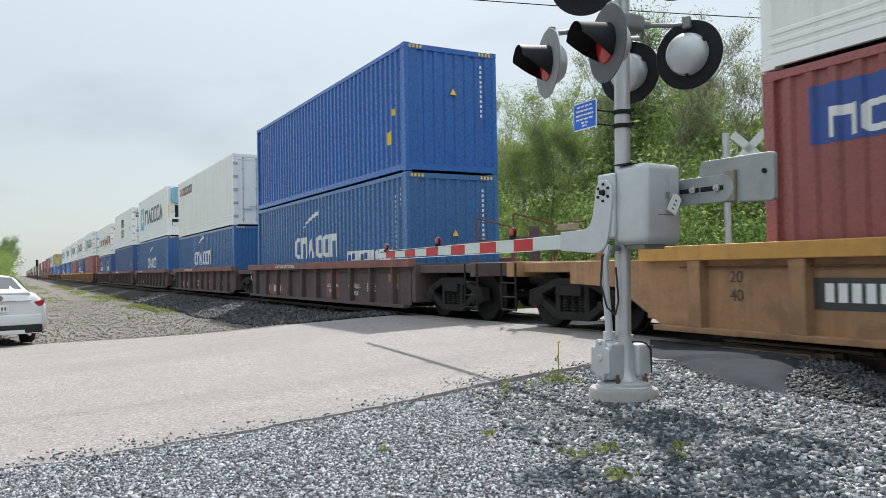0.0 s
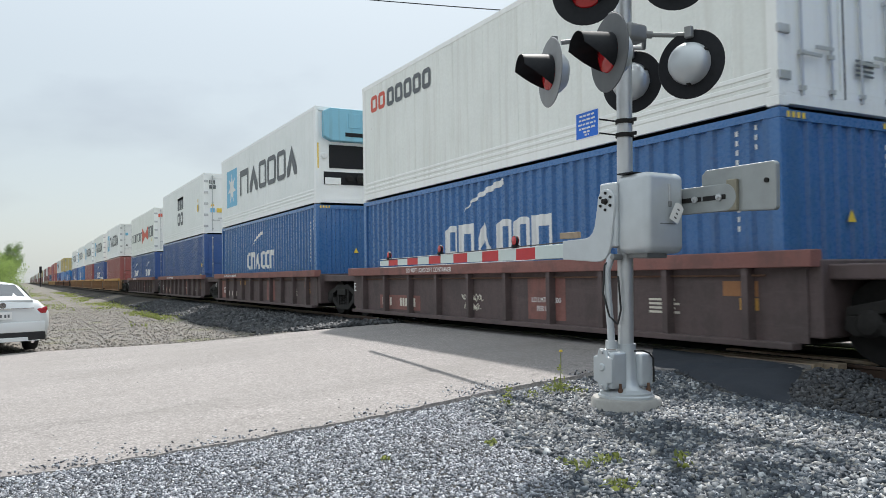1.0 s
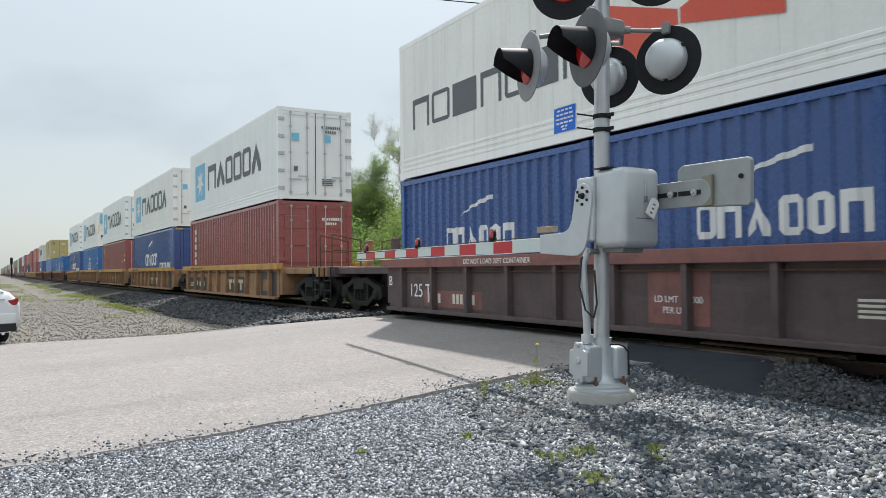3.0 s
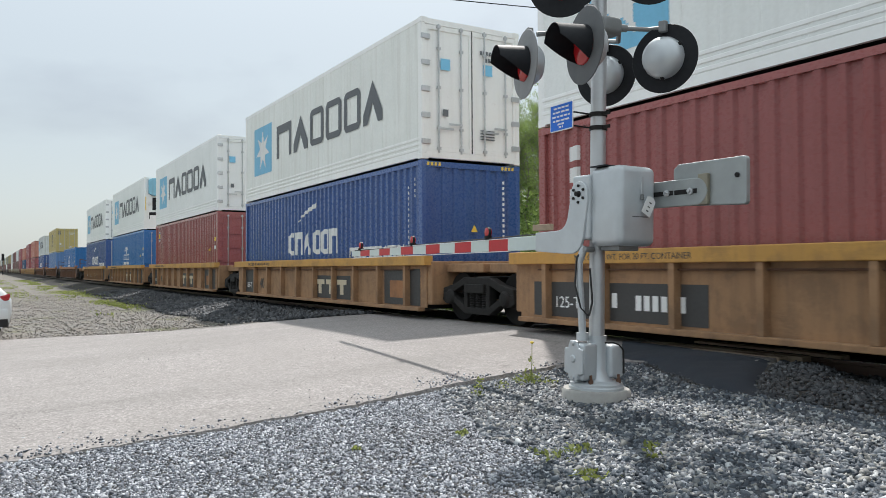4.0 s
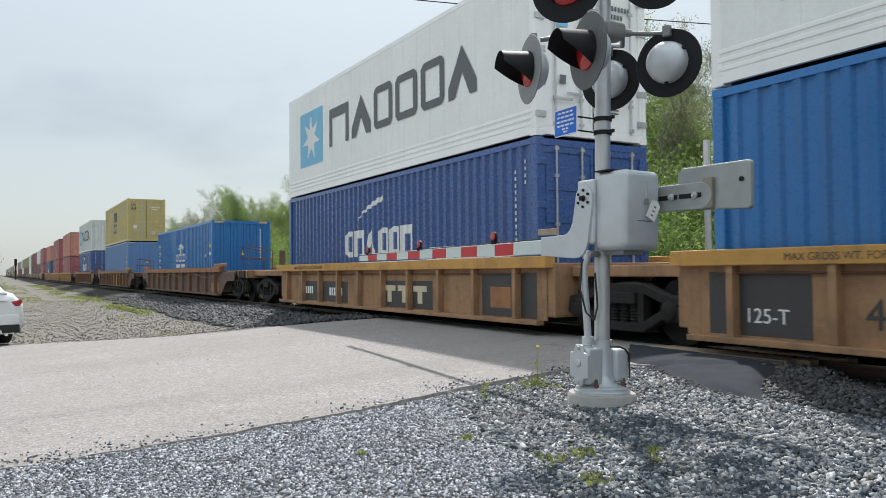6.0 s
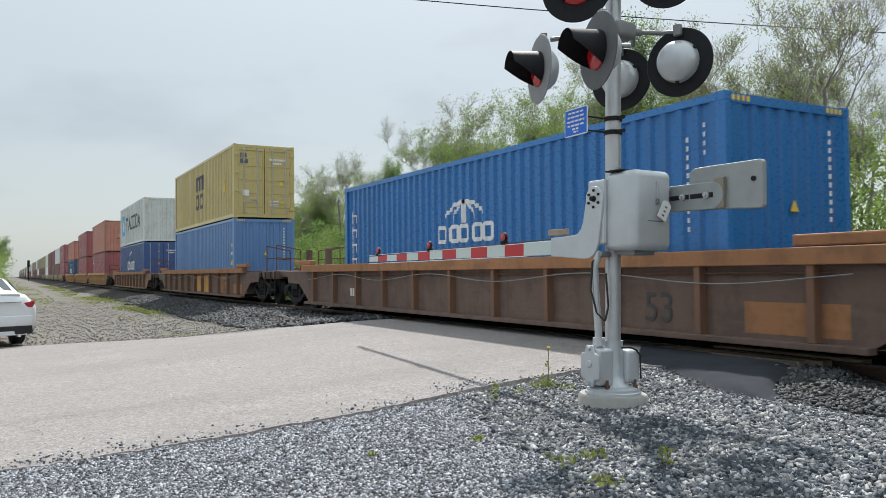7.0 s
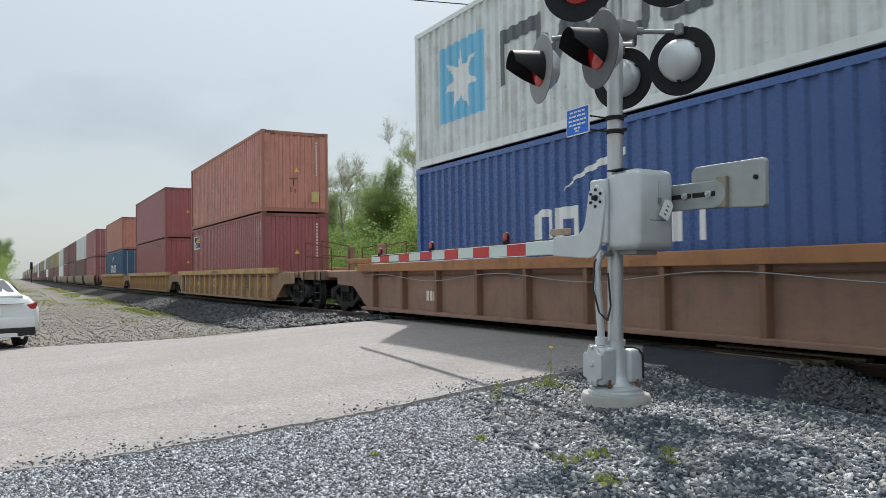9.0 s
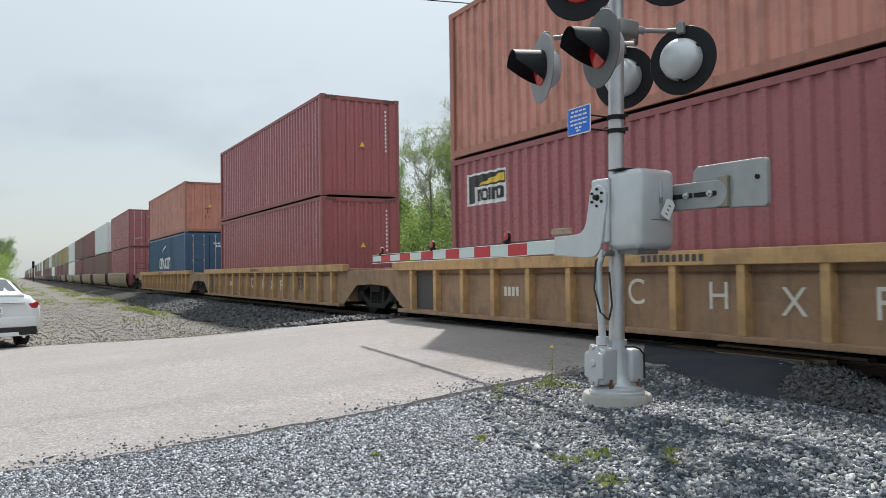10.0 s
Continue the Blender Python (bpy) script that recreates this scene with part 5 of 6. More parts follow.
for i in range(11, 14):
    # the light that the ribs catch is painted as an own rust tone
    c = add_car(i, web_mat=P_CARRUST2 if i < 13 else P_CARRUST3, rail_mat=P_CARRUST, rib_step=1.53, front_truck=3.4, rear_truck=-LEN - 4.3, well_front=1.75, well_rear=-LEN - 2.4,
                rib_mat=paint("lit_rust_rib_paint", (0.16, 0.078, 0.042), 0.7, amount=0.6), label="rusty brown long container well car with orange top rail", deep_end=False, coupled_front=True, coupled_rear=True)
    if i == 11:
        words("53", 0.55, M_BLACKMARK, -1.05, -1.331, 0.36, c)
    if i == 12:
        words("53", 0.62, M_BLACKMARK, -0.95, -1.331, 0.37, c)
        patch(c, -6.25, -3.3, 0.27, 1.0, P_CARYELLOW)
        patch(c, -1.75, -0.15, 0.30, 0.96, P_CARRUST)
    patch(c, 0.3, 1.6, 0.3, 0.66, P_CARRUST)
    s = Shape().path([(x, -1.44, 0.93 + 0.07 * math.sin(x * 1.3 + i)) for x in axis_steps([(-LEN - 2.2, 0.4), (1.7, 1)])], 0.009, 6)
    place("brake_hose", s.mesh("brake_hose", M_OLDGALV), c)
    number_bars(c, -LEN + 0.6, 0.46, 4, M_CHALK, 0.2)
    for xx in (1.9, -LEN - 2.7):
        place("stacking_guide", Shape().box(xx - 0.9, xx + 0.5, -1.40, -1.22, 1.27, 1.40).mesh("stacking_guide", P_CARRUST, 0.02), c)
for i in range(14, 17):
    first, last = i == 14, i == 16
    c = add_car(i, web_mat=P_CARDUST, rail_mat=P_CARDUST2, rib_step=1.06, front_truck=3.45, rear_truck=-LEN - 3.8, well_front=1.75, well_rear=-LEN - 1.9,
                rib_mat=P_CARDUST2, label="ochre ribbed container well car with painted scrawls", deep_end=not first, coupled_front=first, coupled_rear=last, rib_w=0.11)
    patch(c, -LEN - 1.7, -LEN - 0.6, 0.27, 1.05, M_BLACKMARK)
    car_words(c, [("C", 0.50, M_CHALK, -6.94, 0.56), ("H", 0.48, M_CHALK, -5.53, 0.54), ("X", 0.46, M_CHALK, -4.5, 0.50), ("F", 0.48, M_CHALK, -3.5, 0.50), ("53", 0.5, M_BLACKMARK, -1.6, 0.55)])
    number_bars(c, -LEN + 2.0, 0.6, 4, M_CHALK, 0.16)
    for k in range(10):
        place("number_bar", cached("rail_number", lambda: Shape().box(0, 0.07, -1.463, -1.461, 1.12, 1.21).mesh("number_bar", M_BLACKMARK)), c, m=pose(-LEN + 5.5 + k * 0.11, 0, 0))

# the far part of the train, which stays distant
# muted paints: the haze of distance is put into their colour
D_RED = paint("hazed_red_paint", (0.22, 0.10, 0.095), 0.6)
D_BROWN = paint("hazed_brown_paint", (0.20, 0.125, 0.11), 0.6)
D_GREY = paint("hazed_grey_paint", (0.34, 0.36, 0.36), 0.6)
D_TAN = paint("hazed_mustard_paint", (0.34, 0.29, 0.15), 0.6)
D_GREEN = paint("hazed_green_grey_paint", (0.25, 0.28, 0.25), 0.6)
far_paints = [("hazed red", D_RED), ("hazed brown", D_BROWN), ("light grey", P_GREY), ("hazed brown", D_BROWN), ("mustard", D_TAN), ("grey", D_GREY), ("white", P_CREAM), ("grey green", D_GREEN)]
order_low = [1, 3, 0, 6, 1, 0, 3, 6, 1, 0, 3, 1, 6, 0, 1, 3]
order_up = [2, 0, 1, 2, 4, 4, 7, 4, 2, 7, 4, 3, 6, 7, 2, 4]


def far_container(mat, label):
    ob = tagged(new("shipping_container"), label, "container", "containers on the train")

    def body():
        s = Shape().box(-LEN, 0, -HALF + 0.02, HALF - 0.02, 0.1, HC - 0.03)
        for k in range(43):
            s.box(-LEN + 0.15 + k * 0.278, -LEN + 0.27 + k * 0.278, -HALF, -HALF + 0.03, 0.15, HC - 0.1)
        return s.mesh("body", mat)
    place("body", cached(("farbody", mat.name), body), ob)
    for x in (-0.08, -LEN + 0.08):
        for side in (-1, 1):
            place("corner_post", cached(("farpost", mat.name, side), lambda: Shape().box(-0.09, 0.09, side * HALF - 0.05, side * HALF + 0.05, 0, HC).mesh("corner_post", mat)), ob, m=pose(x, 0, 0))
    for side in (0, 1):
        place("door", cached(("fardoor", mat.name, side), lambda: Shape().box(0, 0.03, -1.1 + side * 1.12, -0.02 + side * 1.12, 0.2, HC - 0.15).mesh("door", mat)), ob)
    return ob


def far_car(mat, pitch, label):
    ob = tagged(new("well_car"), label, "rail car", "cars of the train")
    for side in (-1, 1):
        def body():
            s = Shape()
            prof = [(1.40, 1.26), (1.47, 1.2), (1.47, 0.8), (1.42, 0.45), (1.3, 0.2)]
            s.sheet([[(x, side * y, z) for y, z in prof] for x in (W40R - 0.2, W40F + 0.2)])
            return s.mesh("side_panel", mat)
        place("side_panel", cached(("farside", side, mat.name), body), ob)
    place("well_floor", cached("farfloor", lambda: Shape().box(W40R, W40F, -1.3, 1.3, 0.2, 0.3).mesh("well_floor", M_DARK)), ob)
    place("end_platform", cached(("farplat", pitch), lambda: Shape().box(0.1, pitch - LEN - 0.1, -0.9, 0.9, 0.8, 1.1).mesh("end_platform", M_DARK)), ob)
    for dx in (-0.89, 0.89):
        place("wheelset", cached("wheelset", wheelset_mesh), ob, m=pose((pitch - LEN) / 2 + dx, 0, 0))
    return ob


x = -316.5
MOVERS.append((far_car(P_CARNEW, 15.8, "clean yellow container well car unit with curved sides"), x, RAIL_Z))
for i in range(46):
    group = i // 5
    x -= 15.8 if (i + 1) % 5 else 19.5
    mat, text = ((P_CARNEW, "clean yellow container well car unit with curved sides"), (P_CARBROWN, "grimy dark brown container well car unit"), (P_CARDUST, "ochre container well car unit"))[min(group, group % 3)]
    MOVERS.append((far_car(mat, 15.8 if (i + 1) % 5 else 19.5, text), x, RAIL_Z))
    for z, k in ((LOW_Z, order_low[i % 16]), (LOW_Z + HC + 0.02, order_up[i % 16])):
        nm, mt = far_paints[k]
        MOVERS.append((far_container(mt, nm + " freight container on a distant car"), x, z))

# ---- crossing signal with its gate ----
MX, MY, MZ = -5.36, 4.79, 0.28               # the mast's foot
M_RED = plain("red_reflective", (0.48, 0.018, 0.025), 0.4, grain=20, vary=0.2)
M_REFLWHITE = plain("white_reflective", (0.56, 0.63, 0.61), 0.4, grain=20, vary=0.12)
M_LENS = plain("red_lens", (0.42, 0.015, 0.02), 0.15, grain=30, vary=0.2, spec=0.8)
M_FADEDISC = plain("sun_bleached_disc", (0.25, 0.255, 0.26), 0.65, grain=8, vary=0.4)
M_GREYDISC = plain("faded_grey_disc", (0.11, 0.115, 0.12), 0.6, grain=8, vary=0.4)
M_SIGNBLUE = plain("sign_blue", (0.012, 0.17, 0.78), 0.4, grain=10, vary=0.15)
M_DULL = plain("weathered_zinc", (0.34, 0.36, 0.36), 0.45, 0.35, grain=6, vary=0.45, bumpy=0.08)
M_TAG = plain("paper_tag", (0.78, 0.78, 0.76), 0.8, grain=20, vary=0.1)
M_HOSE = plain("black_hose", (0.03, 0.03, 0.03), 0.6, grain=30)

sig = tagged(new("crossing_signal"), "silver railroad crossing signal mast with lowered gate arm and dark lamps", "crossing signal")
sig.matrix_basis = pose(MX, MY, MZ, -0.92, 0.50, 0)     # tilted slightly to fit the camera's view
place("foundation", Shape().lathe((0, 0, -0.25), (0, 0, 1), [(0.31, 0), (0.31, 0.345), (0.295, 0.365)], 36).mesh("foundation", M_CONCRETE, smooth=True), sig, "round concrete foundation")
place("base_flange", Shape().lathe((0, 0, 0.115), (0, 0, 1), [(0.25, 0), (0.25, 0.02), (0.235, 0.03), (0.235, 0.05), (0.2, 0.07)], 32).mesh("base_flange", M_SILVER, smooth=True), sig)
place("base_post", Shape().lathe((0, 0, 0.16), (0, 0, 1), [(0.19, 0), (0.12, 0.05), (0.095, 0.12), (0.088, 0.4), (0.09, 0.43)], 28).mesh("base_post", M_SILVER, smooth=True), sig)
for a in range(4):
    c_, s_ = math.cos(a * math.pi / 2 + 0.6), math.sin(a * math.pi / 2 + 0.6)
    place("anchor_bolt", Shape().lathe((c_ * 0.2, s_ * 0.2, 0.17), (0, 0, 1), [(0.022, 0), (0.022, 0.035), (0.012, 0.036), (0.012, 0.08)], 8).mesh("anchor_bolt", M_RUSTY), sig)
place("mast", Shape().tube((0, 0, 0.3), (0, 0, 5.2), 0.0705, n=32).mesh("mast", M_GALV, smooth=True), sig, "galvanised steel mast pipe")
# junction boxes at the foot
jb = place("junction_box", Shape().box(-0.12, 0.10, -0.245, -0.07, 0.20, 0.53).mesh("junction_box", M_SILVER, 0.032, True), sig)
lid_outline = [(-0.135, 0.26), (-0.08, 0.25), (-0.06, 0.19), (0.035, 0.19), (0.055, 0.25), (0.115, 0.26), (0.115, 0.48), (0.055, 0.49), (0.035, 0.555), (-0.06, 0.555), (-0.08, 0.49), (-0.135, 0.48)]
place("cover", Shape().prism_y(lid_outline, -0.268, -0.242).mesh("cover", M_SILVER, 0.012), jb)
place("boss", Shape().lathe((-0.012, -0.266, 0.39), (0, -1, 0), [(0.035, 0), (0.035, 0.008), (0.025, 0.014)], 16).mesh("boss", M_SILVER), jb)
for zz in (0.222, 0.525):
    place("bolt", Shape().lathe((-0.012, -0.266, zz), (0, -1, 0), [(0.018, 0), (0.018, 0.018)], 8).mesh("bolt", M_GALV), jb)
jb2 = place("junction_box", Shape().box(-0.05, 0.13, 0.05, 0.215, 0.21, 0.51).mesh("junction_box", M_SILVER, 0.035, True), sig)
place("hasp", Shape().path([(0.09, 0.02, 0.53), (0.12, 0.10, 0.53), (0.137, 0.15, 0.51), (0.138, 0.20, 0.46), (0.138, 0.205, 0.25)], 0.008, 6).mesh("hasp", M_DARK), jb2)
# conduit beside the mast
place("conduit", Shape().tube((-0.02, -0.15, 0.55), (-0.02, -0.15, 0.62), 0.055, n=16).path([(-0.02, -0.15, 0.60), (-0.02, -0.16, 0.75), (-0.02, -0.19, 1.05), (-0.02, -0.20, 1.25), (0.02, -0.17, 1.40)], 0.034, 12).mesh("conduit", M_SILVER, smooth=True), sig)
place("hose", Shape().path([(0.01, -0.16, 1.37), (-0.01, -0.235, 1.30), (-0.02, -0.245, 1.05), (0.0, -0.19, 0.84), (0.03, -0.12, 0.77), (0.05, -0.10, 0.90), (0.05, -0.13, 1.2)], 0.009, 8).mesh("hose", M_HOSE), sig)
# gate mechanism
gm = place("gate_mechanism", Shape().box(0.07, 0.46, -0.17, 0.275, 1.40, 2.10).mesh("gate_mechanism", M_SILVER, 0.065, True), sig, "silver painted gate mechanism housing")
place("housing_back", Shape().prism_x([(-0.20, 1.46), (0.30, 1.46), (0.30, 2.04), (-0.20, 2.04)], -0.12, 0.105).mesh("housing_back", M_SILVER, 0.02), gm)
place("rain_strip", Shape().box(0.09, 0.28, -0.175, 0.26, 2.10, 2.112).mesh("rain_strip", M_BLACK), gm)
place("hasp", Shape().box(0.455, 0.475, 0.075, 0.10, 1.85, 2.0).mesh("hasp", M_GALV, 0.004), gm)
place("padlock", Shape().box(0.462, 0.482, 0.07, 0.10, 1.80, 1.85).mesh("padlock", M_OLDGALV, 0.006), gm)
tag_m = Shape().prism_x([(-0.055, -0.075), (0.055, -0.075), (0.055, 0.075), (0.02, 0.095), (-0.02, 0.095), (-0.055, 0.075)], 0, 0.003).mesh("tag", M_TAG)
tg = place("tag", tag_m, gm, "white paper tag", pose(0.496, 0.135, 1.74, -28, 0, 0))
for zz in (-0.04, 0.0, 0.04):
    place("writing_bar", Shape().box(0.0035, 0.0045, -0.012, 0.016, zz - 0.006, zz + 0.006).mesh("writing_bar", M_BLACKMARK), tg)
place("nameplate", Shape().box(0.46, 0.463, -0.02, 0.16, 1.65, 1.658).mesh("nameplate", M_GREYMARK), gm)
place("underside_fitting", Shape().box(0.13, 0.36, -0.08, 0.16, 1.36, 1.41).tube((0.06, -0.10, 1.37), (0.06, -0.21, 1.37), 0.028, n=12).mesh("underside_fitting", M_OLDGALV, 0.008), gm)
# arm bracket on the camera's side of the shaft
brk = [(0.105, 1.80)] + [(-0.01 + 0.115 * math.cos(a * math.pi / 12), 1.87 + 0.115 * math.sin(a * math.pi / 12)) for a in range(0, 12)] + [(-0.125, 1.85), (-0.165, 1.66), (-0.195, 1.60), (-0.24, 1.565), (-0.30, 1.55), (-0.64, 1.54), (-0.64, 1.36), (-0.16, 1.33), (-0.08, 1.335), (-0.02, 1.36), (0.02, 1.40), (0.05, 1.47)]
ab = place("arm_bracket", Shape().prism_y(brk[::-1], -0.22, -0.19).mesh("arm_bracket", M_SILVER, 0.008), sig)
place("shaft", Shape().tube((-0.01, -0.21, 1.87), (-0.01, 0.40, 1.87), 0.045, n=20).mesh("shaft", M_GALV), sig)
for k in range(6):
    a = k * math.pi / 3 + 0.5
    place("bolt", Shape().lathe((-0.01 + 0.075 * math.cos(a), -0.22, 1.87 + 0.075 * math.sin(a)), (0, -1, 0), [(0.013, 0), (0.013, 0.012)], 8).mesh("bolt", M_DARK), ab)
place("hub_bolt", Shape().lathe((-0.01, -0.22, 1.87), (0, -1, 0), [(0.03, 0), (0.022, 0.02), (0.022, 0.035)], 14).mesh("hub_bolt", M_DARK), ab)
place("shear_block", Shape().box(-0.70, -0.42, -0.21, -0.17, 1.56, 1.62).mesh("shear_block", M_PLANK, 0.006), ab)
# striped gate arm, of alternating panels
ARM_T = 5.1                                   # degrees by which it leans from the track's line
arm = place("gate_arm", Shape().box(-0.90, 0.03, -0.022, 0.022, -0.07, 0.07).mesh("gate_arm", M_REFLWHITE, 0.006), sig, "red and white striped gate arm", pose(-0.36, -0.165, 1.45, 0, -0.50, -ARM_T))
STRIPE = 0.4185
for k in range(12):
    h = 0.066 - 0.0022 * k
    me = Shape().box(-0.90 - STRIPE * (k + 1), -0.90 - STRIPE * k, -0.016, 0.016, -h, h).mesh("arm_stripe", M_REFLWHITE if k % 2 else M_RED, 0.002)
    place("arm_stripe", me, arm)
for zz in (-0.071, 0.062):
    place("arm_edge", Shape().box(-0.90 - STRIPE * 12, -0.90, -0.02, 0.02, zz - 0.003, zz + 0.003).mesh("arm_edge", M_WHITE), arm)
place("cable", Shape().path([(-0.4, 0, 0.085), (-1.4, 0, 0.08), (-3.2, 0, 0.07), (-5.8, 0, 0.05)], 0.007, 6).mesh("cable", M_HOSE), arm)


def arm_lamp(x, z):
    s = Shape().lathe((x, 0, z), (0, 0, 1), [(0.03, 0), (0.045, 0.02), (0.045, 0.04)], 12)
    lamp = place("arm_lamp", s.mesh("arm_lamp", M_BLACK), arm)
    place("lens", Shape().lathe((x, -0.03, z + 0.085), (0, 1, 0), [(0.03, 0), (0.05, 0.01), (0.05, 0.05), (0.03, 0.06)], 16).mesh("lens", M_LENS, smooth=True), lamp)
    place("bezel", Shape().lathe((x, -0.02, z + 0.085), (0, 1, 0), [(0.056, 0), (0.056, 0.03)], 16).mesh("bezel", M_BLACK), lamp)


for x, z in ((-1.36, 0.065), (-3.45, 0.055), (-5.52, 0.042)):
    arm_lamp(x, z)
# counterweight on the far side of the shaft
cw = place("counterweight_arm", Shape().prism_y([(-0.05, 1.74)] + [(0.885 + 0.115 * math.cos(a * math.pi / 12), 1.855 + 0.115 * math.sin(a * math.pi / 12)) for a in range(-6, 7)] + [(-0.05, 1.97)], 0.28, 0.315).mesh("counterweight_arm", M_DULL, 0.008), sig, "slotted steel counterweight arm")
for x in (0.52, 0.78):
    place("slot", Shape().box(x - 0.12, x + 0.12, 0.272, 0.282, 1.84, 1.88).mesh("slot", M_DARK, 0.004), cw)
    place("nut", Shape().lathe((x + 0.06, 0.277, 1.86), (0, -1, 0), [(0.03, 0), (0.03, 0.02), (0.015, 0.022), (0.015, 0.04)], 8).mesh("nut", M_GALV), cw)
place("clamp_plate", Shape().box(0.90, 1.0, 0.285, 0.325, 1.74, 2.0).mesh("clamp_plate", plain("olive_zinc", (0.28, 0.26, 0.2), 0.5, 0.4), 0.008), cw)
place("counterweight", Shape().prism_y([(0.60, 1.77), (0.62, 1.75), (1.33, 1.72), (1.35, 1.74), (1.35, 2.09), (1.33, 2.11), (0.65, 2.11), (0.60, 2.07)], 0.325, 0.38).mesh("counterweight", M_DULL, 0.012), sig, "galvanised counterweight plate")
place("bolt", Shape().lathe((1.27, 0.325, 1.96), (0, -1, 0), [(0.02, 0), (0.02, 0.015)], 10).mesh("bolt", M_DARK), sig)
# lamp heads
def lamp_head(x, y, z, turn, disc_mat, back_mat=M_SILVER):
    """A flashing-light head: disc, hood and lens towards its own -y, silver housing behind."""
    b = place("lamp_head", Shape().lathe((0, 0.0, 0), (0, 1, 0), [(0.30, 0), (0.305, 0.006), (0.30, 0.012)], 40).mesh("lamp_head", disc_mat, smooth=True), sig, "round lamp head with black hood", pose(x, y, z, 0, 0, turn))
    place("housing", Shape().lathe((0, 0.012, 0), (0, 1, 0), [(0.185, 0), (0.185, 0.03), (0.17, 0.09), (0.13, 0.13), (0.06, 0.15)], 28).mesh("housing", back_mat, smooth=True), b)
    for a in (0.9, 2.6, 4.7):
        place("clip", Shape().lathe((0.18 * math.cos(a), 0.04, 0.18 * math.sin(a)), (0, 1, 0), [(0.016, 0), (0.016, 0.03)], 8).mesh("clip", M_DARK), b)
    place("lens", Shape().lathe((0, -0.002, 0), (0, -1, 0), [(0.155, 0), (0.15, 0.015), (0.10, 0.04), (0.03, 0.05)], 28).mesh("lens", M_LENS, smooth=True), b)
    s = Shape()
    rows = []
    for j in range(7):
        d = j / 6 * 0.27
        cut = 1.0 - 0.45 * j / 6
        rows.append([(0.158 * (1 - 0.08 * j / 6) * math.sin(a), -0.004 - d, 0.158 * (1 - 0.08 * j / 6) * math.cos(a)) for a in [(-1 + 2 * i / 24) * math.pi * 0.80 * cut for i in range(25)]])
    s.sheet(rows)
    s.sheet([[(p[0] * 0.96, p[1], p[2] * 0.96) for p in r] for r in rows][::-1])
    place("hood", s.mesh("hood", M_BLACK, smooth=True), b)
    place("yoke", Shape().box(-0.035, 0.035, 0.013, 0.07, 0.225, 0.325).mesh("yoke", M_OLDGALV, 0.01), b)


place("crossarm_head", Shape().box(0.06, 0.24, -0.16, 0.08, 3.30, 3.46).mesh("crossarm_head", M_OLDGALV, 0.045, True), sig)
place("crossarm", Shape().tube((-0.10, -0.64, 3.275), (0.14, -0.08, 3.37), 0.022, n=12).tube((0.73, -0.76, 3.235), (0.15, -0.10, 3.38), 0.024, n=12).mesh("crossarm", M_OLDGALV, smooth=True), sig)
place("crossarm", Shape().tube((0.20, 0.04, 3.375), (0.23, 0.12, 3.37), 0.034, n=14).path([(0.22, 0.10, 3.37), (0.36, 0.26, 3.352), (0.49, 0.30, 3.335)], 0.021, 12).path([(0.20, 0.06, 3.36), (0.0, 0.24, 3.33), (-0.28, 0.36, 3.42)], 0.021, 12).mesh("crossarm", M_OLDGALV, smooth=True), sig)
lamp_head(-0.135, -0.745, 3.0, -17, M_FADEDISC)
lamp_head(0.748, -0.83, 2.94, -13, M_GREYDISC)
lamp_head(-0.307, 0.375, 3.09, 205, M_BLACK)
lamp_head(0.512, 0.309, 3.06, 200, M_BLACK)
place("crossarm", Shape().tube((0.124, -0.50, 4.0), (0.349, 0.30, 4.22), 0.024, n=12).mesh("crossarm", M_GALV, smooth=True), sig)
lamp_head(0.124, -0.535, 3.69, 42, M_BLACK, M_BLACK)
lamp_head(0.349, 0.282, 3.886, 232, M_BLACK, M_BLACK)
# blue notice beside the mast
bs = place("notice", Shape().prism_y([(-0.17, -0.11), (-0.155, -0.125), (0.155, -0.125), (0.17, -0.11), (0.17, 0.11), (0.155, 0.125), (-0.155, 0.125), (-0.17, 0.11)], -0.003, 0.003).mesh("notice", M_WHITE), sig, "small blue notice with white border", pose(-0.082, -0.365, 2.565, 0, 0, -3))
place("notice_face", Shape().box(-0.16, 0.16, -0.0055, -0.0035, -0.115, 0.115).mesh("notice_face", M_SIGNBLUE), bs)
for zz, w in ((0.085, 0.11), (0.047, 0.12), (0.008, 0.13), (-0.03, 0.12), (-0.063, 0.05), (-0.09, 0.03)):
    x = -w
    while x < w - 0.01:
        e = min(w, x + (0.035, 0.055, 0.045)[int(abs(x * 700)) % 3])
        place("writing_bar", Shape().box(x, e, -0.0075, -0.006, zz - 0.008, zz + 0.008).mesh("writing_bar", M_WHITE), bs)
        x = e + 0.014
for zz in (2.485, 2.61):
    place("clamp", Shape().lathe((0, 0, zz - 0.02), (0, 0, 1), [(0.082, 0), (0.082, 0.04)], 24).box(-0.02, -0.008, -0.37, -0.06, zz - 0.006, zz + 0.006).box(0.05, 0.16, -0.02, 0.0, zz - 0.015, zz + 0.015).mesh("clamp", M_DARK), sig)

# ---- signal beyond the track: post with white crossbuck ----
xb = tagged(new("crossbuck_post"), "silver post with a white crossbuck beyond the track", "crossing sign")
xb.matrix_basis = pose(-11.75, 13.6, 0.0)
place("post", Shape().tube((0, 0, -0.1), (0, 0, 4.35), 0.07, n=16).mesh("post", M_GALV), xb)
for a in (45, -45):
    place("blade", Shape().box(-0.48, 0.48, -0.01, 0.01, -0.085, 0.085).mesh("blade", M_REFLWHITE), xb, m=pose(0.55, 0.08, 3.95, 0, a, 25))

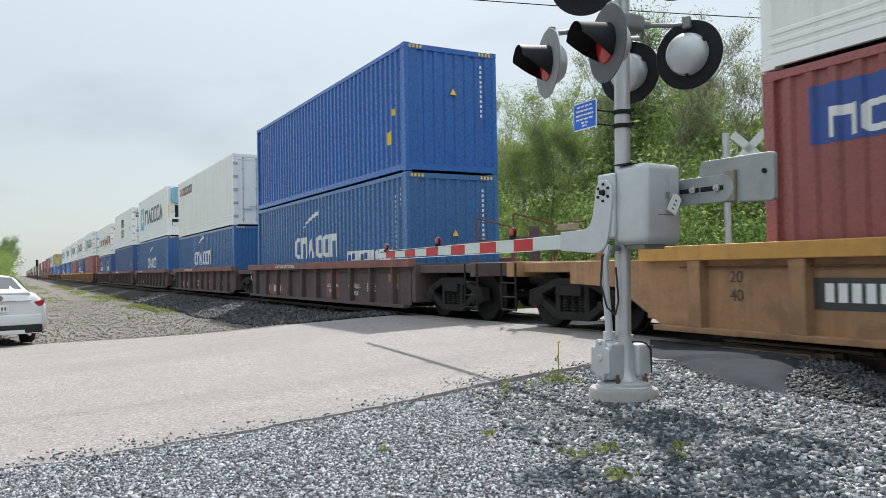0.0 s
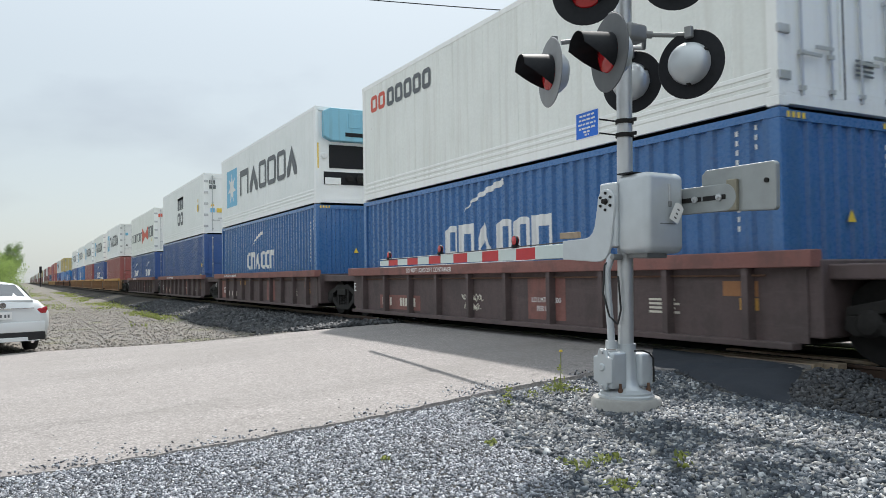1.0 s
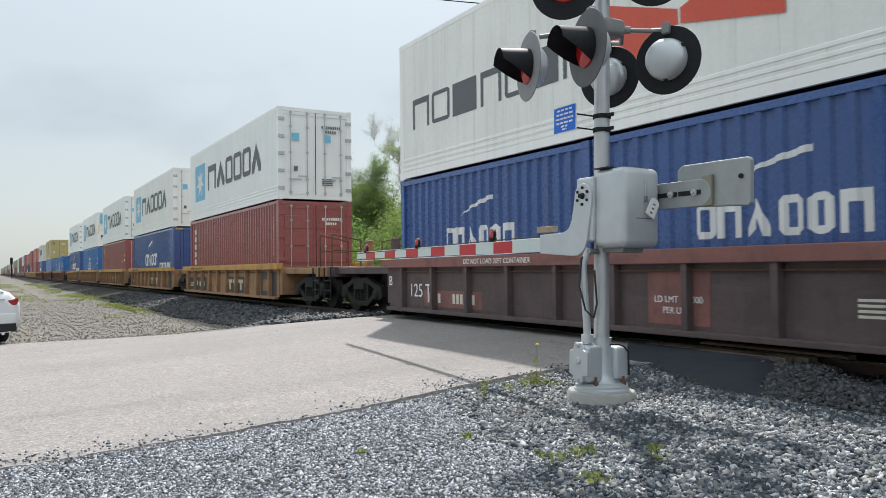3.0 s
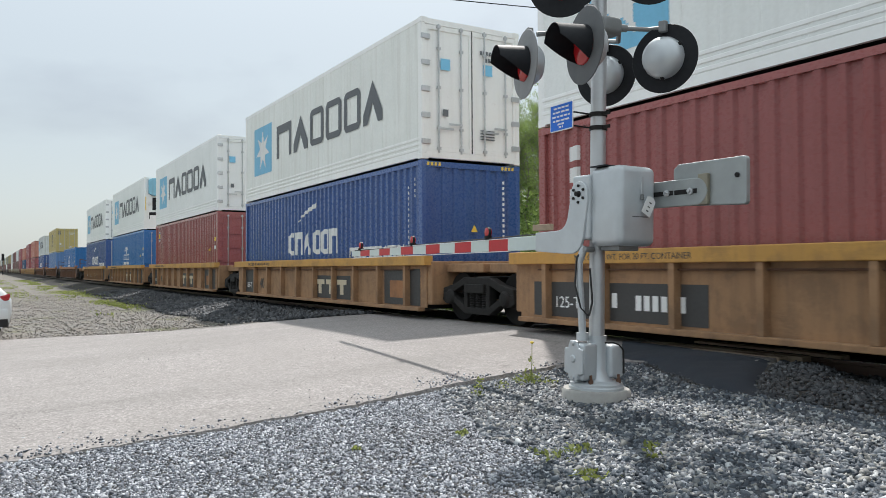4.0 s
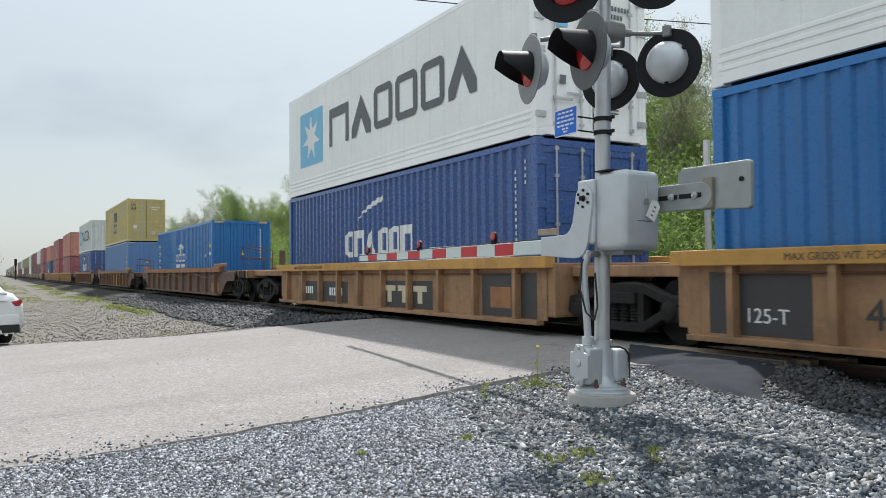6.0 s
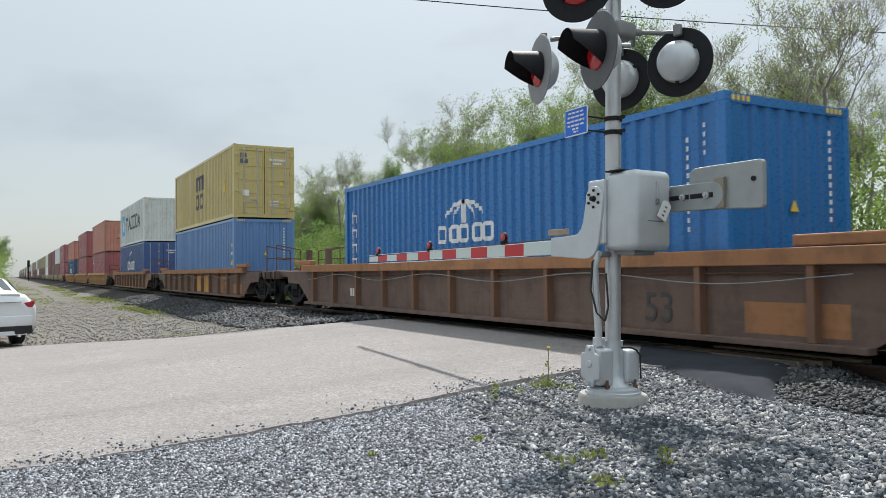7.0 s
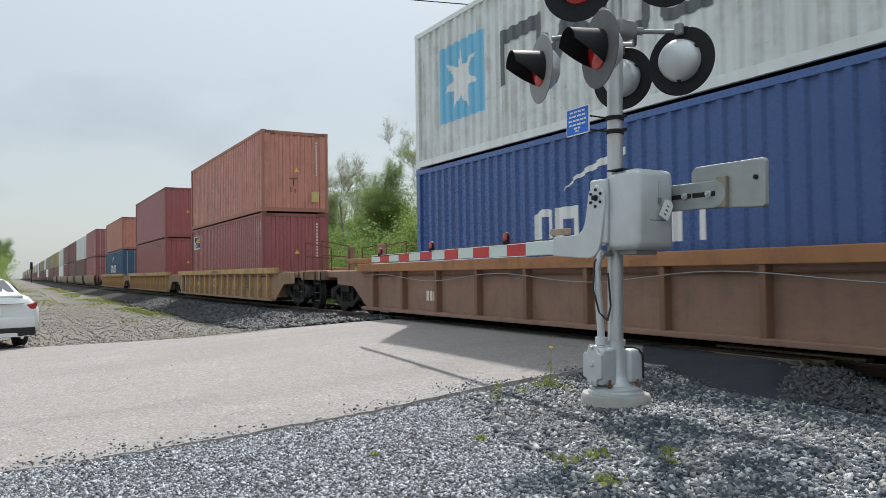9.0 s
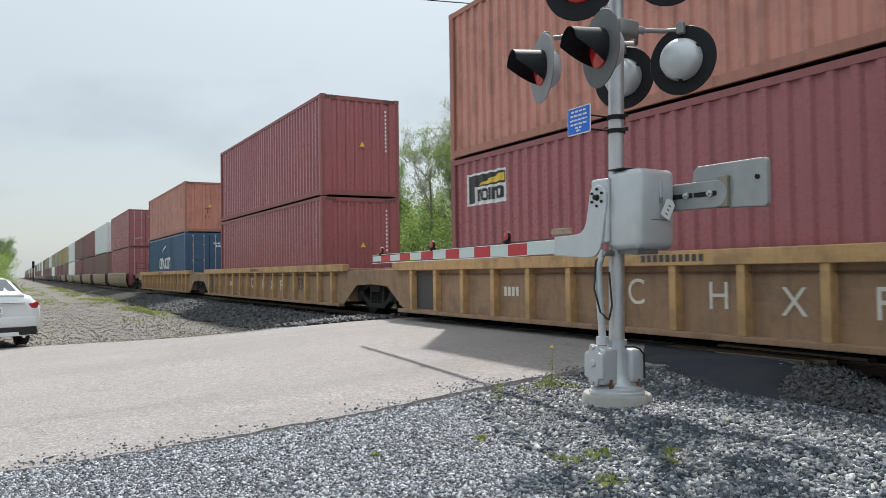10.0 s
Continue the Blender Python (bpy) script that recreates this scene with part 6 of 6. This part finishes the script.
# railway signal far down the line
rs = tagged(new("railway_signal"), "distant dark railway signal on a post", "railway signal")
rs.matrix_basis = pose(-260, 4.6, 0)
place("post", Shape().tube((0, 0, 0), (0, 0, 5.4), 0.12, n=10).mesh("post", M_DARK), rs)
place("head", Shape().box(-0.2, 0.2, -0.35, 0.35, 4.2, 6.2).mesh("head", M_BLACK, 0.05), rs)

# ---- overhead cable, between points far outside the view ----
w0, w1 = Vector((-23.74, 14.45, 11.24)), Vector((-18.72, 23.62, 10.39))
s = Shape()
pts = []
for i in range(41):
    u = -1.2 + 3.6 * i / 40
    p = w0.lerp(w1, u)
    pts.append((p.x, p.y, p.z + 0.12 * u * (u - 1)))
s.path(pts, 0.018, 6)
tagged(place("overhead_cable", s.mesh("overhead_cable", M_BLACK)), "single dark overhead cable crossing above the railway", "cable", kind="structure")

# ---- white sedan parked on the lot ----
M_CARWHITE = plain("white_car_paint", (0.72, 0.74, 0.75), 0.22, grain=3, vary=0.05, bumpy=0.0, spec=0.6)
M_PLASTIC = plain("black_plastic", (0.02, 0.02, 0.022), 0.5, grain=40)
M_TYRE = plain("tyre_rubber", (0.02, 0.02, 0.02), 0.85, grain=40)
M_GLASS = glass_material("car_glass")
M_TAIL = plain("tail_lamp_red", (0.35, 0.01, 0.015), 0.12, grain=20, vary=0.25, bumpy=0, spec=0.8)
M_CHROME = plain("chrome", (0.75, 0.75, 0.75), 0.12, 1.0, grain=20, vary=0.05, bumpy=0)
car = tagged(new("parked_car"), "white parked sedan with red tail lamps on the gravel lot", "car")
car.matrix_basis = pose(-18.0, -0.36, 0.045, 0, 0, 13)


def car_body():
    """Lofted shell: sections from the rear bumper (x = 0) to the nose (x = -4.8)."""
    # (x, half width at the belt, sill z, belt z, top z, half width at the top)
    rows = []
    secs = [(0.00, 0.70, 0.40, 0.78, 0.90, 0.58), (-0.04, 0.84, 0.34, 0.86, 1.02, 0.66), (-0.12, 0.90, 0.30, 0.90, 1.09, 0.69), (-0.55, 0.925, 0.27, 0.93, 1.11, 0.70), (-0.75, 0.925, 0.25, 0.94, 1.14, 0.69),
            (-1.35, 0.925, 0.22, 0.94, 1.40, 0.60), (-1.8, 0.925, 0.2, 0.94, 1.47, 0.57), (-2.6, 0.925, 0.2, 0.93, 1.47, 0.56), (-3.0, 0.92, 0.2, 0.92, 1.40, 0.57), (-3.75, 0.915, 0.22, 0.90, 1.03, 0.66), (-4.4, 0.88, 0.26, 0.82, 0.92, 0.62), (-4.75, 0.72, 0.32, 0.66, 0.72, 0.5)]
    for x, w, zs, zb, zt, wt in secs:
        half = [(w * 0.82, zs), (w * 0.95, zs + 0.06), (w, zs + (zb - zs) * 0.45), (w * 0.99, zb - 0.06), (w * 0.955, zb), (wt + (w * 0.95 - wt) * 0.45, zb + (zt - zb) * 0.55), (wt, zt - 0.04 * (zt - zb)), (wt * 0.6, zt + 0.02), (0, zt + 0.03)]
        rows.append([(x, -y, z) for y, z in half] + [(x, y, z) for y, z in half[-2::-1]])
    s = Shape().sheet(rows)
    k = len(rows[0])
    s.f.append(tuple(range(k)))
    s.f.append(tuple(range(len(s.v) - 1, len(s.v) - 1 - k, -1)))
    return s.mesh("body", M_CARWHITE, smooth=True)


cb = place("body", car_body(), car)
place("rear_window", Shape().sheet([[(-0.80, -0.60, 1.165), (-0.78, 0, 1.20), (-0.80, 0.60, 1.165)], [(-1.36, -0.52, 1.42), (-1.36, 0, 1.45), (-1.36, 0.52, 1.42)]]).mesh("rear_window", M_GLASS, smooth=True), car)
for side in (-1, 1):
    place("side_window", Shape().sheet([[(-1.1, side * 0.905, 0.985), (-2.0, side * 0.91, 0.985), (-3.1, side * 0.90, 0.97)], [(-1.45, side * 0.70, 1.34), (-2.0, side * 0.68, 1.40), (-2.8, side * 0.70, 1.36)]]).mesh("side_window", M_GLASS), car)
    s = Shape().prism_x([(0, 0), (0.20, 0.02), (0.235, 0.10), (0.22, 0.17), (0.12, 0.13), (0.0, 0.12)], -0.10, 0.035)
    me = s.mesh("tail_lamp", M_TAIL, 0.02, smooth=True)
    place("tail_lamp", me, car, "red tail lamp", pose(-0.05, 0.615, 0.80) if side > 0 else Matrix.Translation((-0.05, -0.615, 0.80)) @ Matrix.Diagonal((1, -1, 1, 1)))
place("rear_bumper", Shape().prism_z([(-0.35, -0.925), (0.0, -0.80), (0.055, -0.5), (0.07, 0), (0.055, 0.5), (0.0, 0.80), (-0.35, 0.925), (-0.35, 0.7), (-0.1, 0.5), (-0.1, -0.5), (-0.35, -0.7)], 0.44, 0.66).mesh("rear_bumper", M_CARWHITE, 0.03, smooth=True), car)
place("diffuser", Shape().prism_z([(-0.30, -0.90), (-0.02, -0.80), (0.05, -0.5), (0.06, 0), (0.05, 0.5), (-0.02, 0.80), (-0.30, 0.90)], 0.27, 0.445).mesh("diffuser", M_PLASTIC, 0.02), car, "black plastic bumper foot")
place("bumper_trim", Shape().prism_z([(0.0, -0.70), (0.062, -0.4), (0.072, 0), (0.062, 0.4), (0.0, 0.70), (-0.1, 0.5), (-0.1, -0.5)], 0.26, 0.345).mesh("bumper_trim", M_CARWHITE, 0.01), car)
place("trunk_trim", Shape().box(0.0, 0.035, -0.58, 0.58, 0.925, 0.945).mesh("trunk_trim", M_CHROME, 0.004), car)
place("trunk_edge", Shape().prism_x([(-0.6, 1.075), (0.6, 1.075), (0.56, 1.115), (-0.56, 1.115)], -0.16, -0.06).mesh("trunk_edge", M_CARWHITE, 0.015), car)
pl = place("number_plate", Shape().box(0.03, 0.045, -0.16, 0.16, 0.72, 0.87).mesh("number_plate", M_WHITE, 0.004), car)
for yy in (-0.1, -0.04, 0.04, 0.1):
    place("writing_bar", Shape().box(0.046, 0.048, yy - 0.018, yy + 0.018, 0.755, 0.82).mesh("writing_bar", M_GREYMARK), pl)
place("badge", Shape().lathe((0.01, 0.0, 1.0), (1, 0, 0), [(0.06, 0), (0.06, 0.012)], 20).mesh("badge", M_CHROME), car)
wheel = Shape().lathe((0, -0.11, 0), (0, 1, 0), [(0.23, 0.0), (0.31, 0.0), (0.335, 0.03), (0.335, 0.19), (0.31, 0.22), (0.23, 0.22)], 28).mesh("wheel", M_TYRE, smooth=True)
rim = Shape().lathe((0, -0.09, 0), (0, 1, 0), [(0.06, 0.0), (0.20, 0.02), (0.23, 0.0), (0.235, 0.18), (0.1, 0.17)], 24).mesh("rim", M_GALV)
for x in (-1.0, -3.75):
    for y in (-0.74, 0.74):
        wh = place("wheel", wheel, car, m=pose(x, y, 0.335))
        place("rim", rim, wh, m=pose(0, 0, 0, 0, 0, 0 if y < 0 else 180))
place("exhaust", Shape().tube((-0.3, 0.55, 0.26), (0.02, 0.55, 0.25), 0.035, n=12).mesh("exhaust", M_CHROME), car)

# ---- trees ----
def leaf_mesh(name, centres, size, material, rg):
    """Small folded leaves, each its own pair of triangles with a random turn."""
    n = len(centres)
    a = rg.normal(size=(n, 3))
    a /= np.linalg.norm(a, axis=1, keepdims=True)
    b = np.cross(a, rg.normal(size=(n, 3)))
    b /= np.linalg.norm(b, axis=1, keepdims=True)
    ln = size * rg.uniform(0.6, 1.4, (n, 1))
    wd = ln * rg.uniform(0.35, 0.6, (n, 1))
    nrm = np.cross(a, b)
    p = np.stack([centres - a * ln, centres - b * wd + nrm * wd * 0.3, centres + a * ln, centres + b * wd + nrm * wd * 0.3], 1).reshape(-1, 3)
    me = bpy.data.meshes.new(name)
    me.vertices.add(n * 4)
    me.vertices.foreach_set("co", p.reshape(-1))
    me.loops.add(n * 4)
    me.loops.foreach_set("vertex_index", np.arange(n * 4))
    me.polygons.add(n)
    me.polygons.foreach_set("loop_start", np.arange(n) * 4)
    me.update(calc_edges=True)
    me.materials.append(material)
    return me


def grow(seed, height, spread, forks, leafy, low=0.35):
    """Trunk and limbs as tapered tubes; returns the mesh shape and the points where leaves may sit."""
    rg = np.random.default_rng(seed)
    s, tips = Shape(), []

    def limb(p, d, length, r, depth):
        k = 4 if depth == 0 else 3
        for i in range(k):
            d2 = (d + Vector(rg.normal(0, 0.10 if depth == 0 else 0.2, 3)) + Vector((0, 0, 0.06))).normalized()
            q = p + d2 * (length / k)
            r2 = r * (0.80 if depth == 0 else 0.68)
            s.tube(p, q, r, r2, 7 if depth < 2 else 4)
            if depth >= 1 or i >= 1:
                tips.append((q, depth))
            if depth < forks and (depth > 0 or p.z > height * low * 0.6):
                for _ in range(2 if depth < 2 else 1 + int(rg.integers(0, 2))):
                    a = rg.uniform(0, 2 * math.pi)
                    out = Vector((math.cos(a), math.sin(a), rg.uniform(0.35, 1.0)))
                    limb(q, (d2 * 0.45 + out * spread).normalized(), length * rg.uniform(0.34, 0.52), r2 * 0.55, depth + 1)
            p, d, r = q, d2, r2

    def twigs():
        for q, depth in list(tips):
            if depth >= 2:
                for _ in range(2):
                    d = Vector((rg.normal(0, 0.6), rg.normal(0, 0.6), rg.uniform(0.3, 1.3))).normalized()
                    e = q + d * rg.uniform(0.35, 0.9)
                    s.tube(q, e, 0.011, 0.004, 3)
                    tips.append((e, 4))

    limb(Vector((0, 0, -0.2)), Vector((0, 0, 1)), height * 0.70, height * 0.0125, 0)
    twigs()
    return s, tips, rg


def tree_kind(seed, height, spread, leaves, size, material, label, low=0.35, cluster=0.45):
    s, tips, rg = grow(seed, height, spread, 3, leaves, low)
    ob = tagged(new("tree"), label, "tree", "trees beyond the track")
    place("trunk", s.mesh("trunk", M_BARK), ob)
    ends = np.array([tuple(p) for p, d in tips if d >= 2])
    knots = ends[rg.permutation(len(ends))[:max(40, int(len(ends) * 0.55))]]
    pick = knots[(rg.uniform(0, 1, leaves) ** 1.5 * len(knots)).astype(int)]
    off = rg.normal(size=(leaves, 3))
    off *= (rg.uniform(0, 1, (leaves, 1)) ** 0.45) / np.linalg.norm(off, axis=1, keepdims=True)
    centres = pick + off * cluster * [1, 1, 0.6]
    centres = centres[centres[:, 2] > height * low * 0.5]
    place("crown", leaf_mesh("crown", centres, size, material, rg), ob)
    return ob


def bush_kind(seed, height, leaves, size, material, label):
    rg = np.random.default_rng(seed)
    s = Shape()
    tips = []
    for k in range(9):
        a = rg.uniform(0, 6.28)
        p = Vector((0.2 * math.cos(a), 0.2 * math.sin(a), -0.1))
        d = Vector((math.cos(a) * rg.uniform(0.2, 0.8), math.sin(a) * rg.uniform(0.2, 0.8), 1)).normalized()
        r = 0.035
        for i in range(5):
            q = p + d * height * rg.uniform(0.15, 0.25)
            s.tube(p, q, r, r * 0.75, 5)
            tips.append(tuple(q))
            p, r, d = q, r * 0.75, (d + Vector(rg.normal(0, 0.25, 3))).normalized()
    ob = tagged(new("bush"), label, "bush", "bushes at the wood's edge")
    place("stems", s.mesh("stems", M_BARK), ob)
    t = np.array(tips)
    lumps = t[rg.integers(0, len(t), 60)] + rg.normal(0, height * 0.16, (60, 3))
    c = lumps[rg.integers(0, 60, leaves)] + rg.normal(0, height * 0.085, (leaves, 3))
    c = c[c[:, 2] > 0.02]
    place("leaves", leaf_mesh("leaves", c, size, material, rg), ob)
    return ob


TREES = [
    tree_kind(11, 10.5, 0.75, 13000, 0.05, M_LEAF, "tall slender tree in fresh spring leaf", 0.4, 0.42),
    tree_kind(12, 11.5, 0.65, 6000, 0.045, M_LEAF3, "tall tree with sparse pale budding leaves", 0.45, 0.4),
    tree_kind(13, 9.5, 0.85, 16000, 0.052, M_LEAF, "leafy spring tree with a rounded crown", 0.3, 0.48),
    tree_kind(14, 12.0, 0.55, 2600, 0.042, M_LEAF3, "tall nearly bare tree with thin twigs", 0.5, 0.3),
    tree_kind(15, 10.0, 0.8, 19000, 0.055, M_LEAF2, "dense green tree hung with vines", 0.2, 0.55),
]
BUSHES = [bush_kind(21, 2.6, 10000, 0.055, M_LEAF2, "dense green shrub at the edge of the wood"),
          bush_kind(22, 3.4, 12000, 0.055, M_LEAF, "bright green spring shrub at the edge of the wood")]
rg = np.random.default_rng(5)
used = set()


def set_out(protos, k, m, scale):
    ob = protos[k]
    if k in used and protos is TREES or (k + 10) in used and protos is BUSHES:
        ob = copy_thing(ob, m)
    else:
        used.add(k if protos is TREES else k + 10)
        ob.matrix_basis = m
    ob.scale = (scale, scale, scale)
    return ob


for row, (y0, step) in enumerate(((20.5, 2.7), (25.5, 3.3), (31.5, 4.2), (39, 5.5))):
    x = 14.0
    while x > -105 - row * 25:
        x -= step * rg.uniform(0.7, 1.4) * (1 + max(0, -x - 40) / 60) * (0.6 if x > -24 else 0.8)
        y = y0 + rg.uniform(-1.3, 1.3)
        k = int(rg.choice(5, p=(0.28, 0.22, 0.2, 0.14, 0.16) if x < -22 else (0.18, 0.24, 0.2, 0.26, 0.12)))
        if -17 < x < -5 and y < 60 and abs(x + 11) < 4.5:
            continue                          # the road runs through here
        set_out(TREES, k, pose(x, y, -0.32, 0, 0, rg.uniform(0, 360)), rg.uniform(0.72, 0.96) * (1 + 0.03 * row) * (1.0 - 0.14 * smoothstep(-30, -55, x)))
for y0, step, big in ((17.2, 1.7, 0.9), (19.5, 2.0, 1.3), (23, 2.4, 1.7)):
    x = 14.0
    while x > -110:
        x -= step * rg.uniform(0.6, 1.4) * (1 + max(0, -x - 35) / 60)
        if abs(x + 11) < 4.2:
            continue
        set_out(BUSHES, int(rg.integers(0, 2)), pose(x, y0 + rg.uniform(-0.8, 0.8), -0.3, 0, 0, rg.uniform(0, 360)), big * rg.uniform(0.75, 1.25))
# woods behind, too far to count
s_c = np.column_stack([rg.uniform(-170, 40, 110000), rg.uniform(44, 62, 110000), 0.2 + 9.0 * rg.uniform(0, 1, 110000) ** 0.8])
s_c[:, 2] *= 0.85 + 0.2 * np.sin(s_c[:, 0] * 0.35) * np.sin(s_c[:, 0] * 0.11 + 1)
tagged(place("woods", leaf_mesh("woods", s_c, 0.16, M_LEAF2, rg)), "green depth of the wood behind the front trees", "woods", kind="stuff")
# trees on the near side, far down the line
for x, y, k, sc in ((-93, -3.6, 4, 0.5), (-97, -3.1, 2, 0.52), (-101, -2.7, 4, 0.56), (-104, -2.4, 4, 0.55), (-108, -2.2, 2, 0.6), (-112, -2.1, 4, 0.6), (-122, -2.2, 4, 0.64), (-90, -7, 4, 0.5), (-118, -8, 2, 0.62), (-134, -4.5, 2, 0.65), (-150, -5, 4, 0.7)):
    set_out(TREES, k, pose(x, y, -0.6, 0, 0, x * 7 % 360), sc)
for x, y, k, sc in ((-44, -2.3, 1, 0.72), (-46.5, -2.4, 1, 0.78), (-49, -2.2, 1, 0.78), (-52, -2.6, 1, 0.9), (-55, -2.1, 1, 0.85), (-58, -2.8, 1, 1.0), (-62, -2.2, 1, 0.95), (-66, -2.9, 1, 1.1), (-70, -2.3, 1, 1.0), (-80, -3.6, 0, 1.1), (-46, -5.0, 1, 0.9)):
    set_out(BUSHES, k, pose(x, y, 0.0, 0, 0, x * 11 % 360), sc)

# ---- weeds and grass ----
def tuft(name, x, y, leaves, radius, height, size, label, mat=M_GRASS):
    rg2 = np.random.default_rng(int(abs(x * 100) + y * 10))
    c = np.column_stack([rg2.normal(0, radius, leaves), rg2.normal(0, radius, leaves), rg2.uniform(0.01, height, leaves)])
    ob = tagged(new(name), label, "weed", "weeds in the gravel")
    ob.matrix_basis = pose(x, y, ground_z(x, y) + 0.01)
    place("leaves", leaf_mesh("leaves", c, size, mat, rg2), ob)
    return ob


for x, y, n, r, h, sz in ((-6.02, 3.95, 45, 0.022, 0.20, 0.019), (-6.2, 4.35, 40, 0.035, 0.08, 0.018), (-6.3, 4.75, 120, 0.075, 0.09, 0.022), (-6.1, 4.85, 40, 0.045, 0.05, 0.02), (-4.02, 3.22, 80, 0.07, 0.04, 0.02),
                          (-3.95, 3.4, 50, 0.06, 0.06, 0.025), (-3.55, 3.62, 50, 0.03, 0.12, 0.022), (-3.5, 3.12, 60, 0.06, 0.05, 0.024), (-4.95, 3.1, 16, 0.03, 0.03, 0.03), (-5.1, 2.3, 14, 0.03, 0.02, 0.02)):
    tuft("weed", x, y, n, r, h, sz, "small green weed growing in the gravel")
fl = tuft("flowering_weed", -6.35, 4.8, 26, 0.03, 0.25, 0.02, "thin flowering weed with a yellow head")
place("stalk", Shape().path([(0, 0, 0), (0.01, 0.01, 0.2), (0.0, 0.02, 0.38)], 0.004, 5).mesh("stalk", M_GRASS), fl)
place("flower", Shape().lathe((0, 0.02, 0.385), (0, 0, 1), [(0.008, 0), (0.02, 0.01), (0.014, 0.025)], 8).mesh("flower", M_YELLOW), fl)
n = 16000
gxs = -rg.uniform(22, 120, n)
gys = np.where(rg.uniform(size=n) < 0.6, 4.4 + 0.9 * rg.normal(size=n) * 0.6, 0.2 + rg.uniform(-1.5, 2.2, n))
gys = np.where((gys < 3.0) & (gxs > -42), 4.5, gys)
keep = np.array([noise.noise((a * 0.16, b * 0.5, 2)) > (0.16 if a > -36 else 0.02) for a, b in zip(gxs, gys)])
gc = np.column_stack([gxs, gys, np.array([ground_z(a, b) for a, b in zip(gxs, gys)]) + rg.uniform(0.0, 0.09, n)])[keep]
tagged(place("grass", leaf_mesh("grass", gc, 0.05, M_GRASS, rg)), "thin grass along the foot of the ballast", "grass", kind="stuff")

def motions():
    """The train runs through at a steady speed."""
    for thing, x0, z in MOVERS:
        walk(thing, [(t, pose(x0 + SPEED * t, YC, z)) for t in (0.0, 2.5, 5.0, 7.5, 10.0)])


motions()
